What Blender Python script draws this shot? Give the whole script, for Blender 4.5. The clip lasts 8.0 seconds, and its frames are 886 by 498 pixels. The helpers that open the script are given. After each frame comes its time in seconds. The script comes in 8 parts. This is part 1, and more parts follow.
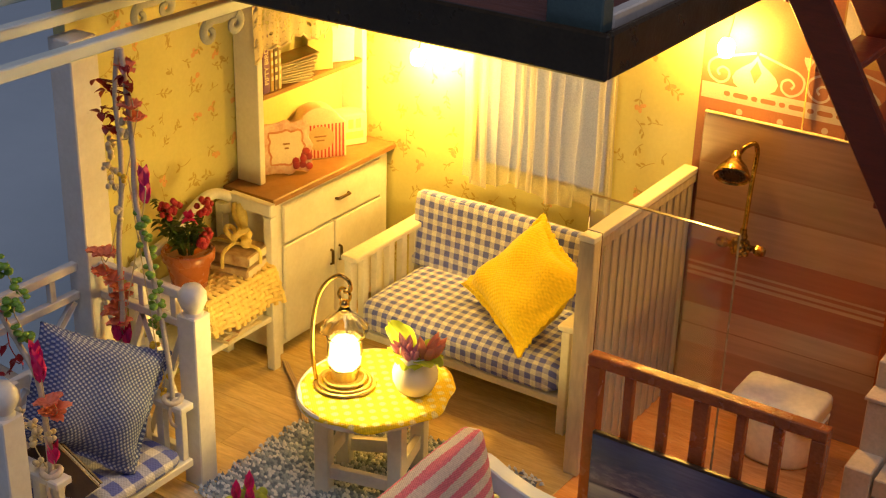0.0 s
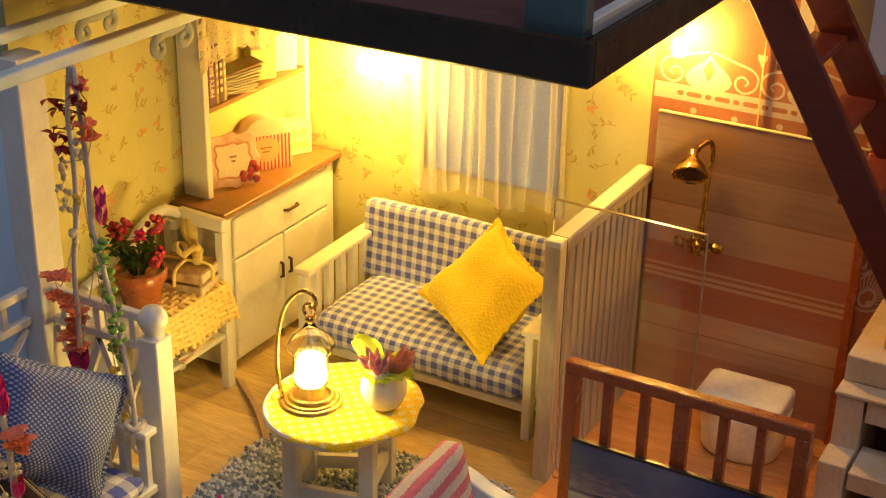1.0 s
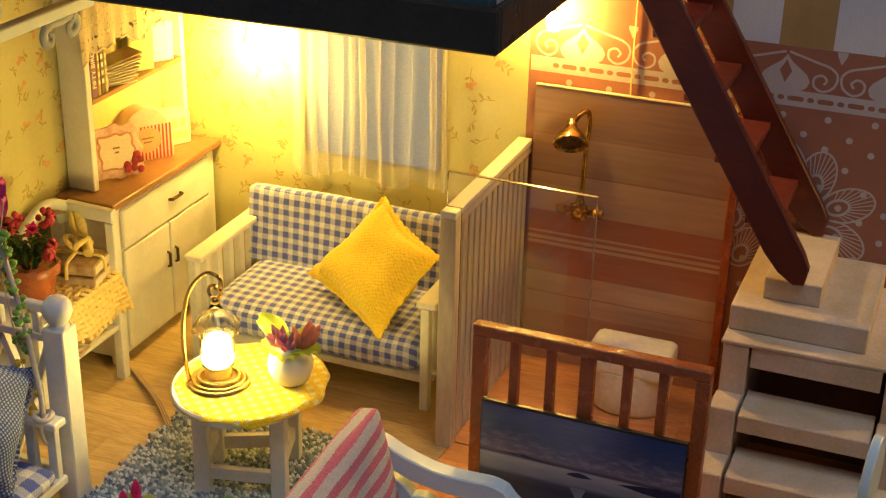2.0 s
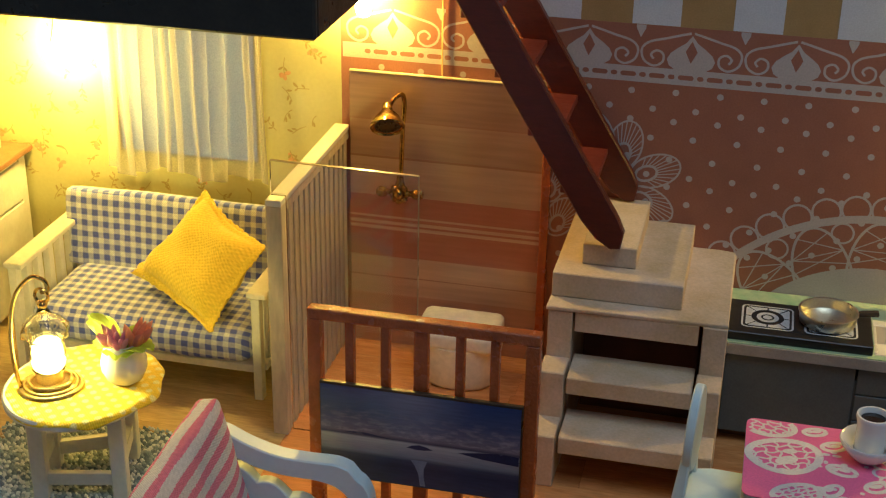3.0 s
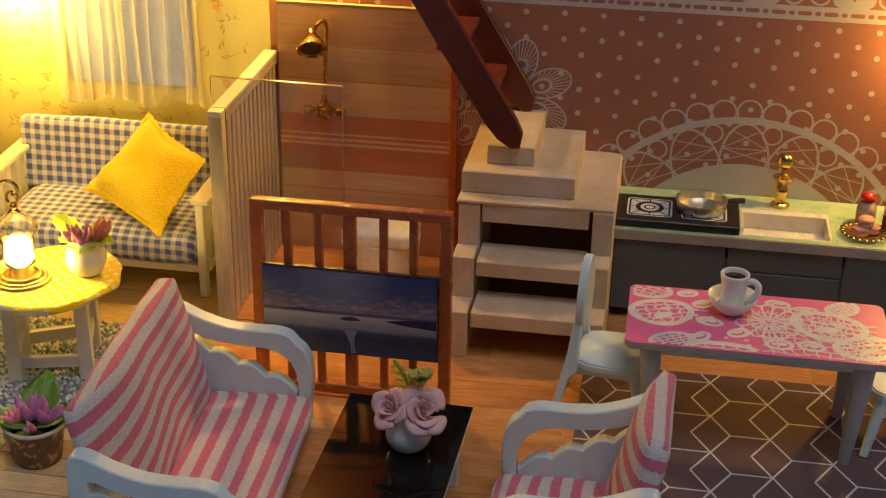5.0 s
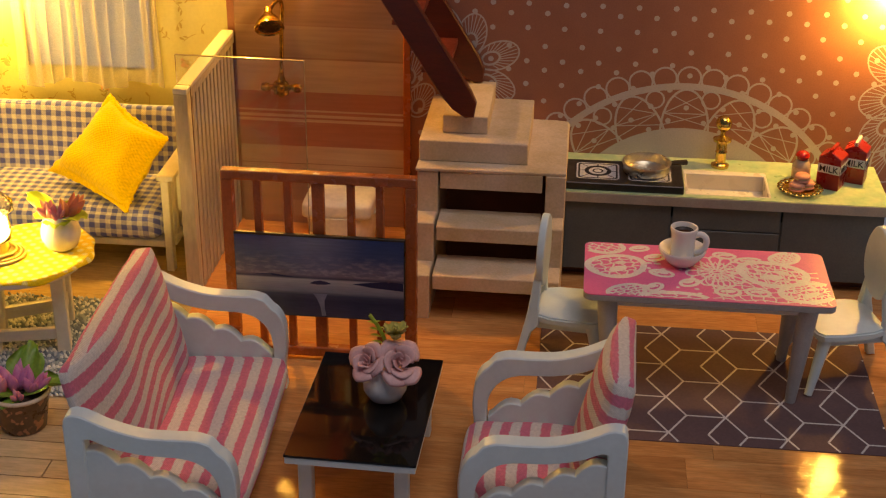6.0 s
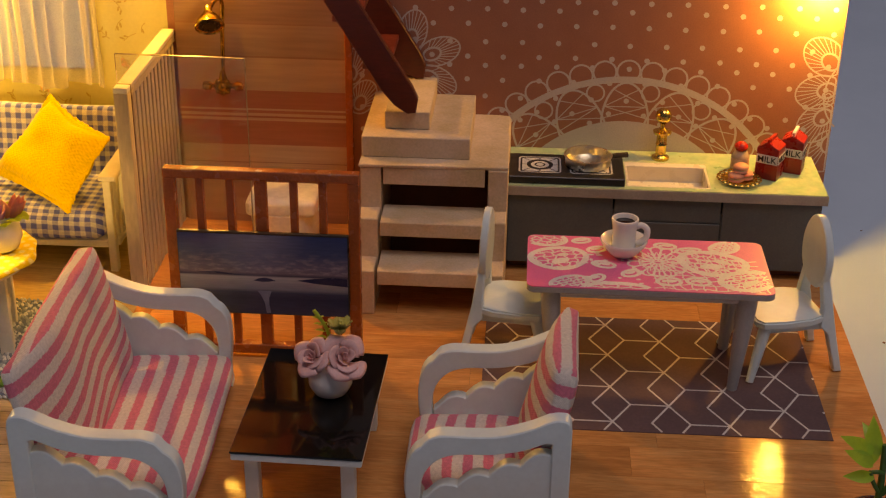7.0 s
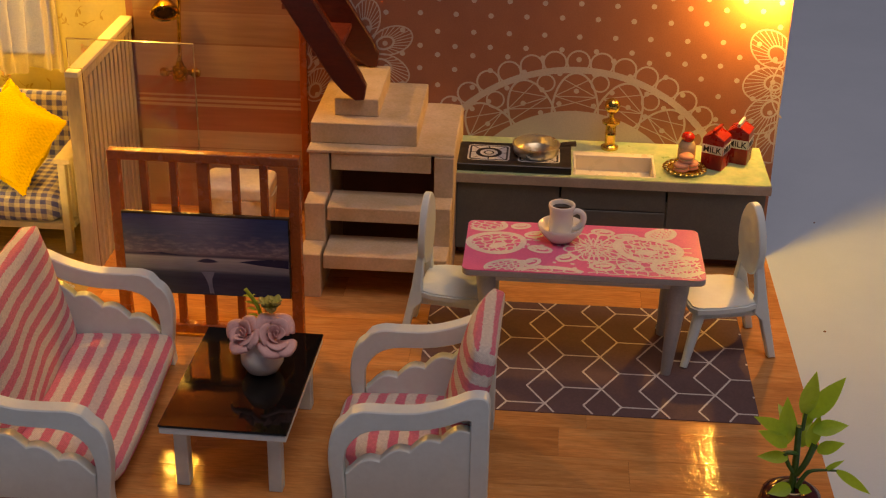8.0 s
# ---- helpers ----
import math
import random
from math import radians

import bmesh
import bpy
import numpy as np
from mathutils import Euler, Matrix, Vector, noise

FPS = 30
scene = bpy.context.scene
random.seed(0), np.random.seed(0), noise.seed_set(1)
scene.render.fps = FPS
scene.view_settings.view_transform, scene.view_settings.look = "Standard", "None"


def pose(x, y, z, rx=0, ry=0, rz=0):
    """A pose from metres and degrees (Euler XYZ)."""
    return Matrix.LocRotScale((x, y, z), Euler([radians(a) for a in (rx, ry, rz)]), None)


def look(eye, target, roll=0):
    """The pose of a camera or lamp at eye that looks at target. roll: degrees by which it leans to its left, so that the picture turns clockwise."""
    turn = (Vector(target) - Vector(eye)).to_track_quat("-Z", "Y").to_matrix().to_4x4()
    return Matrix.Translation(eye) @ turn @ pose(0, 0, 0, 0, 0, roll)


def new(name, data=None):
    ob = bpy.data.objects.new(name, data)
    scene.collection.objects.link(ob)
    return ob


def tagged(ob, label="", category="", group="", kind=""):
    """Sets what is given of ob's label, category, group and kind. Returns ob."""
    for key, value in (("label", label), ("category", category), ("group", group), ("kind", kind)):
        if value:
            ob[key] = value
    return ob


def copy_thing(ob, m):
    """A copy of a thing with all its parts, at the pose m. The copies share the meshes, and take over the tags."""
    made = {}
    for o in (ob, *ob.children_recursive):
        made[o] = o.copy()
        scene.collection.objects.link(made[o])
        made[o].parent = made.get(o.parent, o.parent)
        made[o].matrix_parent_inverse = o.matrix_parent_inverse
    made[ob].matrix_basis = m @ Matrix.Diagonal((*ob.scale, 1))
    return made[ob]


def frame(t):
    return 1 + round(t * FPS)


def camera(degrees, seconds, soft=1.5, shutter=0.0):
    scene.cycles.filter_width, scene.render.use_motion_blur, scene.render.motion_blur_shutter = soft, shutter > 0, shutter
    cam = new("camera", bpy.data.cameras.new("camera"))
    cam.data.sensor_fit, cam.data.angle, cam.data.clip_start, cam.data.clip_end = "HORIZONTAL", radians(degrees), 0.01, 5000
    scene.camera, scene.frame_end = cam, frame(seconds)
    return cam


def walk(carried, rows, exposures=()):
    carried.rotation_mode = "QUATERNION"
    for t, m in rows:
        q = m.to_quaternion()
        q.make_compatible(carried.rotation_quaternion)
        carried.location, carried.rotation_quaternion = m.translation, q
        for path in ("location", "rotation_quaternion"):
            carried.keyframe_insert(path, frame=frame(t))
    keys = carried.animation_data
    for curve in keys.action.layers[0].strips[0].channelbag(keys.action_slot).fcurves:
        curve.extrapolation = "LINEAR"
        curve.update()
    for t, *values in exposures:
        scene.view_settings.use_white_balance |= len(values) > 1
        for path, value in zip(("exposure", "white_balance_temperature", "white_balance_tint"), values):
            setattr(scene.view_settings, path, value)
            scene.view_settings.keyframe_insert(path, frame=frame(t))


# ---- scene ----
cam = camera(34.72, 8.0, 1.2)
PATH = [
    (0, look((0.13408, -0.32137, 0.19709), (-0.01491, -0.09348, 0.07112), 1.65)),
    (0.5, look((0.12760, -0.31881, 0.19764), (-0.01648, -0.08780, 0.07165), 1.59)),
    (1, look((0.11882, -0.32439, 0.19757), (-0.01216, -0.08576, 0.07148), 1.33)),
    (2.3, look((0.10897, -0.34339, 0.19529), (0.02203, -0.08518, 0.06971), 1.38)),
    (2.5, look((0.10979, -0.34421, 0.19568), (0.03128, -0.08342, 0.06987), 1.26)),
    (3, look((0.10814, -0.34799, 0.19526), (0.04752, -0.08242, 0.06956), 1.03)),
    (3.5, look((0.10599, -0.35359, 0.19513), (0.05376, -0.08643, 0.06904), 0.93)),
    (4, look((0.10879, -0.36279, 0.19493), (0.05888, -0.09537, 0.06845), 0.91)),
    (4.5, look((0.11334, -0.38027, 0.19545), (0.06653, -0.11293, 0.06762), 0.87)),
    (5, look((0.11841, -0.39968, 0.19721), (0.07532, -0.13280, 0.06716), 0.90)),
    (6.5, look((0.10750, -0.42199, 0.19782), (0.08803, -0.15304, 0.06635), 0.58)),
    (7, look((0.11205, -0.42202, 0.19745), (0.09603, -0.15277, 0.06610), 0.69)),
    (7.5, look((0.11826, -0.42200, 0.19753), (0.10428, -0.15269, 0.06609), 0.76)),
    (8, look((0.13281, -0.42845, 0.19655), (0.11365, -0.15937, 0.06527), 1.02)),
]
walk(cam, PATH, [(0, -0.53, 6600, 23), (2.5, -0.48, 5450, 6), (3.5, -0.46, 5050, -2), (4.5, -0.42, 5750, 9), (6.5, -0.43, 7650, 30), (8, -0.46, 8300, 35)])

# ---- light ----
world = bpy.data.worlds.new("room_light")
scene.world = world
world.use_nodes = True
world.node_tree.nodes["Background"].inputs["Color"].default_value = (0.44, 0.62, 1.0, 1)
world.node_tree.nodes["Background"].inputs["Strength"].default_value = 0.1

room_lamp = new("room_lamp", bpy.data.lights.new("room_lamp", "AREA"))
room_lamp.data.shape, room_lamp.data.size = "DISK", 0.9
room_lamp.data.energy, room_lamp.data.color = 9.0, (0.90, 0.90, 0.92)
room_lamp.matrix_world = look((0.40, -0.52, 1.45), (0.06, -0.08, 0.0))

LED = (3200.0, 380.0, 2400.0)          # strength of the three bare warm bulbs
LED_COLOR = (1.0, 0.58, 0.085)
scene.view_settings.exposure = 0.0

# ---- building tools: all sizes below are in centimetres ----
S = 0.01


def thing(name, label, category, x=0.0, y=0.0, z=0.0, rz=0.0, group="", kind=""):
    ob = new(name)
    ob.matrix_basis = pose(x * S, y * S, z * S, 0, 0, rz)
    ob.empty_display_size = 0.01
    return tagged(ob, label, category, group, kind)


def box_uv(co, no):
    ax, ay, az = abs(no.x), abs(no.y), abs(no.z)
    if az >= ax and az >= ay:
        return co.x, co.y
    if ax >= ay:
        return co.y, co.z
    return co.x, co.z


def to_mesh(name, bm, material, uv=box_uv, smooth=35.0):
    bm.normal_update()
    layer = bm.loops.layers.uv.verify()
    if uv:
        for f in bm.faces:
            for l in f.loops:
                l[layer].uv = uv(l.vert.co, f.normal)
    for v in bm.verts:
        v.co *= S
    me = bpy.data.meshes.new(name)
    bm.to_mesh(me)
    bm.free()
    for m in (material if isinstance(material, (list, tuple)) else [material]):
        me.materials.append(m)
    if smooth:
        me.shade_smooth()
        me.set_sharp_from_angle(angle=radians(smooth))
    return me


def part(name, bm, material, parent, label="", uv=box_uv, smooth=35.0):
    ob = new(name, to_mesh(name, bm, material, uv, smooth))
    ob.parent = parent
    return tagged(ob, label)


def solid(name, bm, material, label, category, uv=box_uv, smooth=35.0, kind="", group=""):
    return tagged(new(name, to_mesh(name, bm, material, uv, smooth)), label, category, group, kind)


def bm_new():
    return bmesh.new()


def box(bm, x0, x1, y0, y1, z0, z1, bevel=0.02, m=None, mat=0):
    r = bmesh.ops.create_cube(bm, size=1.0)
    vs = r["verts"]
    for v in vs:
        v.co = Vector(((x0 + x1) / 2 + v.co.x * (x1 - x0), (y0 + y1) / 2 + v.co.y * (y1 - y0), (z0 + z1) / 2 + v.co.z * (z1 - z0)))
    if m is not None:
        for v in vs:
            v.co = m @ v.co
    fs = {f for v in vs for f in v.link_faces}
    for f in fs:
        f.material_index = mat
    if bevel:
        bmesh.ops.bevel(bm, geom=list({e for v in vs for e in v.link_edges}), offset=bevel, segments=1, affect="EDGES", clamp_overlap=True, material=mat)
    return bm


def prism(bm, pts, a, b, plane="xz", bevel=0.0, segs=1, mat=0):
    """A flat outline given in one plane, extruded from a to b along the third axis."""
    def at(p, d):
        return Vector({"xz": (p[0], d, p[1]), "yz": (d, p[0], p[1]), "xy": (p[0], p[1], d)}[plane])
    lo = [bm.verts.new(at(p, a)) for p in pts]
    hi = [bm.verts.new(at(p, b)) for p in pts]
    n = len(pts)
    faces = [bm.faces.new(lo), bm.faces.new(hi[::-1])]
    for i in range(n):
        faces.append(bm.faces.new((lo[i], hi[i], hi[(i + 1) % n], lo[(i + 1) % n])))
    for f in faces:
        f.material_index = mat
    bmesh.ops.recalc_face_normals(bm, faces=faces)
    if bevel:
        rim = [e for f in faces[:2] for e in f.edges]
        bmesh.ops.bevel(bm, geom=list(set(rim)), offset=bevel, segments=segs, affect="EDGES", clamp_overlap=True, material=mat)
    return bm


def lathe(bm, profile, cx=0.0, cy=0.0, cz=0.0, seg=24, m=None, mat=0):
    """Profile of (radius, height) turned round an upright axis."""
    rings = []
    for r, z in profile:
        if r < 1e-5:
            rings.append([bm.verts.new((cx, cy, cz + z))])
        else:
            rings.append([bm.verts.new((cx + r * math.cos(2 * math.pi * i / seg), cy + r * math.sin(2 * math.pi * i / seg), cz + z)) for i in range(seg)])
    for a, b in zip(rings, rings[1:]):
        for i in range(seg):
            j = (i + 1) % seg
            if len(a) == 1 and len(b) == 1:
                continue
            if len(a) == 1:
                f = bm.faces.new((a[0], b[j], b[i]))
            elif len(b) == 1:
                f = bm.faces.new((a[i], a[j], b[0]))
            else:
                f = bm.faces.new((a[i], a[j], b[j], b[i]))
            f.material_index = mat
    if m is not None:
        for ring in rings:
            for v in ring:
                v.co = m @ v.co
    return bm


def tube(bm, pts, r, seg=8, closed=False, mat=0):
    """A round bar along points; r is one radius or one for each point."""
    pts = [Vector(p) for p in pts]
    n = len(pts)
    rad = r if isinstance(r, (list, tuple)) else [r] * n
    rings, side = [], None
    for i, p in enumerate(pts):
        if closed:
            d = pts[(i + 1) % n] - pts[i - 1]
        else:
            d = pts[min(i + 1, n - 1)] - pts[max(i - 1, 0)]
        d.normalize()
        if side is None:
            side = d.orthogonal().normalized()
        side = (side - d * side.dot(d)).normalized()
        up = d.cross(side)
        rings.append([bm.verts.new(p + (side * math.cos(2 * math.pi * k / seg) + up * math.sin(2 * math.pi * k / seg)) * rad[i]) for k in range(seg)])
    pairs = list(zip(rings, rings[1:])) + ([(rings[-1], rings[0])] if closed else [])
    for a, b in pairs:
        for k in range(seg):
            f = bm.faces.new((a[k], a[(k + 1) % seg], b[(k + 1) % seg], b[k]))
            f.material_index = mat
    if not closed:
        bm.faces.new(rings[0][::-1]).material_index = mat
        bm.faces.new(rings[-1]).material_index = mat
    return bm


def ball(bm, x, y, z, r, seg=10, squash=1.0, m=None, mat=0):
    prof = [(r * math.sin(math.pi * i / 6), -r * squash * math.cos(math.pi * i / 6)) for i in range(7)]
    prof[0], prof[-1] = (0, -r * squash), (0, r * squash)
    return lathe(bm, prof, x, y, z, seg, m, mat)


def ribbon(bm, pts, width, lift, plane="xz", closed=False, mat=0):
    """A flat printed line of even width along 2D points, on a plane at lift."""
    lift += random.uniform(-0.0012, 0.0012)
    pts = [Vector((p[0], p[1])) for p in pts]
    n = len(pts)
    left, right = [], []
    for i in range(n):
        d = (pts[(i + 1) % n] - pts[i - 1]) if closed else (pts[min(i + 1, n - 1)] - pts[max(i - 1, 0)])
        if d.length < 1e-9:
            d = Vector((1, 0))
        d.normalize()
        o = Vector((-d.y, d.x)) * width / 2
        for side, q in ((left, pts[i] + o), (right, pts[i] - o)):
            side.append(bm.verts.new({"xz": (q.x, lift, q.y), "yz": (lift, q.x, q.y), "xy": (q.x, q.y, lift)}[plane]))
    for i in range(n if closed else n - 1):
        j = (i + 1) % n
        bm.faces.new((left[i], left[j], right[j], right[i])).material_index = mat
    return bm


def patch(bm, pts, lift, plane="xz", mat=0):
    """A flat printed shape."""
    lift += random.uniform(-0.0012, 0.0012)
    vs = [bm.verts.new({"xz": (p[0], lift, p[1]), "yz": (lift, p[0], p[1]), "xy": (p[0], p[1], lift)}[plane]) for p in pts]
    bm.faces.new(vs).material_index = mat
    return bm


def ring_pts(cx, cy, rx, ry=None, n=28, turn=0.0, a0=0.0, a1=360.0):
    ry = rx if ry is None else ry
    full = abs(a1 - a0) >= 360
    out = []
    for i in range(n if full else n + 1):
        a = radians(a0 + (a1 - a0) * i / n)
        x, y = rx * math.cos(a), ry * math.sin(a)
        out.append((cx + x * math.cos(turn) - y * math.sin(turn), cy + x * math.sin(turn) + y * math.cos(turn)))
    return out


def arc(cx, cy, rx, ry, a0, a1, n=8):
    return [(cx + rx * math.cos(radians(a0 + (a1 - a0) * i / n)), cy + ry * math.sin(radians(a0 + (a1 - a0) * i / n))) for i in range(n + 1)]


def smooth_line(pts, steps=6):
    """Catmull-Rom through the points."""
    pts = [Vector(p) for p in pts]
    out = []
    for i in range(len(pts) - 1):
        p0, p1, p2, p3 = pts[max(i - 1, 0)], pts[i], pts[i + 1], pts[min(i + 2, len(pts) - 1)]
        for k in range(steps):
            t = k / steps
            out.append(0.5 * ((2 * p1) + (p2 - p0) * t + (2 * p0 - 5 * p1 + 4 * p2 - p3) * t * t + (3 * p1 - p0 - 3 * p2 + p3) * t ** 3))
    out.append(pts[-1])
    return out


def soft_box(bm, x0, x1, y0, y1, z0, z1, puff=0.12, n=14, edge=0.25, wobble=0.03, seed=0, m=None, power=4.0):
    """A stuffed cushion: a box with rounded edges and bulging, slightly uneven faces."""
    half = Vector(((x1 - x0) / 2, (y1 - y0) / 2, (z1 - z0) / 2))
    mid = Vector(((x1 + x0) / 2, (y1 + y0) / 2, (z1 + z0) / 2))
    verts = {}

    def vert(p):
        key = tuple(round(c, 5) for c in p)
        if key not in verts:
            core = Vector([max(half[i] - edge, 0.001) for i in range(3)])
            q = Vector([p[i] * half[i] for i in range(3)])
            inner = Vector([max(-core[i], min(core[i], q[i])) for i in range(3)])
            d = q - inner
            if d.length > 1e-6:
                big = max(abs(d[i]) / min(edge, half[i]) for i in range(3))
                d = d.normalized() * big
                q = inner + Vector([d[i] * min(edge, half[i]) for i in range(3)])
            for i in range(3):
                j, k = (i + 1) % 3, (i + 2) % 3
                grow = (1 - abs(p[j]) ** power) * (1 - abs(p[k]) ** power)
                q[i] += puff * grow * (1 if p[i] > 0 else -1) * abs(p[i]) ** 3
            q += noise.noise_vector(q * 0.9 + Vector((seed * 7.1, 3.3, 1.7))) * wobble
            q += mid
            verts[key] = bm.verts.new(m @ q if m is not None else q)
        return verts[key]

    for axis in range(3):
        for s in (-1, 1):
            for i in range(n):
                for j in range(n):
                    quad = []
                    for a, b in ((i, j), (i + 1, j), (i + 1, j + 1), (i, j + 1)):
                        p = [0, 0, 0]
                        p[axis], p[(axis + 1) % 3], p[(axis + 2) % 3] = s, -1 + 2 * a / n, -1 + 2 * b / n
                        quad.append(vert(p))
                    bm.faces.new(quad if s > 0 else quad[::-1])
    return bm


def pillow(bm, size, thick, m, n=22, pinch=0.12, fringe=0.0, seed=0, corners=None, hem=0.0, blunt=0.0):
    """A throw pillow in the plane of m's x and y; corners drawn out, sides curved in."""
    layer = bm.loops.layers.uv.verify()
    grids = []
    for s in (1, -1):
        g = {}
        for i in range(n + 1):
            for j in range(n + 1):
                if s < 0 and (i in (0, n) or j in (0, n)):
                    g[i, j] = grids[0][i, j]
                    continue
                u, v = -1 + 2 * i / n, -1 + 2 * j / n
                x = u * (1 - pinch * (1 - v * v) - blunt * (u * v) ** 8)
                y = v * (1 - pinch * (1 - u * u) - blunt * (u * v) ** 8)
                p, q = min(1.0, abs(u) / (1 - hem)), min(1.0, abs(v) / (1 - hem))
                h = ((1 - p ** 4) * (1 - q ** 4)) ** 0.55
                if hem and h < 0.08:
                    h = 0.08 if max(abs(u), abs(v)) < 1 - 0.4 * hem else 0.05
                q = Vector((x * size / 2, y * size / 2, s * h * thick / 2))
                w = noise.noise_vector(Vector((u * 1.6 + seed, v * 1.6, s * 0.5 + seed))) * 0.07 * thick * 2
                q += Vector((w.x * 0.5, w.y * 0.5, w.z * (h > 0.06)))
                if fringe and (i in (0, n) or j in (0, n)):
                    q += Vector((random.uniform(-1, 1), random.uniform(-1, 1), random.uniform(-1, 1))) * fringe
                if corners:
                    a, b = q.x / size + 0.5, q.y / size + 0.5
                    c0, c1, c2, c3 = corners
                    base = (c0 * (1 - a) + c1 * a) * (1 - b) + (c3 * (1 - a) + c2 * a) * b
                    g[i, j] = bm.verts.new(base + m.to_3x3() @ Vector((0, 0, q.z)))
                else:
                    g[i, j] = bm.verts.new(m @ q)
        grids.append(g)
        for i in range(n):
            for j in range(n):
                ids = ((i, j), (i + 1, j), (i + 1, j + 1), (i, j + 1))
                f = bm.faces.new([g[k] for k in (ids if s > 0 else ids[::-1])])
                for l, k in zip(f.loops, ids if s > 0 else ids[::-1]):
                    l[layer].uv = (k[0] * size / n, k[1] * size / n)
    return bm


def frame_of(origin, xdir, ydir):
    """A matrix whose x and y axes follow two directions."""
    x = Vector(xdir).normalized()
    z = x.cross(Vector(ydir)).normalized()
    y = z.cross(x)
    m = Matrix((x, y, z)).transposed().to_4x4()
    m.translation = Vector(origin)
    return m


def leaf(bm, base, way, length, width, bend=0.2, up=(0, 0, 1), n=5, mat=0):
    """A pointed leaf or petal, domed across and bent along its length."""
    way = Vector(way).normalized()
    side = way.cross(Vector(up))
    if side.length < 1e-4:
        side = way.orthogonal()
    side.normalize()
    nor = side.cross(way)
    rows = []
    for i in range(n + 1):
        t = i / n
        w = width * (math.sin(math.pi * min(1, 0.06 + 0.94 * t) ** 0.8) if i < n else 0.0) / 2
        c = Vector(base) + way * (length * t) - nor * (bend * length * t * t)
        rows.append([bm.verts.new(c - side * w + nor * w * 0.3), bm.verts.new(c), bm.verts.new(c + side * w + nor * w * 0.3)])
    for a, b in zip(rows, rows[1:]):
        for k in range(2):
            bm.faces.new((a[k], a[k + 1], b[k + 1], b[k])).material_index = mat
    return bm


# ---- materials ----
def nodes_of(name):
    m = bpy.data.materials.new(name)
    m.use_nodes = True
    nt = m.node_tree
    return m, nt, nt.nodes["Principled BSDF"]


def nd(nt, kind, ins=None, **props):
    n = nt.nodes.new(kind)
    for k, v in props.items():
        if k == "operation":
            n.operation = v
        elif k == "data_type":
            n.data_type = v
        elif k == "feature":
            n.feature = v
        elif k == "blend_type":
            n.blend_type = v
        elif k == "wave_type":
            n.wave_type = v
    for k, v in (ins or {}).items():
        if isinstance(v, bpy.types.NodeSocket):
            nt.links.new(v, n.inputs[k])
        else:
            n.inputs[k].default_value = v
    return n


def rgb(c):
    return (c[0], c[1], c[2], 1.0)


def math_node(nt, op, a, b=0.0, c=0.0):
    return nd(nt, "ShaderNodeMath", {0: a, 1: b, 2: c}, operation=op).outputs[0]


def mix(nt, f, a, b, blend="MIX"):
    n = nd(nt, "ShaderNodeMix", None, data_type="RGBA", blend_type=blend)
    for k, v in ((0, f), (6, a), (7, b)):
        if isinstance(v, bpy.types.NodeSocket):
            nt.links.new(v, n.inputs[k])
        else:
            n.inputs[k].default_value = v if k == 0 else rgb(v)
    return n.outputs[2]


def cm_coords(nt, stretch=(1, 1, 1), source="Object"):
    tc = nt.nodes.new("ShaderNodeTexCoord")
    k = 100.0 if source == "Object" else 1.0
    mp = nd(nt, "ShaderNodeMapping", {"Vector": tc.outputs[source], "Scale": [k * s for s in stretch]})
    return mp.outputs[0]


def uv_axes(nt):
    tc = nt.nodes.new("ShaderNodeTexCoord")
    sep = nd(nt, "ShaderNodeSeparateXYZ", {0: tc.outputs["UV"]})
    return sep.outputs[0], sep.outputs[1], tc.outputs["UV"]


def finish(nt, bsdf, color, rough, metal=0.0, bump=0.1, height=None, rvar=0.08, vec=None, coat=0.0, dist=0.02, spec=0.5):
    nt.links.new(color, bsdf.inputs["Base Color"])
    bsdf.inputs["Metallic"].default_value = metal
    bsdf.inputs["Specular IOR Level"].default_value = spec
    bsdf.inputs["Coat Weight"].default_value = coat
    bsdf.inputs["Coat Roughness"].default_value = 0.08
    n = nd(nt, "ShaderNodeTexNoise", {"Vector": vec, "Scale": 2.3, "Detail": 4.0})
    r = nd(nt, "ShaderNodeMapRange", {"Value": n.outputs["Fac"], 1: 0.3, 2: 0.7, 3: max(0.02, rough - rvar), 4: min(1, rough + rvar)})
    nt.links.new(r.outputs[0], bsdf.inputs["Roughness"])
    if height is not None and bump:
        b = nd(nt, "ShaderNodeBump", {"Strength": bump, "Distance": dist * S, "Height": height})
        nt.links.new(b.outputs[0], bsdf.inputs["Normal"])


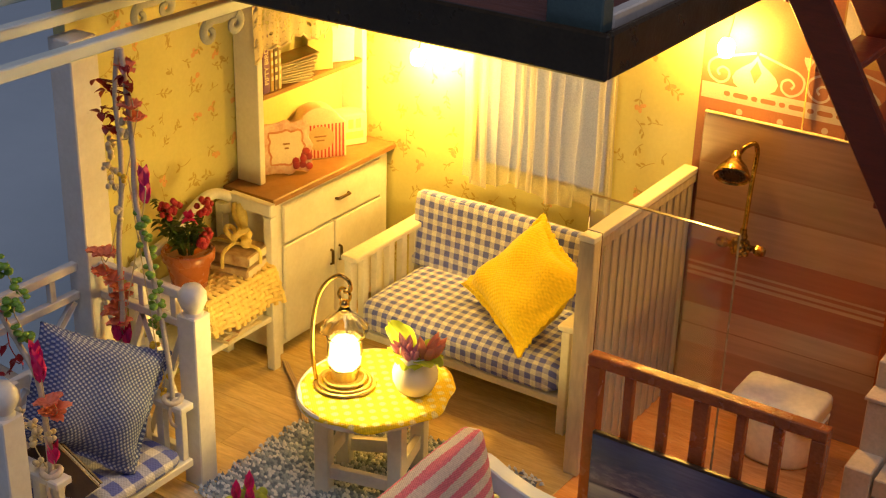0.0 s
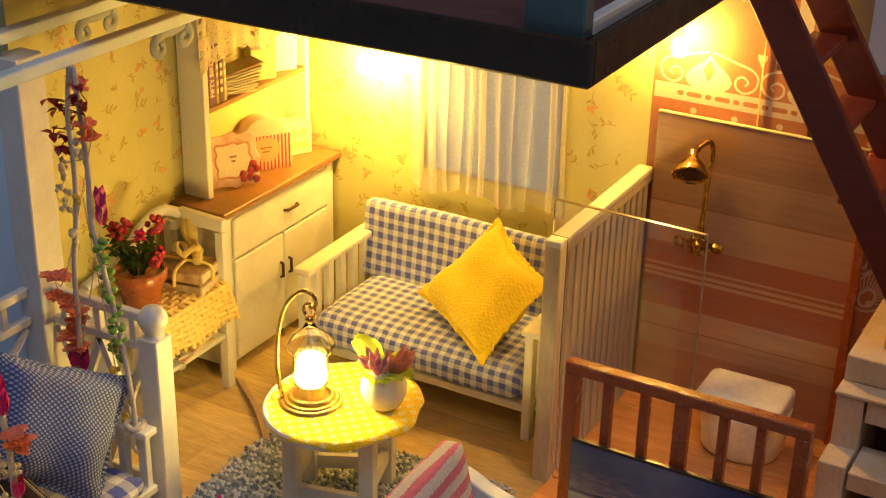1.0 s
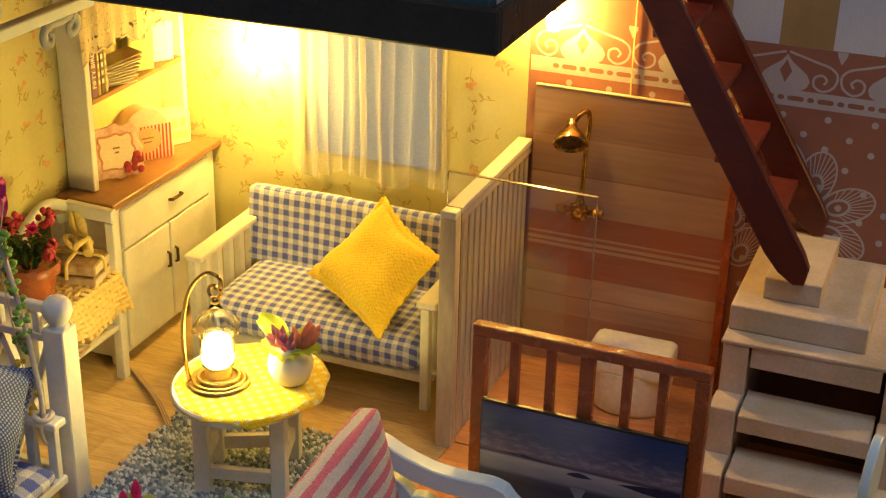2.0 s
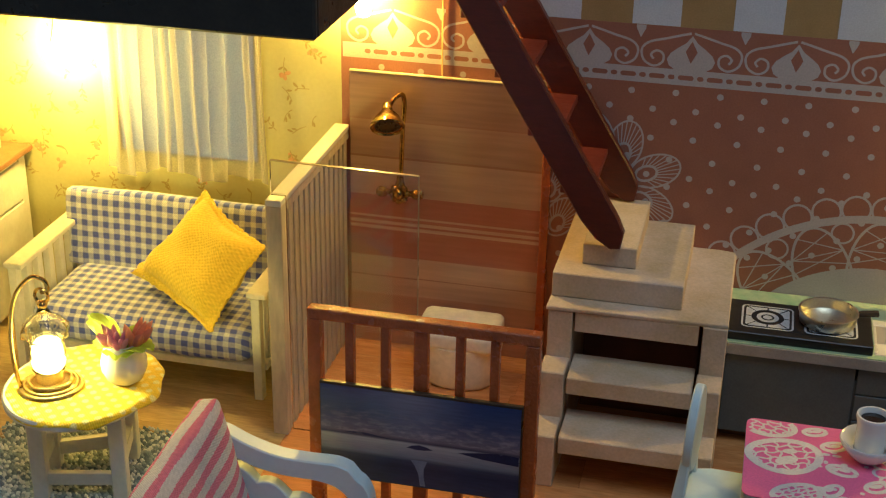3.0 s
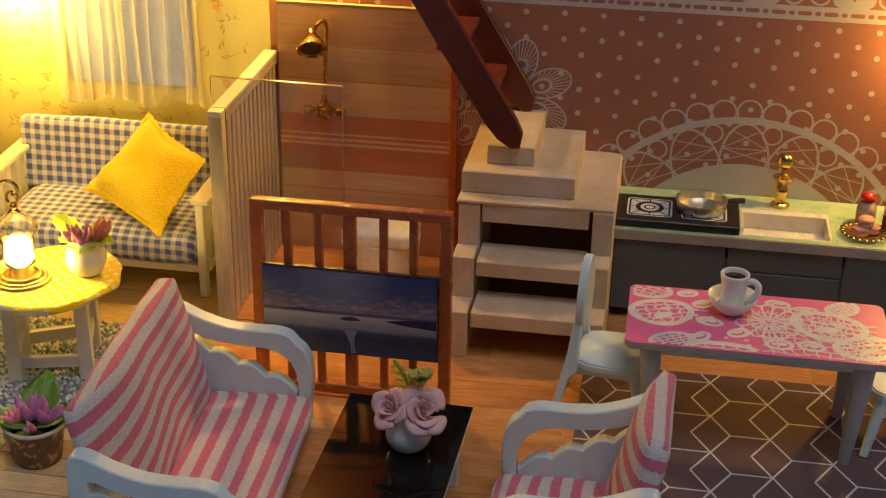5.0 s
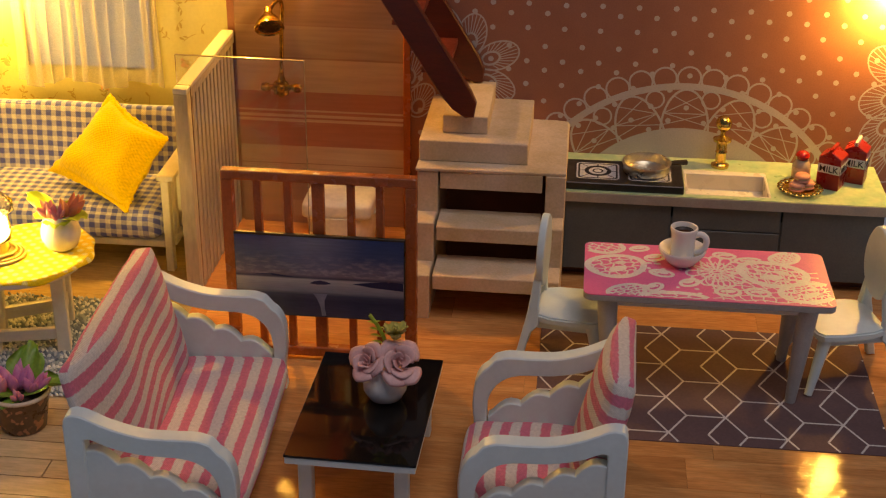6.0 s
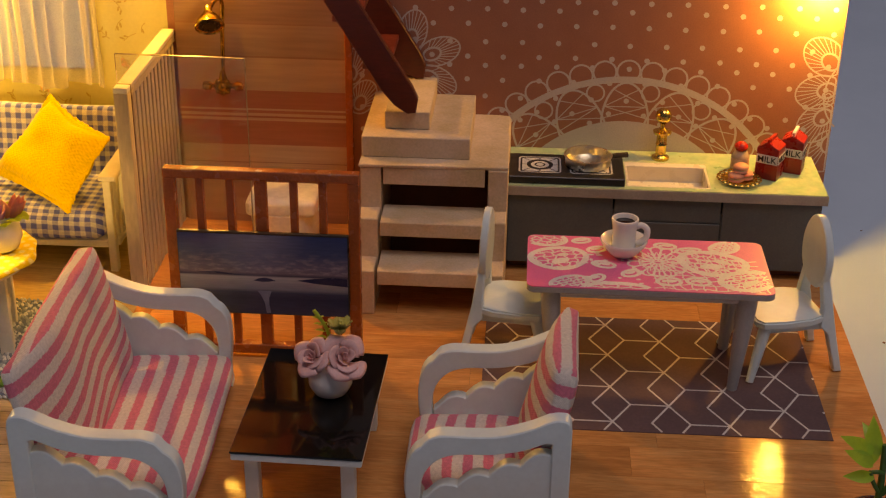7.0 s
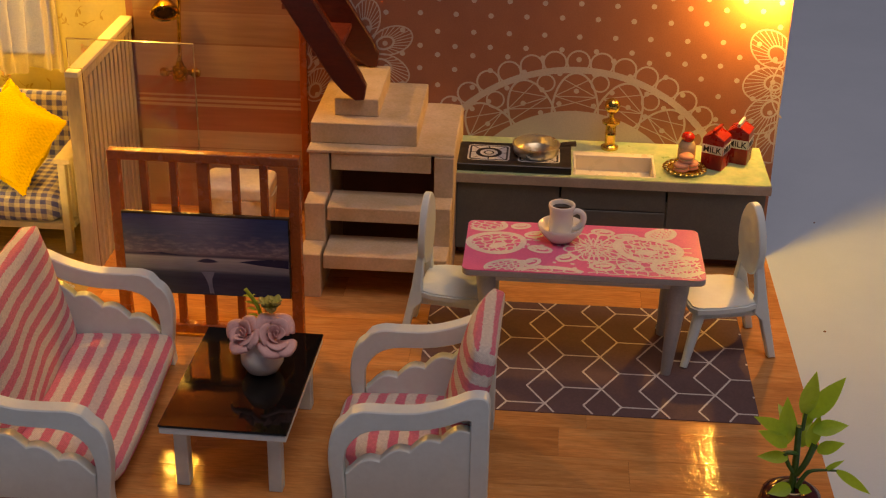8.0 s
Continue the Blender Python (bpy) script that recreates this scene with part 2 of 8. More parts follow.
def surf(name, c1, c2=None, scale=1.5, rough=0.5, metal=0.0, bump=0.15, grain=25.0, stretch=(1, 1, 1), spots=0.0, rvar=0.08, coat=0.0, rand=0.0, spec=0.5, dist=0.02, tone=0.08):
    """A plain surface: two tones mixed in broad patches, fine grain over it, worn specks, fine relief."""
    c2 = c2 or tuple(v * 0.8 for v in c1)
    m, nt, bsdf = nodes_of(name)
    vec = cm_coords(nt, stretch)
    big = nd(nt, "ShaderNodeTexNoise", {"Vector": vec, "Scale": scale, "Detail": 5.0, "Roughness": 0.6})
    fine = nd(nt, "ShaderNodeTexNoise", {"Vector": vec, "Scale": grain, "Detail": 3.0})
    f = nd(nt, "ShaderNodeMapRange", {"Value": big.outputs["Fac"], 1: 0.32, 2: 0.68})
    col = mix(nt, f.outputs[0], c1, c2)
    g = nd(nt, "ShaderNodeMapRange", {"Value": fine.outputs["Fac"], 1: 0.3, 2: 0.7, 3: 1 - tone, 4: 1 + tone})
    gray = nd(nt, "ShaderNodeCombineColor", {0: g.outputs[0], 1: g.outputs[0], 2: g.outputs[0]})
    col = mix(nt, 1.0, col, gray.outputs[0], "MULTIPLY")
    if spots:
        sp = nd(nt, "ShaderNodeTexNoise", {"Vector": vec, "Scale": 6.0, "Detail": 6.0, "Roughness": 0.7})
        k = nd(nt, "ShaderNodeMapRange", {"Value": sp.outputs["Fac"], 1: 0.62, 2: 0.72, 3: 0.0, 4: spots})
        col = mix(nt, k.outputs[0], col, tuple(v * 0.55 for v in c1))
    if rand:
        oi = nt.nodes.new("ShaderNodeObjectInfo")
        k = nd(nt, "ShaderNodeMapRange", {"Value": oi.outputs["Random"], 3: 1 - rand, 4: 1 + rand * 0.6})
        gray = nd(nt, "ShaderNodeCombineColor", {0: k.outputs[0], 1: k.outputs[0], 2: k.outputs[0]})
        col = mix(nt, 1.0, col, gray.outputs[0], "MULTIPLY")
    finish(nt, bsdf, col, rough, metal, bump, fine.outputs["Fac"], rvar, vec, coat, dist, spec)
    return m


def weave_height(nt, u, v, k):
    """Over-and-under threads, k a centimetre."""
    a = math_node(nt, "SINE", math_node(nt, "MULTIPLY", u, k * math.pi * 2))
    b = math_node(nt, "SINE", math_node(nt, "MULTIPLY", v, k * math.pi * 2))
    return math_node(nt, "MULTIPLY_ADD", math_node(nt, "MULTIPLY", a, b), 0.5, 0.5)


def step_wave(nt, u, pitch, duty=0.5, shift=0.0):
    fr = math_node(nt, "FRACT", math_node(nt, "MULTIPLY_ADD", u, 1.0 / pitch, shift + 100.0))
    n = nd(nt, "ShaderNodeMapRange", {"Value": math_node(nt, "ABSOLUTE", math_node(nt, "SUBTRACT", fr, 0.5)), 1: duty / 2 + 0.02, 2: duty / 2 - 0.02})
    return n.outputs[0]


def cloth(name, kind, colors, pitch=0.5, thread=12.0, rough=0.9, bump=0.4, axis="u", duty=0.5, threadmix=0.12, dist=0.02):
    """Woven cloth: 'gingham', 'stripe', 'dots', 'plain' or 'weave' (two-coloured threads)."""
    m, nt, bsdf = nodes_of(name)
    u, v, uv = uv_axes(nt)
    vec = nd(nt, "ShaderNodeMapping", {"Vector": uv}).outputs[0]
    h = weave_height(nt, u, v, thread)
    wob = nd(nt, "ShaderNodeTexNoise", {"Vector": vec, "Scale": 5.0, "Detail": 3.0})
    off = math_node(nt, "MULTIPLY_ADD", wob.outputs["Fac"], 0.05, -0.025)
    uw, vw = math_node(nt, "ADD", u, off), math_node(nt, "ADD", v, off)
    if kind == "gingham":
        a, b = step_wave(nt, uw, pitch, duty), step_wave(nt, vw, pitch, duty)
        half = math_node(nt, "MULTIPLY", math_node(nt, "ADD", a, b), 0.5)
        mid = tuple((p + q) / 2 for p, q in zip(colors[0], colors[1]))
        ramp = nt.nodes.new("ShaderNodeValToRGB")
        nt.links.new(half, ramp.inputs[0])
        e = ramp.color_ramp.elements
        e[0].color, e[1].color = rgb(colors[0]), rgb(colors[1])
        e.new(0.5).color = rgb(mid)
        col = ramp.outputs[0]
    elif kind == "stripe":
        nap = nd(nt, "ShaderNodeTexNoise", {"Vector": vec, "Scale": 17.0, "Detail": 2.0})
        across = math_node(nt, "MULTIPLY_ADD", nap.outputs["Fac"], 0.10, -0.05)
        col = mix(nt, step_wave(nt, math_node(nt, "ADD", uw if axis == "u" else vw, across), pitch, duty), colors[0], colors[1])
    elif kind == "dots":
        def spot(su, sv):
            fu = math_node(nt, "SUBTRACT", math_node(nt, "FRACT", math_node(nt, "MULTIPLY_ADD", uw, 1 / pitch, 100 + su)), 0.5)
            fv = math_node(nt, "SUBTRACT", math_node(nt, "FRACT", math_node(nt, "MULTIPLY_ADD", vw, 1 / pitch, 100 + sv)), 0.5)
            d = math_node(nt, "SQRT", math_node(nt, "ADD", math_node(nt, "MULTIPLY", fu, fu), math_node(nt, "MULTIPLY", fv, fv)))
            return nd(nt, "ShaderNodeMapRange", {"Value": d, 1: duty / 2 + 0.04, 2: duty / 2 - 0.04}).outputs[0]
        col = mix(nt, math_node(nt, "MAXIMUM", spot(0, 0), spot(0.5, 0.5)), colors[0], colors[1])
    elif kind == "weave":
        col = mix(nt, nd(nt, "ShaderNodeMapRange", {"Value": h, 1: 0.52, 2: 0.75}).outputs[0], colors[0], colors[1])
    else:
        col = mix(nt, wob.outputs["Fac"], colors[0], colors[1])
    k = nd(nt, "ShaderNodeMapRange", {"Value": h, 3: 1 - threadmix, 4: 1 + threadmix * 0.5})
    gray = nd(nt, "ShaderNodeCombineColor", {0: k.outputs[0], 1: k.outputs[0], 2: k.outputs[0]})
    col = mix(nt, 1.0, col, gray.outputs[0], "MULTIPLY")
    fuzz = nd(nt, "ShaderNodeTexNoise", {"Vector": vec, "Scale": 14.0, "Detail": 4.0})
    k = nd(nt, "ShaderNodeMapRange", {"Value": fuzz.outputs["Fac"], 1: 0.3, 2: 0.7, 3: 0.85, 4: 1.1})
    gray = nd(nt, "ShaderNodeCombineColor", {0: k.outputs[0], 1: k.outputs[0], 2: k.outputs[0]})
    col = mix(nt, 1.0, col, gray.outputs[0], "MULTIPLY")
    height = math_node(nt, "ADD", math_node(nt, "MULTIPLY", fuzz.outputs["Fac"], 0.7), h)
    finish(nt, bsdf, col, rough, 0.0, bump, height, 0.05, vec, 0.0, dist, 0.2)
    bsdf.inputs["Sheen Weight"].default_value = 0.15
    return m


def glass(name, color=(1, 1, 1), rough=0.02, ior=1.45):
    m, nt, bsdf = nodes_of(name)
    bsdf.inputs["Base Color"].default_value = rgb(color)
    bsdf.inputs["Transmission Weight"].default_value = 1.0
    bsdf.inputs["Roughness"].default_value = rough
    bsdf.inputs["IOR"].default_value = ior
    return m


def see_through(m, amount, color):
    """Lets part of the light through a thin leaf or cloth."""
    nt = m.node_tree
    bsdf = nt.nodes["Principled BSDF"]
    tl = nd(nt, "ShaderNodeBsdfTranslucent", {"Color": rgb(color)})
    mx = nd(nt, "ShaderNodeMixShader", {0: amount, 1: bsdf.outputs[0], 2: tl.outputs[0]})
    nt.links.new(mx.outputs[0], nt.nodes["Material Output"].inputs[0])
    return m


def glow(name, color, strength):
    m, nt, bsdf = nodes_of(name)
    bsdf.inputs["Base Color"].default_value = rgb(color)
    bsdf.inputs["Emission Color"].default_value = rgb(color)
    bsdf.inputs["Emission Strength"].default_value = strength
    return m


def text_mesh(body, size, material, name, parent, m, label=""):
    cu = bpy.data.curves.new(name, "FONT")
    cu.body, cu.size, cu.extrude = body, size * S, 0.004 * S
    cu.align_x, cu.align_y = "CENTER", "CENTER"
    cu.offset = 0.0006 * size * S * 20
    tmp = new("tmp_text", cu)
    dg = bpy.context.evaluated_depsgraph_get()
    me = bpy.data.meshes.new_from_object(tmp.evaluated_get(dg))
    bpy.data.objects.remove(tmp)
    me.transform(m)
    me.materials.clear()
    me.materials.append(material)
    ob = new(name, me)
    ob.parent = parent
    return tagged(ob, label)


WHITE = surf("white_paint", (0.74, 0.73, 0.70), (0.66, 0.64, 0.60), 1.2, 0.45, bump=0.2, grain=9, spots=0.2, tone=0.04, dist=0.01)
WHITE_COOL = surf("white_satin_paint", (0.72, 0.83, 0.82), (0.65, 0.76, 0.75), 1.0, 0.4, bump=0.15, grain=8, spots=0.12, tone=0.03, dist=0.01)
BLACK_EDGE = surf("black_lacquer", (0.030, 0.020, 0.010), (0.042, 0.029, 0.015), 1.5, 0.33, bump=0.3, grain=12, spec=0.35)
GROUND = surf("grey_blue_table", (0.55, 0.69, 0.81), (0.51, 0.65, 0.765), 0.25, 0.7, bump=0.03, grain=20, spots=0.0, tone=0.02)
PINK_WALL = surf("terracotta_paper", (0.36, 0.145, 0.085), (0.325, 0.127, 0.072), 0.9, 0.5, bump=0.2, grain=22, dist=0.01)
PRINT = surf("pale_print", (0.55, 0.485, 0.44), (0.49, 0.43, 0.39), 0.9, 0.5, bump=0.1, grain=22, dist=0.01)
STRIPE_GOLD = surf("gold_stripe", (0.42, 0.27, 0.10), (0.36, 0.23, 0.08), 1.2, 0.55, bump=0.1)
STRIPE_WHITE = surf("white_stripe", (0.66, 0.66, 0.68), (0.6, 0.6, 0.62), 1.2, 0.55, bump=0.1)
YELLOW_WALL = surf("cream_paper", (0.60, 0.565, 0.225), (0.56, 0.525, 0.20), 0.6, 0.38, bump=0.12, grain=9, dist=0.012, tone=0.03)
OLIVE = surf("olive_print", (0.46, 0.36, 0.09), (0.40, 0.31, 0.08), 2.0, 0.5, bump=0.0)
ROSE = surf("rose_print", (0.62, 0.31, 0.12), (0.68, 0.40, 0.16), 3.0, 0.5, bump=0.0)
RED_WOOD = surf("red_brown_stain", (0.115, 0.015, 0.004), (0.08, 0.011, 0.003), 1.2, 0.38, bump=0.3, grain=8, stretch=(1, 1, 5), spots=0.2)
RED_TREAD = surf("red_tread", (0.17, 0.03, 0.014), (0.135, 0.024, 0.011), 1.2, 0.4, bump=0.3, grain=10)
RUST_WOOD = surf("rust_stain", (0.42, 0.105, 0.022), (0.33, 0.08, 0.017), 1.6, 0.24, bump=0.9, grain=13, spots=0.25, dist=0.03)
CARD = surf("grey_card", (0.66, 0.52, 0.38), (0.53, 0.39, 0.215), 0.75, 0.75, bump=0.45, grain=14, spots=0.35)
BROWN_TOP = surf("brown_board", (0.30, 0.15, 0.05), (0.24, 0.115, 0.04), 1.5, 0.42, bump=0.2, grain=20)
WHITE_GRAIN = surf("brushed_white_paint", (0.68, 0.61, 0.45), (0.50, 0.43, 0.31), 1.8, 0.5, bump=0.5, grain=9, stretch=(1, 4, 0.22), spots=0.2, tone=0.12)
DARK_GREY = surf("slate_paint", (0.115, 0.134, 0.13), (0.097, 0.114, 0.11), 1.0, 0.5, bump=0.15, grain=20)
MARBLE = surf("green_marble", (0.28, 0.46, 0.25), (0.52, 0.58, 0.33), 1.6, 0.35, bump=0.1, grain=6, spots=0.35)
CERAMIC = surf("glazed_white", (0.82, 0.80, 0.76), (0.78, 0.76, 0.71), 1.0, 0.18, bump=0.05, grain=3, rvar=0.05, tone=0.02, dist=0.01)
BRASS = surf("brass", (0.80, 0.56, 0.16), (0.68, 0.45, 0.10), 3.0, 0.2, 1.0, bump=0.15, grain=14)
AGED_BRASS = surf("aged_brass", (0.62, 0.43, 0.10), (0.16, 0.11, 0.03), 5.0, 0.14, 1.0, bump=0.5, grain=8, spots=0.3)
PAN_METAL = surf("pale_pan_metal", (0.82, 0.78, 0.64), (0.72, 0.68, 0.55), 3.0, 0.32, 1.0, bump=0.1)
PALE_GOLD = surf("pale_gold", (0.90, 0.72, 0.30), (0.82, 0.62, 0.22), 3.0, 0.34, 1.0, bump=0.15)
DARK_METAL = surf("dark_bronze", (0.16, 0.11, 0.06), (0.08, 0.055, 0.03), 4.0, 0.35, 1.0, bump=0.2)
STEEL = surf("dull_steel", (0.72, 0.69, 0.62), (0.62, 0.58, 0.52), 3.0, 0.2, 1.0, bump=0.1)
BLACK_GLASS = surf("black_gloss", (0.006, 0.006, 0.006), (0.009, 0.008, 0.007), 1.0, 0.06, bump=0.02, grain=4, rvar=0.02, dist=0.005, spec=0.22)
# dark brown of crumbs and plinth; in the card steps it paints shade
DARK = surf("dark_brown_and_shade", (0.20, 0.078, 0.036), (0.15, 0.058, 0.028), 1.0, 0.8)
GREEN = surf("leaf_green", (0.14, 0.30, 0.03), (0.20, 0.38, 0.05), 3.0, 0.4, bump=0.2, grain=12)
GREEN_PALE = see_through(surf("pale_leaf", (0.50, 0.60, 0.08), (0.40, 0.54, 0.07), 2.5, 0.4, bump=0.2, grain=12), 0.4, (0.5, 0.66, 0.06))
GREEN_DARK = surf("dark_leaf", (0.03, 0.07, 0.015), (0.05, 0.10, 0.02), 3.0, 0.5, bump=0.2, grain=12)
MAGENTA = surf("magenta_petal", (0.80, 0.03, 0.24), (0.68, 0.02, 0.17), 3.0, 0.5, bump=0.2, grain=12)
CORAL = see_through(surf("coral_petal", (0.72, 0.20, 0.13), (0.78, 0.32, 0.20), 3.0, 0.5, bump=0.2, grain=12), 0.35, (0.8, 0.25, 0.15))
CRIMSON = surf("crimson_bead", (0.30, 0.01, 0.012), (0.22, 0.008, 0.01), 3.0, 0.35, bump=0.1)
CREAM = surf("cream_bead", (0.70, 0.60, 0.36), (0.62, 0.52, 0.30), 3.0, 0.5, bump=0.2)
PLUM = see_through(surf("plum_petal", (0.78, 0.32, 0.46), (0.82, 0.42, 0.52), 3.0, 0.35, bump=0.1), 0.3, (0.7, 0.25, 0.4))
LILAC = see_through(surf("lilac_petal", (0.55, 0.20, 0.50), (0.68, 0.32, 0.58), 3.0, 0.35, bump=0.1), 0.3, (0.6, 0.2, 0.5))
PEACH = see_through(surf("peach_petal", (0.82, 0.40, 0.24), (0.76, 0.30, 0.22), 3.0, 0.35, bump=0.1), 0.3, (0.85, 0.4, 0.25))
TERRACOTTA = surf("terracotta", (0.36, 0.105, 0.03), (0.29, 0.08, 0.022), 2.0, 0.28, bump=0.2)
SOIL = surf("soil", (0.03, 0.02, 0.012), (0.05, 0.03, 0.02), 6.0, 0.9, bump=0.6, grain=10, dist=0.06)
PAPER = surf("paper", (0.72, 0.64, 0.46), (0.66, 0.57, 0.40), 2.0, 0.7, bump=0.2)
STRAW = surf("straw", (0.80, 0.62, 0.20), (0.72, 0.53, 0.15), 3.0, 0.7, bump=0.4, grain=20)
ROPE = surf("white_rope", (0.62, 0.55, 0.46), (0.54, 0.46, 0.38), 6.0, 0.8, bump=0.4, grain=20)
TEAL = surf("teal_grey_paint", (0.075, 0.13, 0.135), (0.06, 0.105, 0.11), 1.0, 0.5, bump=0.2)
CLEAR = glass("clear_acrylic", (0.97, 0.96, 0.95), 0.015)
LAMP_GLASS = glass("lantern_glass", (1.0, 0.97, 0.85), 0.03)
BULBS = [glow("led_lens", LED_COLOR, v) for v in LED]
BODIES = [glow("led_body", LED_COLOR, v) for v in (120.0, 2300.0, 800.0)]
FLAME = glow("lantern_glow", (1.0, 0.71, 0.17), 215.0)
GINGHAM = cloth("blue_gingham", "gingham", ((0.75, 0.77, 0.88), (0.11, 0.145, 0.68)), 0.328, 16.0, duty=0.54)
YELLOW_CLOTH = cloth("yellow_canvas", "plain", ((0.86, 0.64, 0.016), (0.80, 0.58, 0.014)), 1, 8.0, bump=0.45, threadmix=0.08, dist=0.03)
BLUE_CLOTH = cloth("blue_canvas", "weave", ((0.08, 0.115, 0.31), (0.34, 0.39, 0.54)), 1, 7.6, bump=0.8, threadmix=0.15, dist=0.03)
PINK_SEAT = cloth("pink_stripe", "stripe", ((0.76, 0.68, 0.60), (0.76, 0.20, 0.27)), 0.51, 19.0, axis="u", duty=0.48, bump=0.5, threadmix=0.06)
PINK_BACK = cloth("pink_stripe_back", "stripe", ((0.76, 0.68, 0.60), (0.76, 0.20, 0.27)), 0.53, 19.0, axis="v", duty=0.5, bump=0.6, threadmix=0.06)
DOT_CLOTH = cloth("yellow_dot_cloth", "dots", ((0.84, 0.62, 0.012), (0.84, 0.77, 0.30)), 0.40, 14.0, duty=0.4)


# ---- structure ----
def stuff_print(name, bm, material, parent, label=""):
    ob = part(name, bm, material, parent, label, smooth=0)
    ob["kind"] = "stuff"
    return ob


def build_ground():
    bm = bm_new()
    box(bm, -75, 105, -62, 95, -4.0, -1.0, 0.3)
    solid("ground", bm, GROUND, "matt grey-blue tabletop under the doll's house", "table", kind="structure")
    bm = bm_new()
    box(bm, -12.4, 20.62, -19.0, 0.45, -1.0, -0.06, 0.05)
    solid("base_board", bm, BROWN_TOP, "thin brown board carrying the doll's house", "base", kind="structure")
    # small crumbs on the table
    for x, y, s in ((22.1, -4.9, 0.045), (24.1, -6.3, 0.03), (23.0, 3.0, 0.035)):
        bm = bm_new()
        ball(bm, x, y, -1.0 + s * 0.4, s, 7, 0.5)
        solid("crumb", bm, DARK, "tiny dark crumb lying on the table", "crumb")


def floor_wood(name, dark, middle, light):
    m, nt, bsdf = nodes_of(name)
    vec = cm_coords(nt, (0.35, 2.2, 1))
    oi = nt.nodes.new("ShaderNodeObjectInfo")
    shift = nd(nt, "ShaderNodeVectorMath", {0: vec, 1: (0, 0, 0)}, operation="ADD")
    sc = nd(nt, "ShaderNodeVectorMath", {0: (37.0, 11.0, 5.0)}, operation="SCALE")
    nt.links.new(oi.outputs["Random"], sc.inputs["Scale"])
    nt.links.new(sc.outputs[0], shift.inputs[1])
    big = nd(nt, "ShaderNodeTexNoise", {"Vector": shift.outputs[0], "Scale": 1.1, "Detail": 6.0, "Roughness": 0.65, "Distortion": 0.6})
    fine = nd(nt, "ShaderNodeTexNoise", {"Vector": shift.outputs[0], "Scale": 7.0, "Detail": 4.0, "Distortion": 0.3})
    ramp = nt.nodes.new("ShaderNodeValToRGB")
    nt.links.new(big.outputs["Fac"], ramp.inputs[0])
    e = ramp.color_ramp.elements
    e[0].position, e[0].color = 0.30, rgb(dark)
    e[1].position, e[1].color = 0.72, rgb(light)
    e.new(0.5).color = rgb(middle)
    g = nd(nt, "ShaderNodeMapRange", {"Value": fine.outputs["Fac"], 1: 0.3, 2: 0.7, 3: 0.85, 4: 1.10})
    gray = nd(nt, "ShaderNodeCombineColor", {0: g.outputs[0], 1: g.outputs[0], 2: g.outputs[0]})
    col = mix(nt, 1.0, ramp.outputs[0], gray.outputs[0], "MULTIPLY")
    k = nd(nt, "ShaderNodeMapRange", {"Value": oi.outputs["Random"], 3: 0.85, 4: 1.12})
    gray = nd(nt, "ShaderNodeCombineColor", {0: k.outputs[0], 1: k.outputs[0], 2: k.outputs[0]})
    col = mix(nt, 1.0, col, gray.outputs[0], "MULTIPLY")
    film = nd(nt, "ShaderNodeTexNoise", {"Vector": cm_coords(nt, (1, 1, 1)), "Scale": 3.2, "Detail": 3.0})
    tall = math_node(nt, "ADD", math_node(nt, "MULTIPLY", big.outputs["Fac"], 0.5), film.outputs["Fac"])
    finish(nt, bsdf, col, 0.10, 0.0, 0.28, tall, 0.03, vec, 0.0, 0.04, 0.2)
    return m


def build_floor():
    """Printed laminate strips laid along the back wall: pale pine by the porch, orange oak beyond the partition."""
    pine = floor_wood("pine_laminate", (0.57, 0.40, 0.15), (0.65, 0.475, 0.19), (0.71, 0.55, 0.24))
    oak = floor_wood("oak_laminate", (0.50, 0.20, 0.06), (0.61, 0.27, 0.085), (0.69, 0.345, 0.12))
    root = thing("floor", "glossy laminate floor, pale pine and orange oak, with a planked porch deck", "floor", kind="structure")
    meshes = {}

    def strips(wood, left, right, wid, widths, back, front, rear):
        rows, y = 0, front
        while y < rear:
            x = left - (rows * 3.1) % 7.0
            k = rows
            while x < right:
                length = widths[k % 3]
                x0, x1 = max(x, left), min(x + length, right)
                if x1 - x0 > 0.3:
                    key = (round(x1 - x0, 3), round(min(y + wid, 0.35, rear + 0.06) - y, 3), wood.name)
                    if key not in meshes:
                        bm = bm_new()
                        box(bm, back, key[0] - back, back, key[1] - back, -0.06, 0.0, 0)
                        meshes[key] = to_mesh("plank", bm, wood)
                    ob = new("plank", meshes[key])
                    ob.parent = root
                    ob.location = (x0 * S, y * S, 0)
                x += length
                k += 1
            y += wid
            rows += 1
    deck = floor_wood("porch_deck", (0.56, 0.40, 0.215), (0.66, 0.485, 0.275), (0.74, 0.565, 0.335))
    strips(pine, -12.3, 0.12, 0.92, (9.2, 12.4, 10.6), 0.004, -11.44, 0.3)
    strips(deck, -12.3, 0.12, 0.74, (12.6, 12.6, 12.6), 0.016, -18.84, -11.5)
    strips(oak, 0.122, 20.6, 1.28, (7.4, 10.6, 8.8), 0.003, -18.9, 0.3)


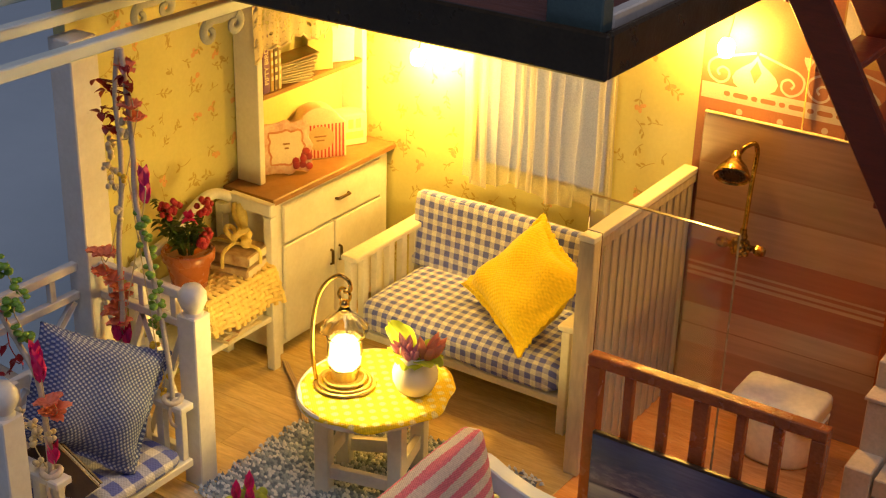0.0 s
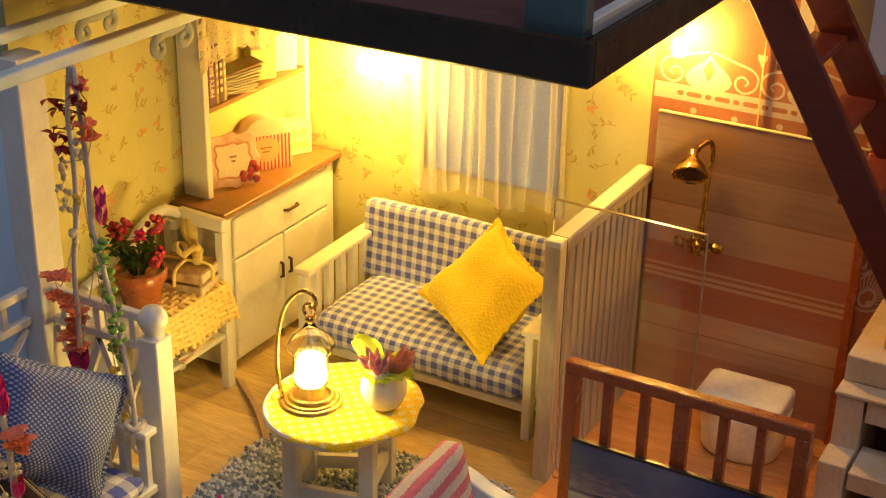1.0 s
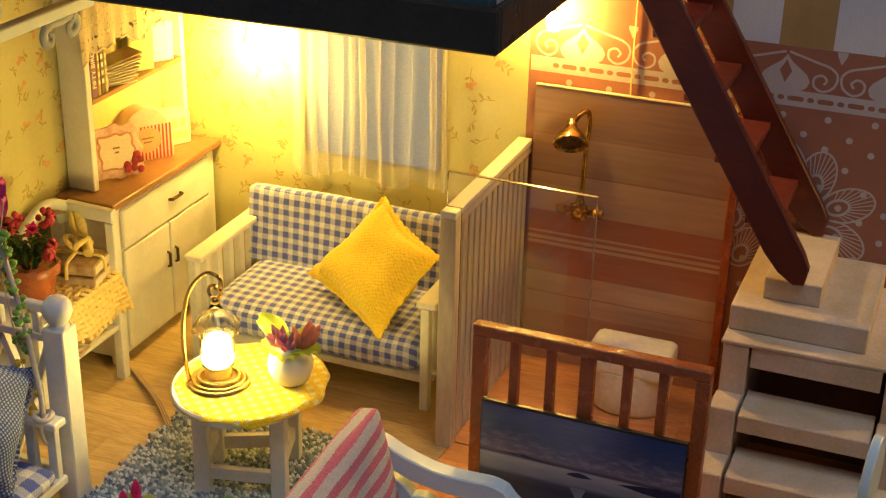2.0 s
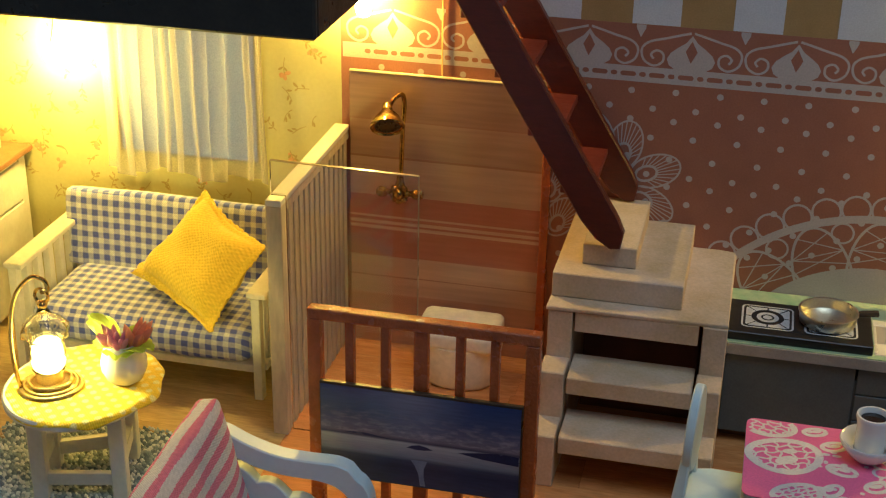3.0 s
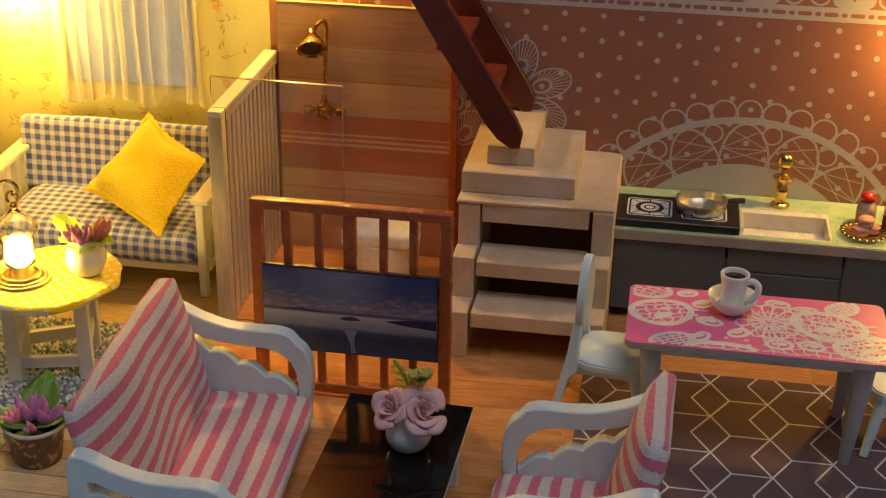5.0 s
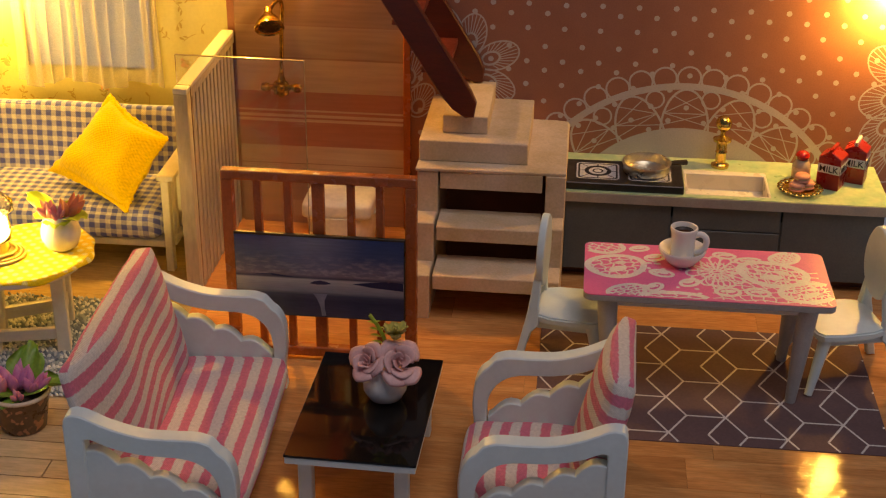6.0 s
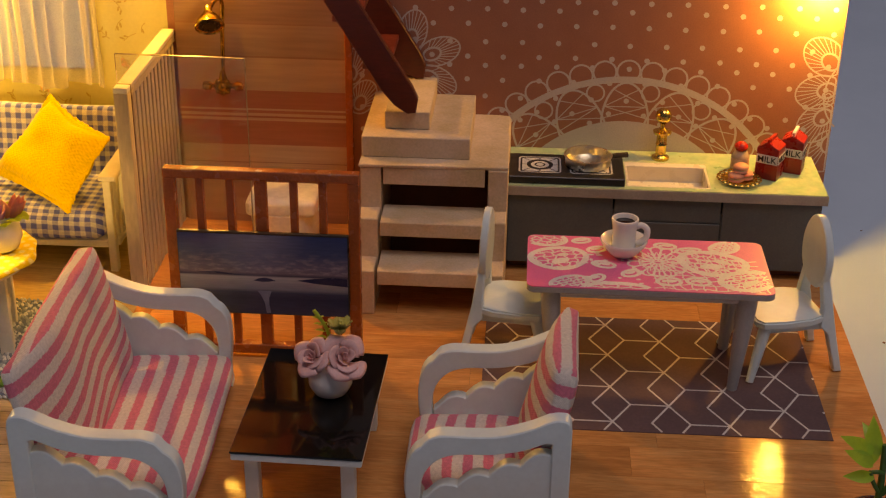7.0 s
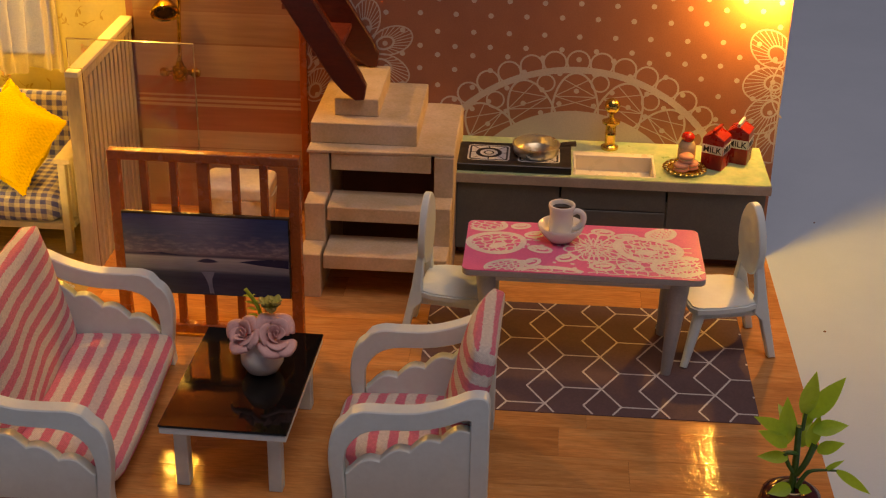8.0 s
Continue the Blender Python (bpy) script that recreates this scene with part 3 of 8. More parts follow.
def vine_print(draw, x0, x1, z0, z1, count, seed, skip=None):
    """Small printed sprigs: a curved stem, pairs of leaves and now and then a flower."""
    rnd = random.Random(seed)
    step = math.sqrt((x1 - x0) * (z1 - z0) / count)
    across = int((x1 - x0) / step)
    for i in range(count):
        cx = x0 + step * (i % across + 0.5 * (i // across % 2) + rnd.uniform(-0.3, 0.3))
        cz = z0 + step * (i // across + rnd.uniform(-0.3, 0.3))
        if skip and skip(cx, cz):
            continue
        a, bend = rnd.uniform(0, 6.28), rnd.uniform(-1.6, 1.6)
        n, ln = 8, rnd.uniform(0.35, 0.65)
        pts, p = [], Vector((cx, cz))
        for k in range(n):
            pts.append(p.copy())
            p = p + Vector((math.cos(a), math.sin(a))) * ln / n
            a += bend / n
        draw(pts, 0.022, 0)
        for k in range(2, n, 2):
            for s in (-1, 1):
                if rnd.random() < 0.5:
                    d = pts[k] - pts[k - 1]
                    ang = math.atan2(d.y, d.x) + s * rnd.uniform(0.6, 1.1)
                    l = rnd.uniform(0.12, 0.20)
                    c = pts[k] + Vector((math.cos(ang), math.sin(ang))) * l * 0.6
                    draw(ring_pts(c.x, c.y, l / 2, l / 5, 7, ang), None, 0)
        if rnd.random() < 0.34:
            for q in range(4):
                b = rnd.uniform(0, 6.28)
                c = pts[-1] + Vector((math.cos(b), math.sin(b))) * 0.09
                draw(ring_pts(c.x, c.y, rnd.uniform(0.07, 0.11), 0.06, 7, b), None, 1)


def wall_print(name, parent, plane, lift, args, label):
    bm = bm_new()

    def draw(pts, width, mat):
        if width:
            ribbon(bm, pts, width, lift, plane, mat=mat)
        else:
            patch(bm, pts, lift, plane, mat)
    vine_print(draw, *args)
    ob = part(name, bm, [OLIVE, ROSE], parent, label, smooth=0)
    ob["kind"] = "stuff"
    return ob


WINDOW_EDGE = surf("window_edge", (0.10, 0.085, 0.06), (0.07, 0.06, 0.045), 2.0, 0.5)


def build_yellow_walls():
    # back wall with the window opening
    bm = bm_new()
    x0, x1, z0, z1 = -6.6, -2.42, 5.0, 9.4
    for a, b, c, d in ((-11.7, x0, 0, 12.3), (x1, 0.0, 0, 12.3), (x0, x1, 0, z0), (x0, x1, z1, 12.3)):
        box(bm, a, b, 0.0, 0.4, c, d, 0)
    w = solid("wall_back_cream", bm, YELLOW_WALL, "cream yellow wall papered with small flower sprigs", "wall", kind="structure")
    skip = lambda x, z: x0 - 0.5 < x < x1 + 0.5 and z0 - 0.6 < z < z1 + 0.6
    wall_print("sprig_print", w, "xz", -0.004, (-11.0, -0.2, 0.4, 12.0, 250, 3, skip), "faded olive and red sprig print")
    # side wall
    bm = bm_new()
    box(bm, -11.6, -11.2, -10.6, -0.002, 0, 12.26, 0)
    box(bm, -11.6, -11.2, -10.6, -0.002, 13.02, 22.0, 0)
    w = solid("wall_left", bm, YELLOW_WALL, "cream yellow side wall papered with flower sprigs", "wall", kind="structure")
    wall_print("sprig_print", w, "yz", -11.196, (-10.4, -0.3, 0.4, 12.0, 230, 5, None), "faded olive and red sprig print")
    # window: reveal, frame, glazing bars, pane of pale blue paper sky behind
    win = thing("window_1", "small dark-edged window behind a sheer curtain", "window", kind="structure")
    for n, a, b, c, d in (("frame_side", x0, x0 + 0.05, z0, z1), ("frame_side", x1 - 0.05, x1, z0, z1), ("frame_top", x0 + 0.05, x1 - 0.05, z1 - 0.05, z1), ("frame_bottom", x0 + 0.05, x1 - 0.05, z0, z0 + 0.05)):
        bm = bm_new()
        box(bm, a, b, -0.012, 0.06, c, d, 0.005)
        part(n, bm, WINDOW_EDGE, win)
    for a, b in ((x0 + 0.05, x1 - 0.05),):
        bm = bm_new()
        box(bm, a, b, 0.0, 0.02, z0 + 0.05, z1 - 0.05, 0)
        ob = part("pane", bm, CLEAR, win, "clear pane", smooth=0)
        ob.visible_shadow = False
    bm = bm_new()
    box(bm, x0 + 0.01, x1 - 0.01, 0.062, 0.1, z0 + 0.01, z1 - 0.01, 0)
    solid("backdrop", bm, glow("dusk_sky", (0.11, 0.20, 0.40), 0.5), "plain pale blue sky sheet behind the window", "backdrop", kind="structure", smooth=0)
    build_curtain(x0, x1, z1)


def sheer():
    m, nt, bsdf = nodes_of("sheer_organza")
    vec = cm_coords(nt, (1, 1, 1))
    n = nd(nt, "ShaderNodeTexNoise", {"Vector": vec, "Scale": 30.0, "Detail": 2.0})
    col = mix(nt, n.outputs["Fac"], (0.80, 0.78, 0.74), (0.70, 0.68, 0.66))
    nt.links.new(col, bsdf.inputs["Base Color"])
    bsdf.inputs["Roughness"].default_value = 0.7
    tr = nd(nt, "ShaderNodeBsdfTransparent", {"Color": (1, 1, 1, 1)})
    tl = nd(nt, "ShaderNodeBsdfTranslucent", {"Color": (0.8, 0.78, 0.74, 1)})
    half = nd(nt, "ShaderNodeMixShader", {0: 0.3, 1: bsdf.outputs[0], 2: tl.outputs[0]})
    k = nd(nt, "ShaderNodeMapRange", {"Value": n.outputs["Fac"], 1: 0.3, 2: 0.7, 3: 0.52, 4: 0.60})
    mx = nd(nt, "ShaderNodeMixShader", {0: k.outputs[0], 1: half.outputs[0], 2: tr.outputs[0]})
    nt.links.new(mx.outputs[0], nt.nodes["Material Output"].inputs[0])
    return m


def build_curtain(x0, x1, z1):
    cur = thing("curtain", "sheer white gathered curtain hanging over the window", "curtain")
    bm = bm_new()
    cols, rows, grid = 360, 8, {}
    rnd = random.Random(11)
    ph = [rnd.uniform(0, 6.28) for _ in range(4)]
    for i in range(cols + 1):
        t = i / cols
        turn = 2 * math.pi * (11.0 * t + 0.3 * math.sin(9 * t + ph[0]) + 0.16 * math.sin(23 * t + ph[1]))
        deep = 0.75 + 0.35 * math.sin(17 * t + ph[2])
        for j in range(rows + 1):
            s = j / rows
            x = (x0 - 0.36) + (x1 - x0 + 0.62) * t + 0.17 * deep * math.sin(turn) + 0.05 * math.sin(5 * s + 14 * t) * (1 - s)
            y = -0.16 + 0.05 * deep * math.cos(turn) * (0.6 + 0.4 * (1 - s))
            low = 4.5 + 0.14 * math.sin(13 * t + ph[3]) + 0.06 * math.sin(41 * t)
            grid[i, j] = bm.verts.new((x, y, low + (z1 + 0.5 - low) * s))
    for i in range(cols):
        for j in range(rows):
            bm.faces.new((grid[i, j], grid[i + 1, j], grid[i + 1, j + 1], grid[i, j + 1]))
    part("drape", bm, sheer(), cur, smooth=60)
    bm = bm_new()
    tube(bm, [(x0 - 0.5, -0.3, z1 + 0.5), (x1 + 0.4, -0.3, z1 + 0.5)], 0.06, 10)
    part("rod", bm, BRASS, cur, "thin brass rod")


def scroll(cx, cz, r, turns, start, hand, n=26):
    pts = []
    for i in range(n + 1):
        t = i / n
        a = start + hand * turns * 2 * math.pi * t
        q = r * (1 - 0.78 * t)
        pts.append((cx + q * math.cos(a), cz + q * math.sin(a)))
    return pts


def build_pink_wall():
    bm = bm_new()
    box(bm, 0.0, 20.8, 0.0, 0.4, 0.0, 9.86, 0)
    box(bm, 0.0, 3.4, 0.0, 0.4, 9.86, 12.28, 0)
    w = solid("wall_back_terracotta", bm, PINK_WALL, "terracotta wall papered with a pale lace print", "wall", kind="structure")
    bm = bm_new()
    box(bm, 3.4, 20.8, 0.0, 0.4, 9.862, 22.0, 0)
    u = solid("wall_back_upper", bm, STRIPE_GOLD, "upper wall papered in broad gold and white stripes", "wall", kind="structure")
    bm = bm_new()
    x = 7.63 - 2.495 * 2
    while x < 20.7:
        patch(bm, [(max(x, 3.45), 9.87), (min(x + 1.2, 20.78), 9.87), (min(x + 1.2, 20.78), 21.9), (max(x, 3.45), 21.9)], -0.004)
        x += 2.495
    stuff_print("white_stripes", bm, STRIPE_WHITE, u, "white printed stripes")
    lift = -0.0025
    # polka dots
    bm = bm_new()
    r, z = 0, 8.13
    rnd = random.Random(2)
    while z > 0.6:
        x = 0.0 if r % 2 else 0.552
        x += 7.19 - 1.108 * 6
        while x < 20.6:
            if x > 0.1 and (x > 5.9 or z > 8.05):
                patch(bm, ring_pts(x + rnd.uniform(-0.02, 0.02), z + rnd.uniform(-0.02, 0.02), 0.086, n=12), lift)
            x += 1.108
        z -= (0.465, 0.29, 0.475, 0.56)[r % 4]
        r += 1
    stuff_print("dots", bm, PRINT, w, "pale polka dots")
    # border: punched band with bulbs and scrolls above it
    bm = bm_new()
    zb, zt, zm = 8.36, 8.77, 8.56
    x, k = 0.6475, 0
    cells = []
    while x < 20.75:
        wide = 0.40 if k % 2 else 0.17
        cells.append((x, wide))
        x += wide + 0.0775
        k += 1
    hh = 0.062
    for z0, z1 in ((zb, zm - hh), (zm + hh, zt)):
        patch(bm, [(0.05, z0), (20.75, z0), (20.75, z1), (0.05, z1)], lift)
    edge = 0.05
    for x, wide in cells:
        if x - 0.02 > edge:
            # the bridge before each round-ended hole
            left = arc(edge - hh, zm, hh, hh, -90, 90, 6) if edge > 0.06 else [(edge, zm - hh), (edge, zm + hh)]
            patch(bm, left + arc(x + hh, zm, hh, hh, 90, 270, 6), lift)
        edge = x + wide
    cx = 6.58 - 2.58 * 2
    while cx < 21:
        for s in (-1, 1):
            heart = [(0, 8.76), (0.16, 8.71), (0.36, 8.74), (0.54, 8.86), (0.60, 9.02), (0.52, 9.18), (0.34, 9.33), (0.14, 9.47), (0.0, 9.66), (0.0, 9.52), (0.15, 9.24), (0.0, 8.94)]
            pts = [(cx + s * px, pz) for px, pz in heart]
            if max(p[0] for p in pts) < 20.75:
                patch(bm, pts if s > 0 else pts[::-1], lift)
            if 0.3 < cx + s * 0.9 < 20.3:
                curve = [(0.04, 9.72), (0.30, 9.65), (0.68, 9.54), (1.06, 9.43), (1.24, 9.24), (1.18, 8.96), (0.93, 8.82), (0.71, 8.93), (0.70, 9.14), (0.87, 9.22), (1.0, 9.11), (0.93, 9.0)]
                ribbon(bm, [(cx + s * p.x, p.y) for p in smooth_line(curve, 5)], 0.06, lift)
        if 0.3 < cx + 1.29 < 20.5:
            patch(bm, [(cx + 1.17, 9.855), (cx + 1.17, 9.77), (cx + 1.29, 9.53), (cx + 1.41, 9.77), (cx + 1.41, 9.855)], lift)
        cx += 2.58
    stuff_print("border", bm, PRINT, w, "pale scrolled border with a punched band")
    # half doily behind the worktop
    bm = bm_new()
    ox, oz = 14.40, -0.04

    def polar(r, a):
        return ox + r * math.cos(radians(a)), oz + r * math.sin(radians(a))
    ribbon(bm, [polar(5.29, 34 + 112 * i / 60) for i in range(61)], 0.21, lift)
    patch(bm, [polar(3.92, 43 + 94 * i / 40) for i in range(41)], lift)
    for i in range(15):
        a = 90 + 7.62 * (i - 7)
        x, z = polar(5.56, a)
        ribbon(bm, ring_pts(x, z, 0.355, n=26), 0.06, lift, closed=True)
    for i in range(5):
        a = 90.4 + 20.0 * (i - 2)

        def arch(t):
            # from the left foot over the crown to the right foot
            r = 3.90 + 1.29 * math.sin(math.pi * t)
            return polar(r, a + math.degrees(0.74 * math.cos(math.pi * t) / r))
        ribbon(bm, [arch(k / 28) for k in range(29)], 0.07, lift - 0.001)
        for t0, t1 in ((0.14, 0.68), (0.32, 0.86), (0.14, 0.86), (0.14, 0.96), (0.04, 0.86)):
            ribbon(bm, [arch(t0), arch(t1)], 0.03, lift)
        if i < 4:
            x, z = polar(4.92, a + 11.2)
            ribbon(bm, ring_pts(x, z, 0.275, n=22), 0.055, lift - 0.001, closed=True)
    x, z = polar(4.92, 90.4 - 51.2)
    ribbon(bm, ring_pts(x, z, 0.275, n=22), 0.055, lift - 0.001, closed=True)
    stuff_print("doily", bm, PRINT, w, "pale half-round lace doily print")
    # fan petals at both sides
    bm = bm_new()

    def fan(px, pz, cx, cz, long, wide):
        a = math.atan2(cz - pz, cx - px)
        pts = ring_pts(cx, cz, long, wide, 26, a)
        pts = [p for p in pts]
        inside = lambda p: p[0] < 20.76
        if all(inside(p) for p in pts):
            ribbon(bm, pts, 0.05, lift, closed=True)
        else:
            ok = [p if inside(p) else (20.76, p[1]) for p in pts]
            ribbon(bm, ok, 0.05, lift, closed=True)
        inner = ring_pts(cx - math.cos(a) * long * 0.35, cz - math.sin(a) * long * 0.35, long * 0.42, wide * 0.45, 18, a)
        ribbon(bm, [(min(p[0], 20.76), p[1]) for p in inner], 0.07, lift - 0.002, closed=True)
        for k in range(13):
            b = radians(-100 + 200 * k / 12)
            q1 = (cx - math.cos(a) * long * 0.35 + long * 0.42 * math.cos(b) * math.cos(a) - wide * 0.45 * math.sin(b) * math.sin(a), cz - math.sin(a) * long * 0.35 + long * 0.42 * math.cos(b) * math.sin(a) + wide * 0.45 * math.sin(b) * math.cos(a))
            q2 = (cx + long * 0.98 * math.cos(b) * math.cos(a) - wide * 0.98 * math.sin(b) * math.sin(a), cz + long * 0.98 * math.cos(b) * math.sin(a) + wide * 0.98 * math.sin(b) * math.cos(a))
            if q1[0] < 20.7 and q2[0] < 20.7:
                ribbon(bm, [q1, q2], 0.028, lift - 0.001)
    for c in ((7.68, 6.62), (8.50, 5.98), (8.42, 5.02), (6.9, 6.85)):
        fan(7.45, 5.55, c[0], c[1], 0.68, 0.44)
    for c in ((20.32, 6.18), (20.28, 5.04), (20.34, 4.02), (20.74, 3.1)):
        fan(21.4, 5.3, c[0], c[1], 0.72, 0.54)
    ribbon(bm, arc(21.6, 4.95, 1.15, 1.3, 142, 232, 14), 0.05, lift)
    for r in (0.09, 0.18):
        ribbon(bm, ring_pts(20.58, 4.92, r, n=14), 0.035, lift, closed=True)
    for c in ((5.75, 5.4), (6.1, 4.4)):
        fan(5.6, 3.4, c[0], c[1], 0.6, 0.4)
    stuff_print("petals", bm, PRINT, w, "pale printed lace petals")


def shower_stripes():
    m, nt, bsdf = nodes_of("striped_board")
    tc = nt.nodes.new("ShaderNodeTexCoord")
    sep = nd(nt, "ShaderNodeSeparateXYZ", {0: tc.outputs["Object"]})
    vec = cm_coords(nt, (0.3, 1, 5.0))
    n = nd(nt, "ShaderNodeTexNoise", {"Vector": vec, "Scale": 1.6, "Detail": 5.0})
    z = math_node(nt, "MULTIPLY", sep.outputs[2], 100.0 / 8.1)
    ramp = nt.nodes.new("ShaderNodeValToRGB")
    ramp.color_ramp.interpolation = "CONSTANT"
    nt.links.new(z, ramp.inputs[0])
    brown, tan, red, line, seam = (0.47, 0.265, 0.165), (0.53, 0.355, 0.23), (0.40, 0.16, 0.10), (0.58, 0.40, 0.26), (0.34, 0.19, 0.12)
    rows = ((0.0, brown), (0.19, tan), (0.255, seam), (0.26, tan), (0.335, red), (0.435, line), (0.447, red), (0.457, line), (0.468, red), (0.478, line), (0.487, red), (0.56, tan), (0.695, seam), (0.70, (0.40, 0.255, 0.165)), (0.826, seam), (0.83, (0.33, 0.195, 0.125)))
    e = ramp.color_ramp.elements
    e[0].position, e[0].color = rows[0][0], rgb(rows[0][1])
    e[1].position, e[1].color = rows[1][0], rgb(rows[1][1])
    for p, c in rows[2:]:
        e.new(p).color = rgb(c)
    g = nd(nt, "ShaderNodeMapRange", {"Value": n.outputs["Fac"], 1: 0.3, 2: 0.7, 3: 0.88, 4: 1.08})
    gray = nd(nt, "ShaderNodeCombineColor", {0: g.outputs[0], 1: g.outputs[0], 2: g.outputs[0]})
    col = mix(nt, 1.0, ramp.outputs[0], gray.outputs[0], "MULTIPLY")
    finish(nt, bsdf, col, 0.2, 0.0, 0.05, n.outputs["Fac"], 0.05, vec, 0.35, 0.01)
    return m


# pale gold that paints the light caught on the clear screen's edges
EDGE_GLINT = see_through(surf("bright_edge_line", (0.42, 0.35, 0.22), (0.30, 0.25, 0.16), 2.0, 0.25, bump=0.1), 0.3, (0.4, 0.35, 0.25))
TUB_CREAM = surf("cream_plastic", (0.84, 0.78, 0.62), (0.78, 0.71, 0.55), 0.8, 0.4, bump=0.1, grain=6)


def build_shower():
    bm = bm_new()
    box(bm, 0.26, 5.58, -0.14, -0.03, 0.0, 8.02, 0.012)
    p = solid("shower_board", bm, shower_stripes(), "glossy brown and red striped shower board on the wall", "wall panel", kind="structure")
    bm = bm_new()
    box(bm, 0.26, 5.58, -0.16, -0.03, 8.022, 8.06, 0.008)
    solid("trim_board", bm, CREAM, "thin pale strip along the top of the shower board", "trim", kind="structure")
    bm = bm_new()
    box(bm, 5.58, 5.80, -0.30, -0.03, 0.0, 8.02, 0.02)
    solid("trim_shower", bm, RUST_WOOD, "narrow rust-brown edge strip beside the shower board", "trim", kind="structure")
    # bulb wire down the wall
    bm = bm_new()
    tube(bm, [(2.78, -0.06, 8.06), (2.76, -0.05, 9.2), (2.78, -0.06, 12.3)], 0.022, 6)
    solid("bulb_wire", bm, STRAW, "thin straw-coloured wire running up the terracotta wall", "wire")
    # grooved divider
    d = thing("divider", "weathered white board partition with upright battens", "partition", 0, 0, 0)
    bm = bm_new()
    box(bm, -0.14, 0.125, -5.40, -0.01, 0.0, 6.30, 0.015)
    part("panel", bm, WHITE_GRAIN, d)
    bm = bm_new()
    box(bm, -0.20, 0.20, -5.62, -5.40, 0.0, 6.30, 0.02)
    part("end_post", bm, WHITE_GRAIN, d)
    bm = bm_new()
    box(bm, -0.20, 0.20, -5.62, -0.01, 6.302, 6.46, 0.02)
    part("cap", bm, WHITE, d)
    bm = bm_new()
    box(bm, 0.125, 0.19, -5.40, -0.01, 6.06, 6.30, 0.015)
    part("top_rail", bm, WHITE_GRAIN, d)
    bm = bm_new()
    box(bm, 0, 0.05, 0, 0.27, 0.0, 6.06, 0.025)
    me = to_mesh("batten", bm, WHITE_GRAIN)
    for i in range(13):
        ob = new("batten", me)
        ob.parent = d
        ob.location = (0.125 * S, (-5.36 + i * 0.41) * S, 0)
    # clear screen, notched over the divider; added strips paint the light along its cut edges
    sc = thing("shower_screen", "clear acrylic shower screen standing beside the partition", "screen")
    bm = bm_new()
    prism(bm, [(0.21, 0.0), (3.46, 0.0), (3.46, 7.31), (-0.16, 7.34), (-0.16, 6.47), (0.21, 6.47)], -5.30, -5.20, "xz", 0.0)
    ob = part("sheet", bm, CLEAR, sc, smooth=0)
    ob.visible_shadow = False
    bm = bm_new()
    prism(bm, [(-0.16, 7.342), (3.46, 7.312), (3.46, 7.326), (-0.16, 7.356)], -5.30, -5.20, "xz", 0.0)
    part("top_edge", bm, EDGE_GLINT, sc, "thin strip painting the bright line of the cut edge", smooth=0)
    bm = bm_new()
    box(bm, 3.462, 3.474, -5.30, -5.20, 0.0, 7.31, 0)
    part("side_edge", bm, EDGE_GLINT, sc, "thin strip painting the bright line of the cut edge", smooth=0)
    # brass shower
    s = thing("shower", "brass shower with bell head on a thin riser pipe", "shower", 1.72, -0.14, 0)
    bm = bm_new()
    pts = smooth_line([(0.0, -0.16, 4.9), (0.02, -0.14, 5.6), (0.05, -0.13, 6.6), (0.10, -0.16, 7.3), (0.08, -0.36, 7.62), (-0.06, -0.65, 7.56), (-0.14, -0.82, 7.38)], 6)
    tube(bm, pts, 0.062, 10)
    part("riser", bm, AGED_BRASS, s)
    bm = bm_new()
    tilt = Matrix.Translation((-0.17, -0.88, 7.32)) @ Euler((radians(-45), radians(-16), 0)).to_matrix().to_4x4()
    lathe(bm, [(0.0, 0.2), (0.12, 0.18), (0.14, 0.04), (0.18, -0.04), (0.32, -0.2), (0.43, -0.40), (0.46, -0.49), (0.44, -0.52), (0.41, -0.48), (0.0, -0.46)], seg=24, m=tilt)
    part("head", bm, AGED_BRASS, s)
    bm = bm_new()
    lathe(bm, [(0.0, -0.48), (0.25, -0.48), (0.38, -0.475), (0.38, -0.465), (0.0, -0.465)], seg=20, m=tilt)
    for q in range(9):
        a = q * 0.698
        ball(bm, 0, 0, 0, 0.05, 6, m=tilt @ Matrix.Translation((0.25 * math.cos(a), 0.25 * math.sin(a), -0.48)))
    part("rose", bm, surf("bronze_face", (0.09, 0.06, 0.025), (0.05, 0.035, 0.015), 4, 0.4, 0.7), s, "dark bronze spray face")
    bm = bm_new()
    lathe(bm, [(0.0, 0.0), (0.11, 0.0), (0.13, 0.1), (0.09, 0.2), (0.09, 0.3), (0.0, 0.3)], 0.0, -0.16, 4.92, 14)
    tube(bm, [(-0.42, -0.16, 4.75), (0.42, -0.16, 4.75)], 0.08, 10)
    for q in range(8):
        ball(bm, 0.2 * math.cos(q * 0.785), -0.24, 4.75 + 0.2 * math.sin(q * 0.785), 0.1, 8)
    ball(bm, 0, -0.28, 4.75, 0.16, 12)
    part("valve", bm, AGED_BRASS, s)
    for sx in (-1, 1):
        bm = bm_new()
        m = Matrix.Translation((sx * 0.36, -0.2, 4.75)) @ Euler((0, sx * radians(90), 0)).to_matrix().to_4x4()
        lathe(bm, [(0, 0), (0.1, 0.0), (0.15, 0.06), (0.15, 0.2), (0.1, 0.28), (0, 0.28)], seg=6, m=m)
        part("tap", bm, AGED_BRASS, s)
    # lidded tub in the shower
    t = thing("wash_tub", "cream white round-fronted tub with a thick flat lid", "tub", 3.78, -1.62, 0)
    bm = bm_new()
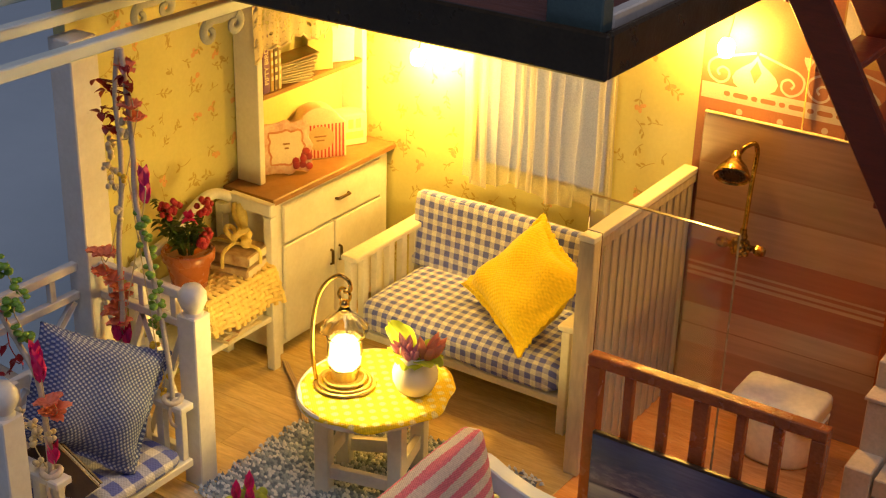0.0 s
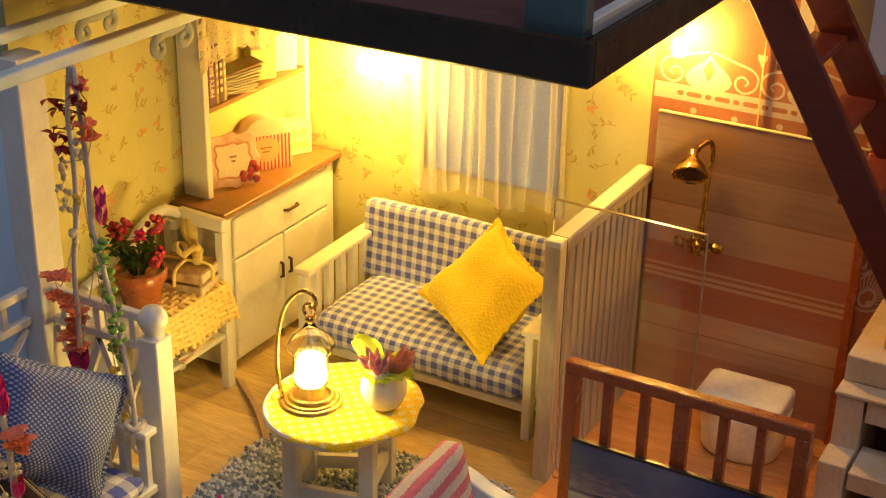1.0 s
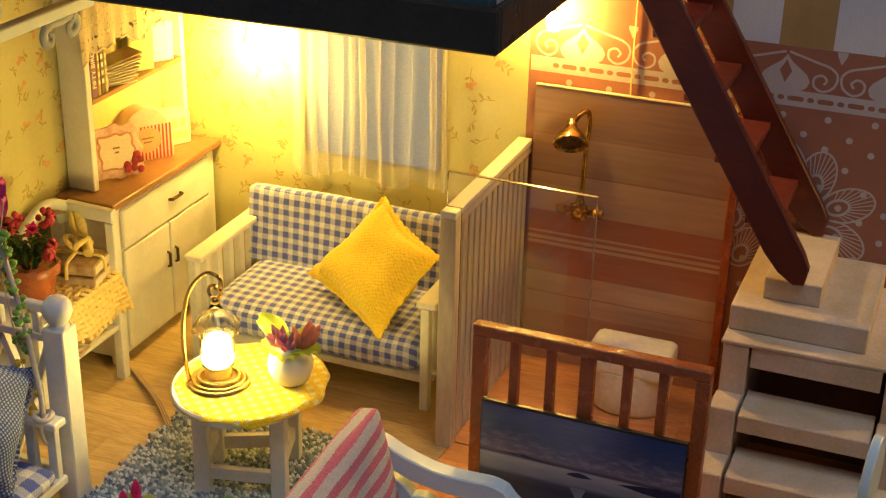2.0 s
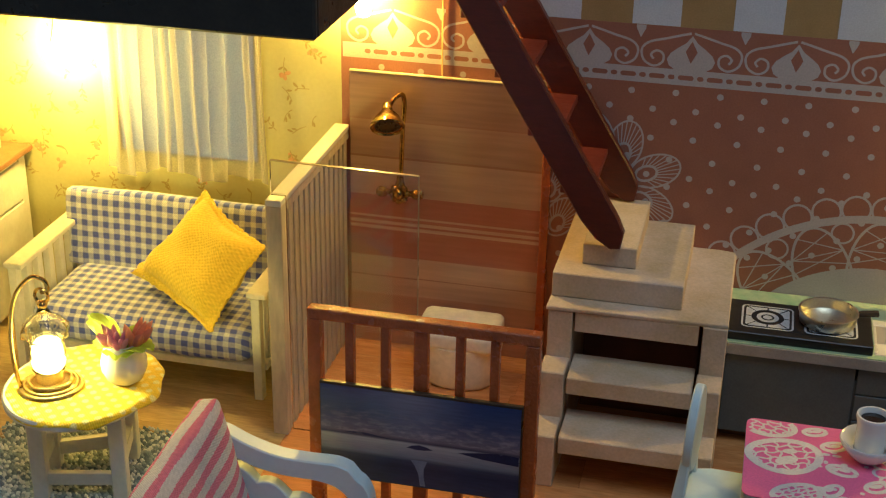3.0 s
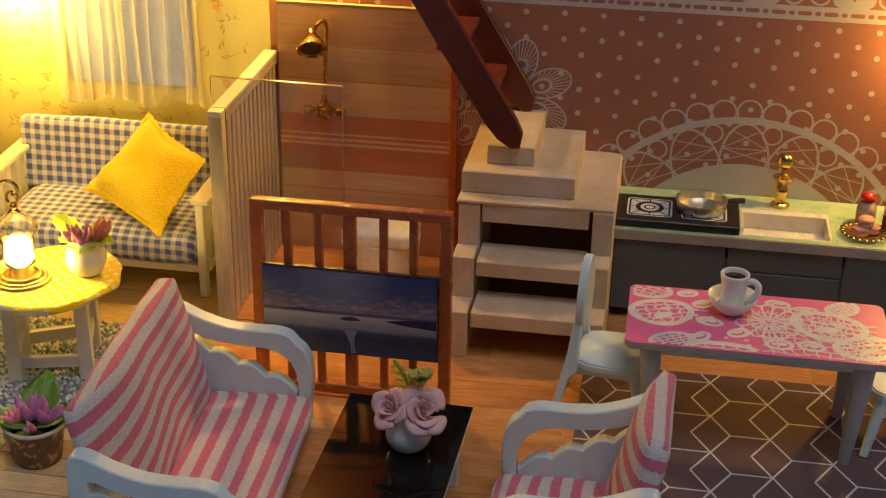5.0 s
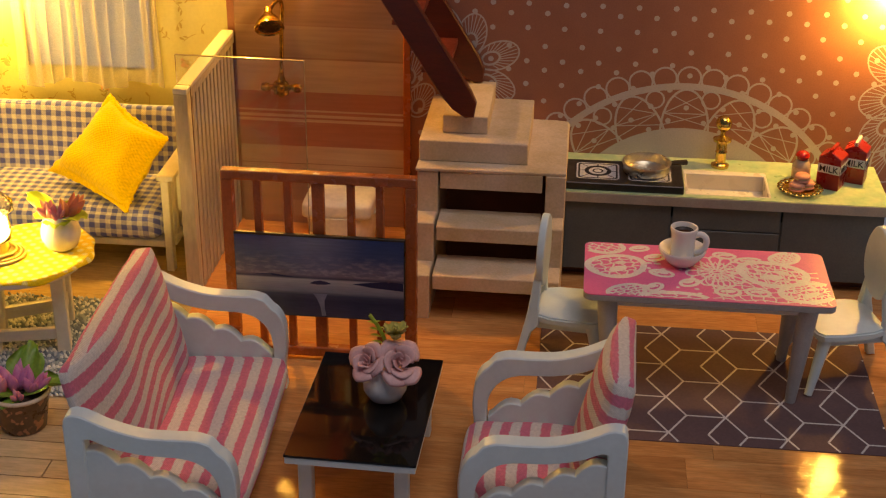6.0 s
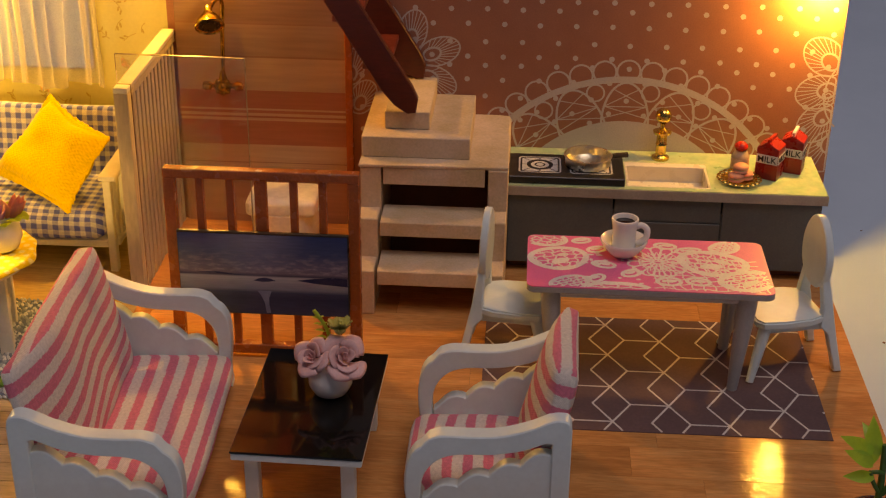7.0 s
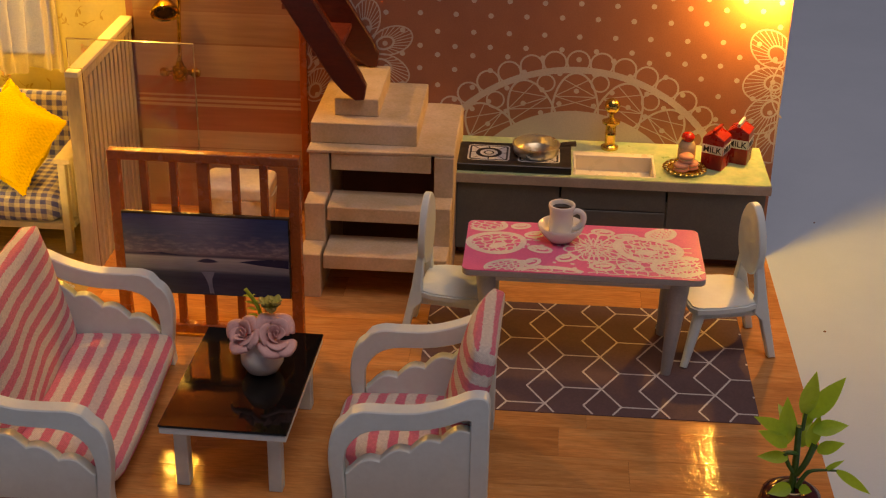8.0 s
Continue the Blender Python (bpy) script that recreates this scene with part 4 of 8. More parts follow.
    lathe(bm, [(0, 0.0), (0.80, 0.0), (0.90, 0.04), (0.95, 0.14), (1.0, 0.7), (1.04, 1.15), (1.05, 1.26), (0, 1.26)], seg=40)
    for v in bm.verts:
        ca = math.atan2(v.co.y, v.co.x)
        p = 2.3 if v.co.y < 0 else 6.0
        k = (abs(math.cos(ca)) ** p + abs(math.sin(ca)) ** p) ** (-1 / p)
        v.co.x, v.co.y = v.co.x * k * 1.06, v.co.y * k * (0.84 if v.co.y < 0 else 0.72)
    part("body", bm, TUB_CREAM, t, smooth=60)
    bm = bm_new()
    soft_box(bm, -1.12, 1.06, -0.84, 0.76, 1.20, 1.78, 0.02, 12, 0.17, 0.012, 4)
    part("lid", bm, TUB_CREAM, t, smooth=60)


def build_ladder():
    l = thing("loft_stair", "steep dark red-brown stained stair leading up to the loft", "stairs")
    foot = [(7.05, 5.86), (7.42, 5.42), (7.80, 5.17), (8.05, 5.20), (8.12, 5.62), (7.95, 6.0)]
    low, high = (7.05 - 0.62 * 7.0, 5.86 + 7.0), (7.95 - 0.62 * 6.86, 6.0 + 6.86)
    outline = foot + [high, low]
    for y0, y1 in ((-3.45, -3.2), (-0.34, -0.09)):
        bm = bm_new()
        prism(bm, outline, y0, y1, "xz", 0.03)
        part("stringer", bm, RED_WOOD, l)
    for i in range(5):
        z = 6.60 + i * 1.38
        xe = 7.95 - 0.62 * (z - 6.0)
        bm = bm_new()
        box(bm, xe - 1.1, xe - 0.30, -3.2, -0.34, z - 0.18, z, 0.02)
        part("tread", bm, RED_TREAD, l)
    # stepped plinth of folded card
    s = thing("card_steps", "open steps of creased grey-beige card with three treads", "steps")
    xl, xr = 6.48, 10.80
    tiers = ((-6.22, -5.25, 0.0, 1.40), (-5.25, -4.40, 0.0, 2.60), (-4.40, -0.02, 0.0, 3.86))
    for k, (y0, y1, z0, z1) in enumerate(tiers):
        for a, b in ((xl, xl + 0.62), (xr - 0.60, xr)):
            bm = bm_new()
            box(bm, a + 0.03 * k - 0.02, b + 0.02 * k - 0.02, y0, y1, z0, z1, 0.025)
            part("side", bm, CARD, s)
    for y0, y1, z1 in ((-6.14, -4.72, 1.37), (-5.24, -3.95, 2.50)):
        bm = bm_new()
        box(bm, xl + 0.68, xr - 0.66, y0, y1, z1 - 0.45, z1, 0.025)
        part("tread", bm, CARD, s)
    bm = bm_new()
    box(bm, xl + 0.70, xr - 0.66, -4.38, -3.9, 3.32, 3.86, 0.02)
    part("riser", bm, CARD, s)
    bm = bm_new()
    prism(bm, [(xl - 0.01, -4.44), (xr + 0.02, -4.36), (xr - 0.02, -0.1), (xr - 0.4, -0.02), (xl + 0.05, -0.02)], 3.862, 3.96, "xy", 0.02)
    part("top_sheet", bm, CARD, s)
    # sheet added behind the treads, its dark colour painting the shade inside
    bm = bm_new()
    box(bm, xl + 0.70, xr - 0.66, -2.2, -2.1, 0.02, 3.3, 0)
    part("back_sheet", bm, DARK, s, "added dark brown sheet for the shaded inside")
    for name, x0, x1, y0, y1, z0, z1 in (("card_block", 6.50, 9.68, -3.86, -0.03, 3.962, 4.60), ("card_block", 7.12, 8.46, -3.2, -0.05, 4.602, 5.15)):
        bm = bm_new()
        box(bm, x0, x1, y0, y1, z0, z1, 0.025)
        solid(name, bm, CARD, "square block of creased grey-beige card stacked as a step", "block", group="stacked card blocks")


def build_loft():
    lf = thing("loft", "loft platform with black edge and brown board floor", "loft", kind="structure")
    bm = bm_new()
    box(bm, -11.6, 2.95, -11.40, 0.4, 12.32, 13.0, 0)
    part("deck", bm, surf("loft_boards", (0.16, 0.055, 0.03), (0.11, 0.04, 0.022), 0.8, 0.4, grain=8, stretch=(1, 4, 1)), lf)
    for a, b, c, d in ((-11.6, 3.12, -11.56, -11.40), (2.95, 3.12, -11.40, 0.0)):
        bm = bm_new()
        box(bm, a, b, c, d, 12.28, 13.12, 0.05)
        part("edge_band", bm, BLACK_EDGE, lf, "glossy black edge")
    bm = bm_new()
    box(bm, 1.75, 2.85, -11.3, -10.9, 13.01, 16.0, 0.03)
    part("corner_post", bm, TEAL, lf, "teal grey post")
    bm = bm_new()
    box(bm, 2.62, 2.86, -10.89, -0.1, 13.01, 13.3, 0.03)
    part("sill", bm, WHITE, lf, "white sill")
    # bare bulbs hanging in front of the walls
    for (x, y, z, down), (lens, body) in zip(((-7.9, -1.1, 8.1, 0.4), (0.75, -0.42, 9.85, 0.7), (20.1, -0.62, 8.45, 1.0)), zip(BULBS, BODIES)):
        b = thing("led_bulb", "small glowing warm LED bulb turned to the wall", "bulb", x, y, z, group="LED bulbs")
        bm = bm_new()
        lathe(bm, [(0, -0.26), (0.08, -0.25), (0.14, -0.22), (0.19, -0.12), (0.2, 0.0), (0.19, 0.1), (0.12, 0.2), (0, 0.2)], seg=20)
        aim = Vector((0, 1, -down)).normalized()
        bm.normal_update()
        for f in bm.faces:
            f.material_index = 0 if f.normal.dot(aim) > 0.15 else 1
        part("globe", bm, [lens, body], b, "glowing")
        bm = bm_new()
        tube(bm, smooth_line([(0, 0, 0.16), (0.02, 0.2, 0.6), (0, 0.4, 1.2), (0, 0.5, 2.2)], 4), 0.014, 6)
        part("wire", bm, STEEL, b)


build_ground()
build_floor()
build_yellow_walls()
build_pink_wall()
build_shower()
build_ladder()
build_loft()


# ---- living corner ----
def build_day_bed():
    """White slatted settee with checked cushions."""
    s = thing("settee", "white slatted settee with blue and white checked cushions", "sofa")

    def arm(name, xa, xb):
        bm = bm_new()
        box(bm, xa, xb, -4.2, -0.35, 3.0, 3.16, 0.03)
        a = part(name, bm, WHITE, s)
        for y in (-4.05, -0.55):
            bm = bm_new()
            box(bm, xa + 0.12, xa + 0.36, y - 0.14, y + 0.14, 0.0, 3.0, 0.02)
            part("leg", bm, WHITE, s)
        for k in range(5):
            y = -3.52 + k * 0.62
            bm = bm_new()
            box(bm, xa + 0.18, xb - 0.16, y - 0.13, y + 0.13, 1.0, 3.0, 0.015)
            part("slat", bm, WHITE, a)
        bm = bm_new()
        box(bm, xa + 0.14, xb - 0.12, -3.92, -0.68, 0.78, 1.0, 0.02)
        part("side_rail", bm, WHITE, s)
    arm("arm", -8.22, -7.68)
    arm("arm", -1.36, -0.82)
    bm = bm_new()
    box(bm, -7.78, -1.26, -4.12, -3.96, 0.78, 1.0, 0.02)
    part("front_rail", bm, WHITE, s)
    bm = bm_new()
    box(bm, -7.7, -1.34, -3.96, -0.45, 0.86, 0.98, 0.02)
    part("seat_board", bm, WHITE, s)
    bm = bm_new()
    box(bm, -7.72, -1.32, -0.55, -0.4, 1.0, 3.6, 0.02)
    part("back_board", bm, WHITE, s)

    def roll(co, no):
        return (co.x, co.y + co.z) if abs(no.x) < 0.8 else (co.y, co.z)
    bm = bm_new()
    soft_box(bm, -7.62, -1.38, -4.16, -1.0, 0.98, 1.92, 0.09, 20, 0.3, 0.05, 1)
    part("seat_cushion", bm, GINGHAM, s, "blue and white checked", uv=roll, smooth=70)
    bm = bm_new()
    lean = Matrix.Translation((0, -0.95, 1.9)) @ Euler((radians(-7), 0, 0)).to_matrix().to_4x4() @ Matrix.Translation((0, 0.95, -1.9))
    soft_box(bm, -7.95, -1.1, -1.2, -0.74, 1.80, 4.06, 0.03, 22, 0.09, 0.035, 2, m=lean)
    part("back_cushion", bm, GINGHAM, s, "blue and white checked", smooth=70)
    # yellow pillow resting on a corner
    bm = bm_new()
    L, B, T, R = Vector((-5.40, -2.4, 2.38)), Vector((-2.20, -4.6, 2.06)), Vector((-3.55, -1.3, 4.64)), Vector((-1.32, -2.62, 3.78))
    mid = (L + B + T + R) / 4
    L, B, T, R = [mid + (p - mid) * 0.99 for p in (L, B, T, R)]
    m = frame_of(mid, (B - L) + (R - T), (T - L) + (R - B))
    pillow(bm, 3.05, 1.42, m, 44, 0.105, 0.02, 4, corners=(L, B, R, T), hem=0.10, blunt=0.02)
    pw = solid("yellow_pillow", bm, YELLOW_CLOTH, "bright yellow coarse canvas pillow leaning on the settee", "pillow", uv=None, smooth=80)
    # frayed seam allowance round the edge
    bm = bm_new()
    rnd, pin, up = random.Random(19), 0.105, m.to_3x3() @ Vector((0, 0, 1))
    at = lambda a, b: (L * (1 - a) + B * a) * (1 - b) + (T * (1 - a) + R * a) * b
    inner, outer = [], []
    for side in range(4):
        for k in range(44):
            v = -1 + 2 * k / 44
            e = 1 - pin * (1 - v * v)
            u, w = ((v, -e), (e, v), (-v, e), (-e, -v))[side]
            out = 1.02 - 0.02 * v ** 16 + rnd.uniform(-0.02, 0.025)
            lift = up * rnd.uniform(-0.03, 0.03)
            inner.append(at(0.5 + 0.48 * u, 0.5 + 0.48 * w))
            outer.append(at(0.5 + 0.5 * u * out, 0.5 + 0.5 * w * out) + lift)
    rows = [[bm.verts.new(p + up * h) for p in ring] for ring, h in ((inner, 0.05), (outer, 0.02), (outer, -0.02), (inner, -0.05))]
    for r in range(3):
        for k in range(len(inner)):
            q = (k + 1) % len(inner)
            bm.faces.new((rows[r][k], rows[r][q], rows[r + 1][q], rows[r + 1][k]))
    part("seam", bm, YELLOW_CLOTH, pw, "frayed seam edge", smooth=80)


def build_dresser():
    d = thing("dresser", "cream white dresser with brown top and open hutch", "dresser")
    x0, x1, y0, y1 = -11.15, -9.62, -5.42, -0.15
    bm = bm_new()
    box(bm, x0, x1, y0, y1, 0.25, 4.72, 0.02)
    part("carcass", bm, WHITE, d)
    for y in (y0, y1 - 0.35):
        bm = bm_new()
        box(bm, x1 - 0.3, x1 + 0.04, y - 0.01, y + 0.35, 0.0, 4.74, 0.02)
        part("corner_post", bm, WHITE, d)
    bm = bm_new()
    box(bm, x0 - 0.02, x1 + 0.26, y0 - 0.18, y1 + 0.13, 4.742, 4.93, 0.03)
    part("top", bm, BROWN_TOP, d, "brown board top")
    bm = bm_new()
    box(bm, x1, x1 + 0.12, y0 + 0.4, y1 - 0.4, 3.42, 4.55, 0.03)
    dr = part("drawer", bm, WHITE, d)
    bm = bm_new()
    tube(bm, [(x1 + 0.1, -2.75, 4.02), (x1 + 0.22, -2.72, 4.02), (x1 + 0.22, -2.2, 4.02), (x1 + 0.1, -2.17, 4.02)], 0.045, 8)
    part("handle", bm, DARK_METAL, dr, "dark bronze")
    mid = (y0 + y1) / 2
    for a, b, h in ((y0 + 0.4, mid - 0.03, mid - 0.2), (mid + 0.03, y1 - 0.4, mid + 0.2)):
        bm = bm_new()
        box(bm, x1, x1 + 0.12, a, b, 0.42, 3.34, 0.03)
        door = part("door", bm, WHITE, d)
        bm = bm_new()
        tube(bm, [(x1 + 0.1, h, 2.05), (x1 + 0.2, h, 2.08), (x1 + 0.2, h, 2.48), (x1 + 0.1, h, 2.5)], 0.045, 8)
        part("handle", bm, DARK_METAL, door, "dark bronze")
    # hutch
    hx0, hx1 = -11.15, -10.32
    for y in (-5.0, -0.4):
        bm = bm_new()
        box(bm, hx0, hx1, y, y + 0.22, 4.932, 10.2, 0.02)
        part("hutch_side", bm, WHITE, d)
    bm = bm_new()
    box(bm, hx0, hx1, -4.78, -0.4, 7.3, 7.44, 0.015)
    part("shelf", bm, BROWN_TOP, d, "brown board shelf")
    bm = bm_new()
    box(bm, hx0, hx1 + 0.06, -5.05, -0.12, 10.202, 10.4, 0.02)
    part("hutch_top", bm, WHITE, d)
    bm = bm_new()
    box(bm, hx0, hx0 + 0.06, -4.78, -0.4, 4.932, 10.2, 0)
    part("hutch_back", bm, YELLOW_WALL, d, "papered back")
    build_lace(hx1 + 0.04)
    # what stands on it
    rnd = random.Random(8)
    y = -4.72
    for h, w, c in ((1.62, 0.28, (0.16, 0.05, 0.18)), (1.5, 0.13, (0.45, 0.28, 0.07)), (1.55, 0.16, (0.10, 0.05, 0.03)), (1.4, 0.12, (0.5, 0.4, 0.2))):
        b = thing("book", "small upright bound book on the hutch shelf", "book", -10.72, y + w / 2, 7.44, group="shelf books")
        bm = bm_new()
        box(bm, -0.35, 0.36, -w / 2, w / 2, 0, h, 0.015)
        part("cover", bm, surf("book_cover", c, tuple(v * 0.7 for v in c), 2, 0.5), b)
        bm = bm_new()
        box(bm, -0.34, 0.33, -w / 2 + 0.02, w / 2 - 0.02, h + 0.002, h + 0.012, 0)
        part("page_block", bm, PAPER, b)
        bm = bm_new()
        for k in range(5):
            box(bm, 0.362, 0.368, -w * 0.28, w * 0.28, 0.3 + k * 0.22, 0.42 + k * 0.22, 0)
        if h > 1.6:
            bm.free()
            text_mesh("FIFTY BIRDS", 0.21, PAPER, "lettering", b, Matrix.Translation((0.366 * S, 0, 0.8 * S)) @ Matrix(((0, 0, 1, 0), (0, -1, 0, 0), (1, 0, 0, 0), (0, 0, 0, 1))))
        else:
            part("spine_bars", bm, PAPER, b)
        y += w + 0.02
    # opened album lying with its pages fanned
    a = thing("album", "thick open album with fanned cream pages", "book", -10.66, -3.2, 7.44, -24)
    for k in range(9):
        bm = bm_new()
        m = Matrix.Translation((0, 0, 0.075 * k + 0.02)) @ Euler((radians(1.2 * k), 0, radians(rnd.uniform(-5, 5)))).to_matrix().to_4x4()
        top = k == 8
        box(bm, -0.38, 0.36, -0.62, 0.70 - 0.03 * (8 - k), 0, 0.05 if top else 0.03, 0.006, m=m)
        part("cover" if top else "page", bm, surf("album_cover", (0.34, 0.17, 0.08), (0.30, 0.28, 0.12), 3.5, 0.5, spots=0.4) if top else PAPER, a)
    # paper bags
    for y, h, c, lab in ((-1.95, 1.3, YELLOW_WALL, "little cream printed gift bag"), (-0.95, 1.45, WHITE, "little white gift bag")):
        b = thing("gift_bag", lab + " on the hutch shelf", "bag", -10.75, y, 7.44, -30)
        bm = bm_new()
        prism(bm, [(-0.38, 0), (0.38, 0), (0.40, h * 0.8), (0.34, h), (0.1, h + 0.02), (-0.12, h - 0.02), (-0.34, h), (-0.38, h * 0.8)], -0.24, 0.24, "yz", 0.03)
        part("bag", bm, c, b)
        bm = bm_new()
        tube(bm, [(0.25, -0.14, h * 0.7), (0.28, -0.1, h * 1.08), (0.28, 0.1, h * 1.08), (0.25, 0.14, h * 0.7)], 0.02, 6)
        part("cord", bm, ROPE, b)
    build_dresser_top()


def lace_mat():
    """Cotton lace: open net, floral patches of close thread and a ribbed band along the hem."""
    m, nt, bsdf = nodes_of("cotton_lace")
    u, v, uv = uv_axes(nt)
    vec = nd(nt, "ShaderNodeMapping", {"Vector": uv, "Scale": (1, 1, 1)}).outputs[0]
    cell = nd(nt, "ShaderNodeTexVoronoi", {"Vector": vec, "Scale": 6.0, "Randomness": 0.6}, feature="DISTANCE_TO_EDGE")
    thread = nd(nt, "ShaderNodeMapRange", {"Value": cell.outputs["Distance"], 1: 0.18, 2: 0.12})
    bloom = nd(nt, "ShaderNodeTexNoise", {"Vector": vec, "Scale": 1.9, "Detail": 1.0, "Distortion": 0.8})
    flower = nd(nt, "ShaderNodeMapRange", {"Value": bloom.outputs["Fac"], 1: 0.515, 2: 0.54})
    ribs = math_node(nt, "SINE", math_node(nt, "MULTIPLY", u, 40.0))
    ribs = nd(nt, "ShaderNodeMapRange", {"Value": ribs, 1: -0.85, 2: -0.6}).outputs[0]
    band = nd(nt, "ShaderNodeMapRange", {"Value": v, 1: 0.42, 2: 0.34}).outputs[0]
    both = math_node(nt, "MAXIMUM", thread.outputs[0], math_node(nt, "MULTIPLY", math_node(nt, "MAXIMUM", flower.outputs[0], band), ribs))
    n = nd(nt, "ShaderNodeTexNoise", {"Vector": vec, "Scale": 20.0, "Detail": 3.0})
    col = mix(nt, n.outputs["Fac"], (0.66, 0.58, 0.38), (0.54, 0.46, 0.28))
    finish(nt, bsdf, col, 0.85, 0.0, 0.5, n.outputs["Fac"], 0.05, vec)
    tr = nd(nt, "ShaderNodeBsdfTransparent", {"Color": (1, 1, 1, 1)})
    mx = nd(nt, "ShaderNodeMixShader", {0: both, 1: tr.outputs[0], 2: bsdf.outputs[0]})
    nt.links.new(mx.outputs[0], nt.nodes["Material Output"].inputs[0])
    return m


def build_lace(x):
    """Lace valance with a scalloped hem."""
    v = thing("lace_valance", "cream lace valance with a scalloped edge", "lace trim")
    y0, y1, top = -5.2, -0.5, 10.3

    def hem(y):
        t = (y - y0) / (y1 - y0)
        arch = 8.42 + 0.36 * t + 0.26 * math.sin(math.pi * min(1, t * 2.0)) + 0.08 * math.sin(t * 19)
        return arch + 0.035 * math.sin(t * 75)
    bm = bm_new()
    cols, rows, g = 90, 14, {}
    for i in range(cols + 1):
        y = y0 + (y1 - y0) * i / cols
        for j in range(rows + 1):
            z = hem(y) + (top - hem(y)) * j / rows
            g[i, j] = bm.verts.new((x + 0.03 + 0.05 * math.sin(y * 5 + z) * (1 - j / rows) + 0.03 * math.sin(y * 11), y, z))
    for i in range(cols):
        for j in range(rows):
            bm.faces.new((g[i, j], g[i + 1, j], g[i + 1, j + 1], g[i, j + 1]))
    part("net", bm, lace_mat(), v, uv=lambda co, no: (co.y, co.z - hem(co.y)), smooth=60)
    bm = bm_new()
    tube(bm, [(x + 0.03 + 0.05 * math.sin((y0 + (y1 - y0) * k / 160) * 5 + 9) + 0.03 * math.sin((y0 + (y1 - y0) * k / 160) * 11), y0 + (y1 - y0) * k / 160, hem(y0 + (y1 - y0) * k / 160)) for k in range(161)], 0.035, 5)
    part("hem_cord", bm, CREAM, v, smooth=60)


def build_dresser_top():
    # ornate photo frame
    p = thing("photo_frame", "small pale frame with pink scrolled border and roses", "frame", -10.22, -3.95, 4.93, -34)
    lean = Euler((0, radians(-14), 0)).to_matrix().to_4x4()
    rnd = random.Random(5)
    edge = []
    for k in range(40):
        a = 2 * math.pi * k / 40
        q = (abs(math.cos(a)) ** 6 + abs(math.sin(a)) ** 6) ** (-1 / 6)
        w = 1 + 0.06 * math.cos(8 * a) + 0.03 * math.cos(13 * a)
        edge.append((0.72 * q * w * math.cos(a), 0.78 + 0.72 * q * w * math.sin(a)))
    bm = bm_new()
    prism(bm, edge, -0.06, 0.06, "yz", 0.02)
    for v in bm.verts:
        v.co = lean @ v.co
    b = part("border", bm, surf("pink_scroll", (0.76, 0.62, 0.48), (0.58, 0.30, 0.20), 4.5, 0.5, grain=6, spots=0.5), p)
    bm = bm_new()
    prism(bm, [(-0.5, 0.3), (0.5, 0.3), (0.5, 1.22), (-0.5, 1.22)], 0.062, 0.075, "yz")
    for v in bm.verts:
        v.co = lean @ v.co
    part("card", bm, PAPER, p, "cream card")
    bm = bm_new()
    ribbon(bm, [(q[0] * 0.68, 0.78 + (q[1] - 0.78) * 0.64) for q in edge], 0.06, 0.079, "yz", True)
    for v in bm.verts:
        v.co = lean @ v.co
    part("scroll_line", bm, surf("red_scroll_ink", (0.46, 0.16, 0.08), (0.58, 0.28, 0.14), 4, 0.5), p, "red scrolled line", smooth=0)
    bm = bm_new()
    for z, w in ((0.86, 0.2), (0.74, 0.12)):
        box(bm, 0.076, 0.082, -w / 2, w / 2, z, z + 0.05, 0)
    for v in bm.verts:
        v.co = lean @ v.co
    part("text_bars", bm, BROWN_TOP, p)
    for k in range(9):
        bm = bm_new()
        ball(bm, 0.07, 0.42 + rnd.uniform(-0.2, 0.22), 0.25 + rnd.uniform(-0.1, 0.4), 0.105, 8)
        for v in bm.verts:
            v.co.x = 0.07 + 0.004 * k + (v.co.x - 0.07) * 0.2
            v.co = lean @ v.co
        part("rose", bm, CRIMSON, p, "dark red rose")
    # pink striped box with round label
    b = thing("striped_box", "red and white striped box with an oval tan label", "box", -10.55, -2.25, 4.93, -34)
    bm = bm_new()
    prism(bm, [(-0.78, 0), (0.78, 0), (0.78, 1.05)] + arc(0, 1.05, 0.62, 0.5, 0, 180, 10)[1:-1] + [(-0.78, 1.05)], -0.3, 0.3, "yz", 0.02)
    part("carton", bm, surf("pale_pink_card", (0.76, 0.56, 0.40), (0.70, 0.49, 0.34), 2, 0.55), b)
    bm = bm_new()
    for k in range(14):
        y = -0.74 + k * 0.108
        box(bm, 0.303, 0.309, y, y + 0.05, 0.03, 1.03, 0)
    part("stripes", bm, surf("red_ink", (0.5, 0.07, 0.05), (0.45, 0.06, 0.05), 2, 0.5), b, "printed red stripes")
    bm = bm_new()
    prism(bm, ring_pts(0, 0.62, 0.42, 0.36, 22), 0.312, 0.322, "yz")
    part("label", bm, surf("tan_label", (0.52, 0.39, 0.19), (0.46, 0.33, 0.15), 3, 0.6), b, "oval tan label")
    bm = bm_new()
    for z, w in ((0.66, 0.36), (0.54, 0.24)):
        box(bm, 0.323, 0.327, -w / 2, w / 2, z, z + 0.045, 0)
    part("label_bars", bm, BROWN_TOP, b)
    # soap carton
    c = thing("soap_carton", "cream soap carton with yellow print", "box", -10.62, -0.95, 4.93, -28)
    bm = bm_new()
    box(bm, -0.35, 0.35, -0.62, 0.62, 0, 0.95, 0.03)
    part("carton", bm, PAPER, c)
    bm = bm_new()
    box(bm, 0.352, 0.358, -0.5, 0.5, 0.2, 0.42, 0)
    for k in range(4):
        box(bm, 0.352, 0.358, -0.46 + k * 0.24, -0.3 + k * 0.24, 0.52, 0.8, 0)
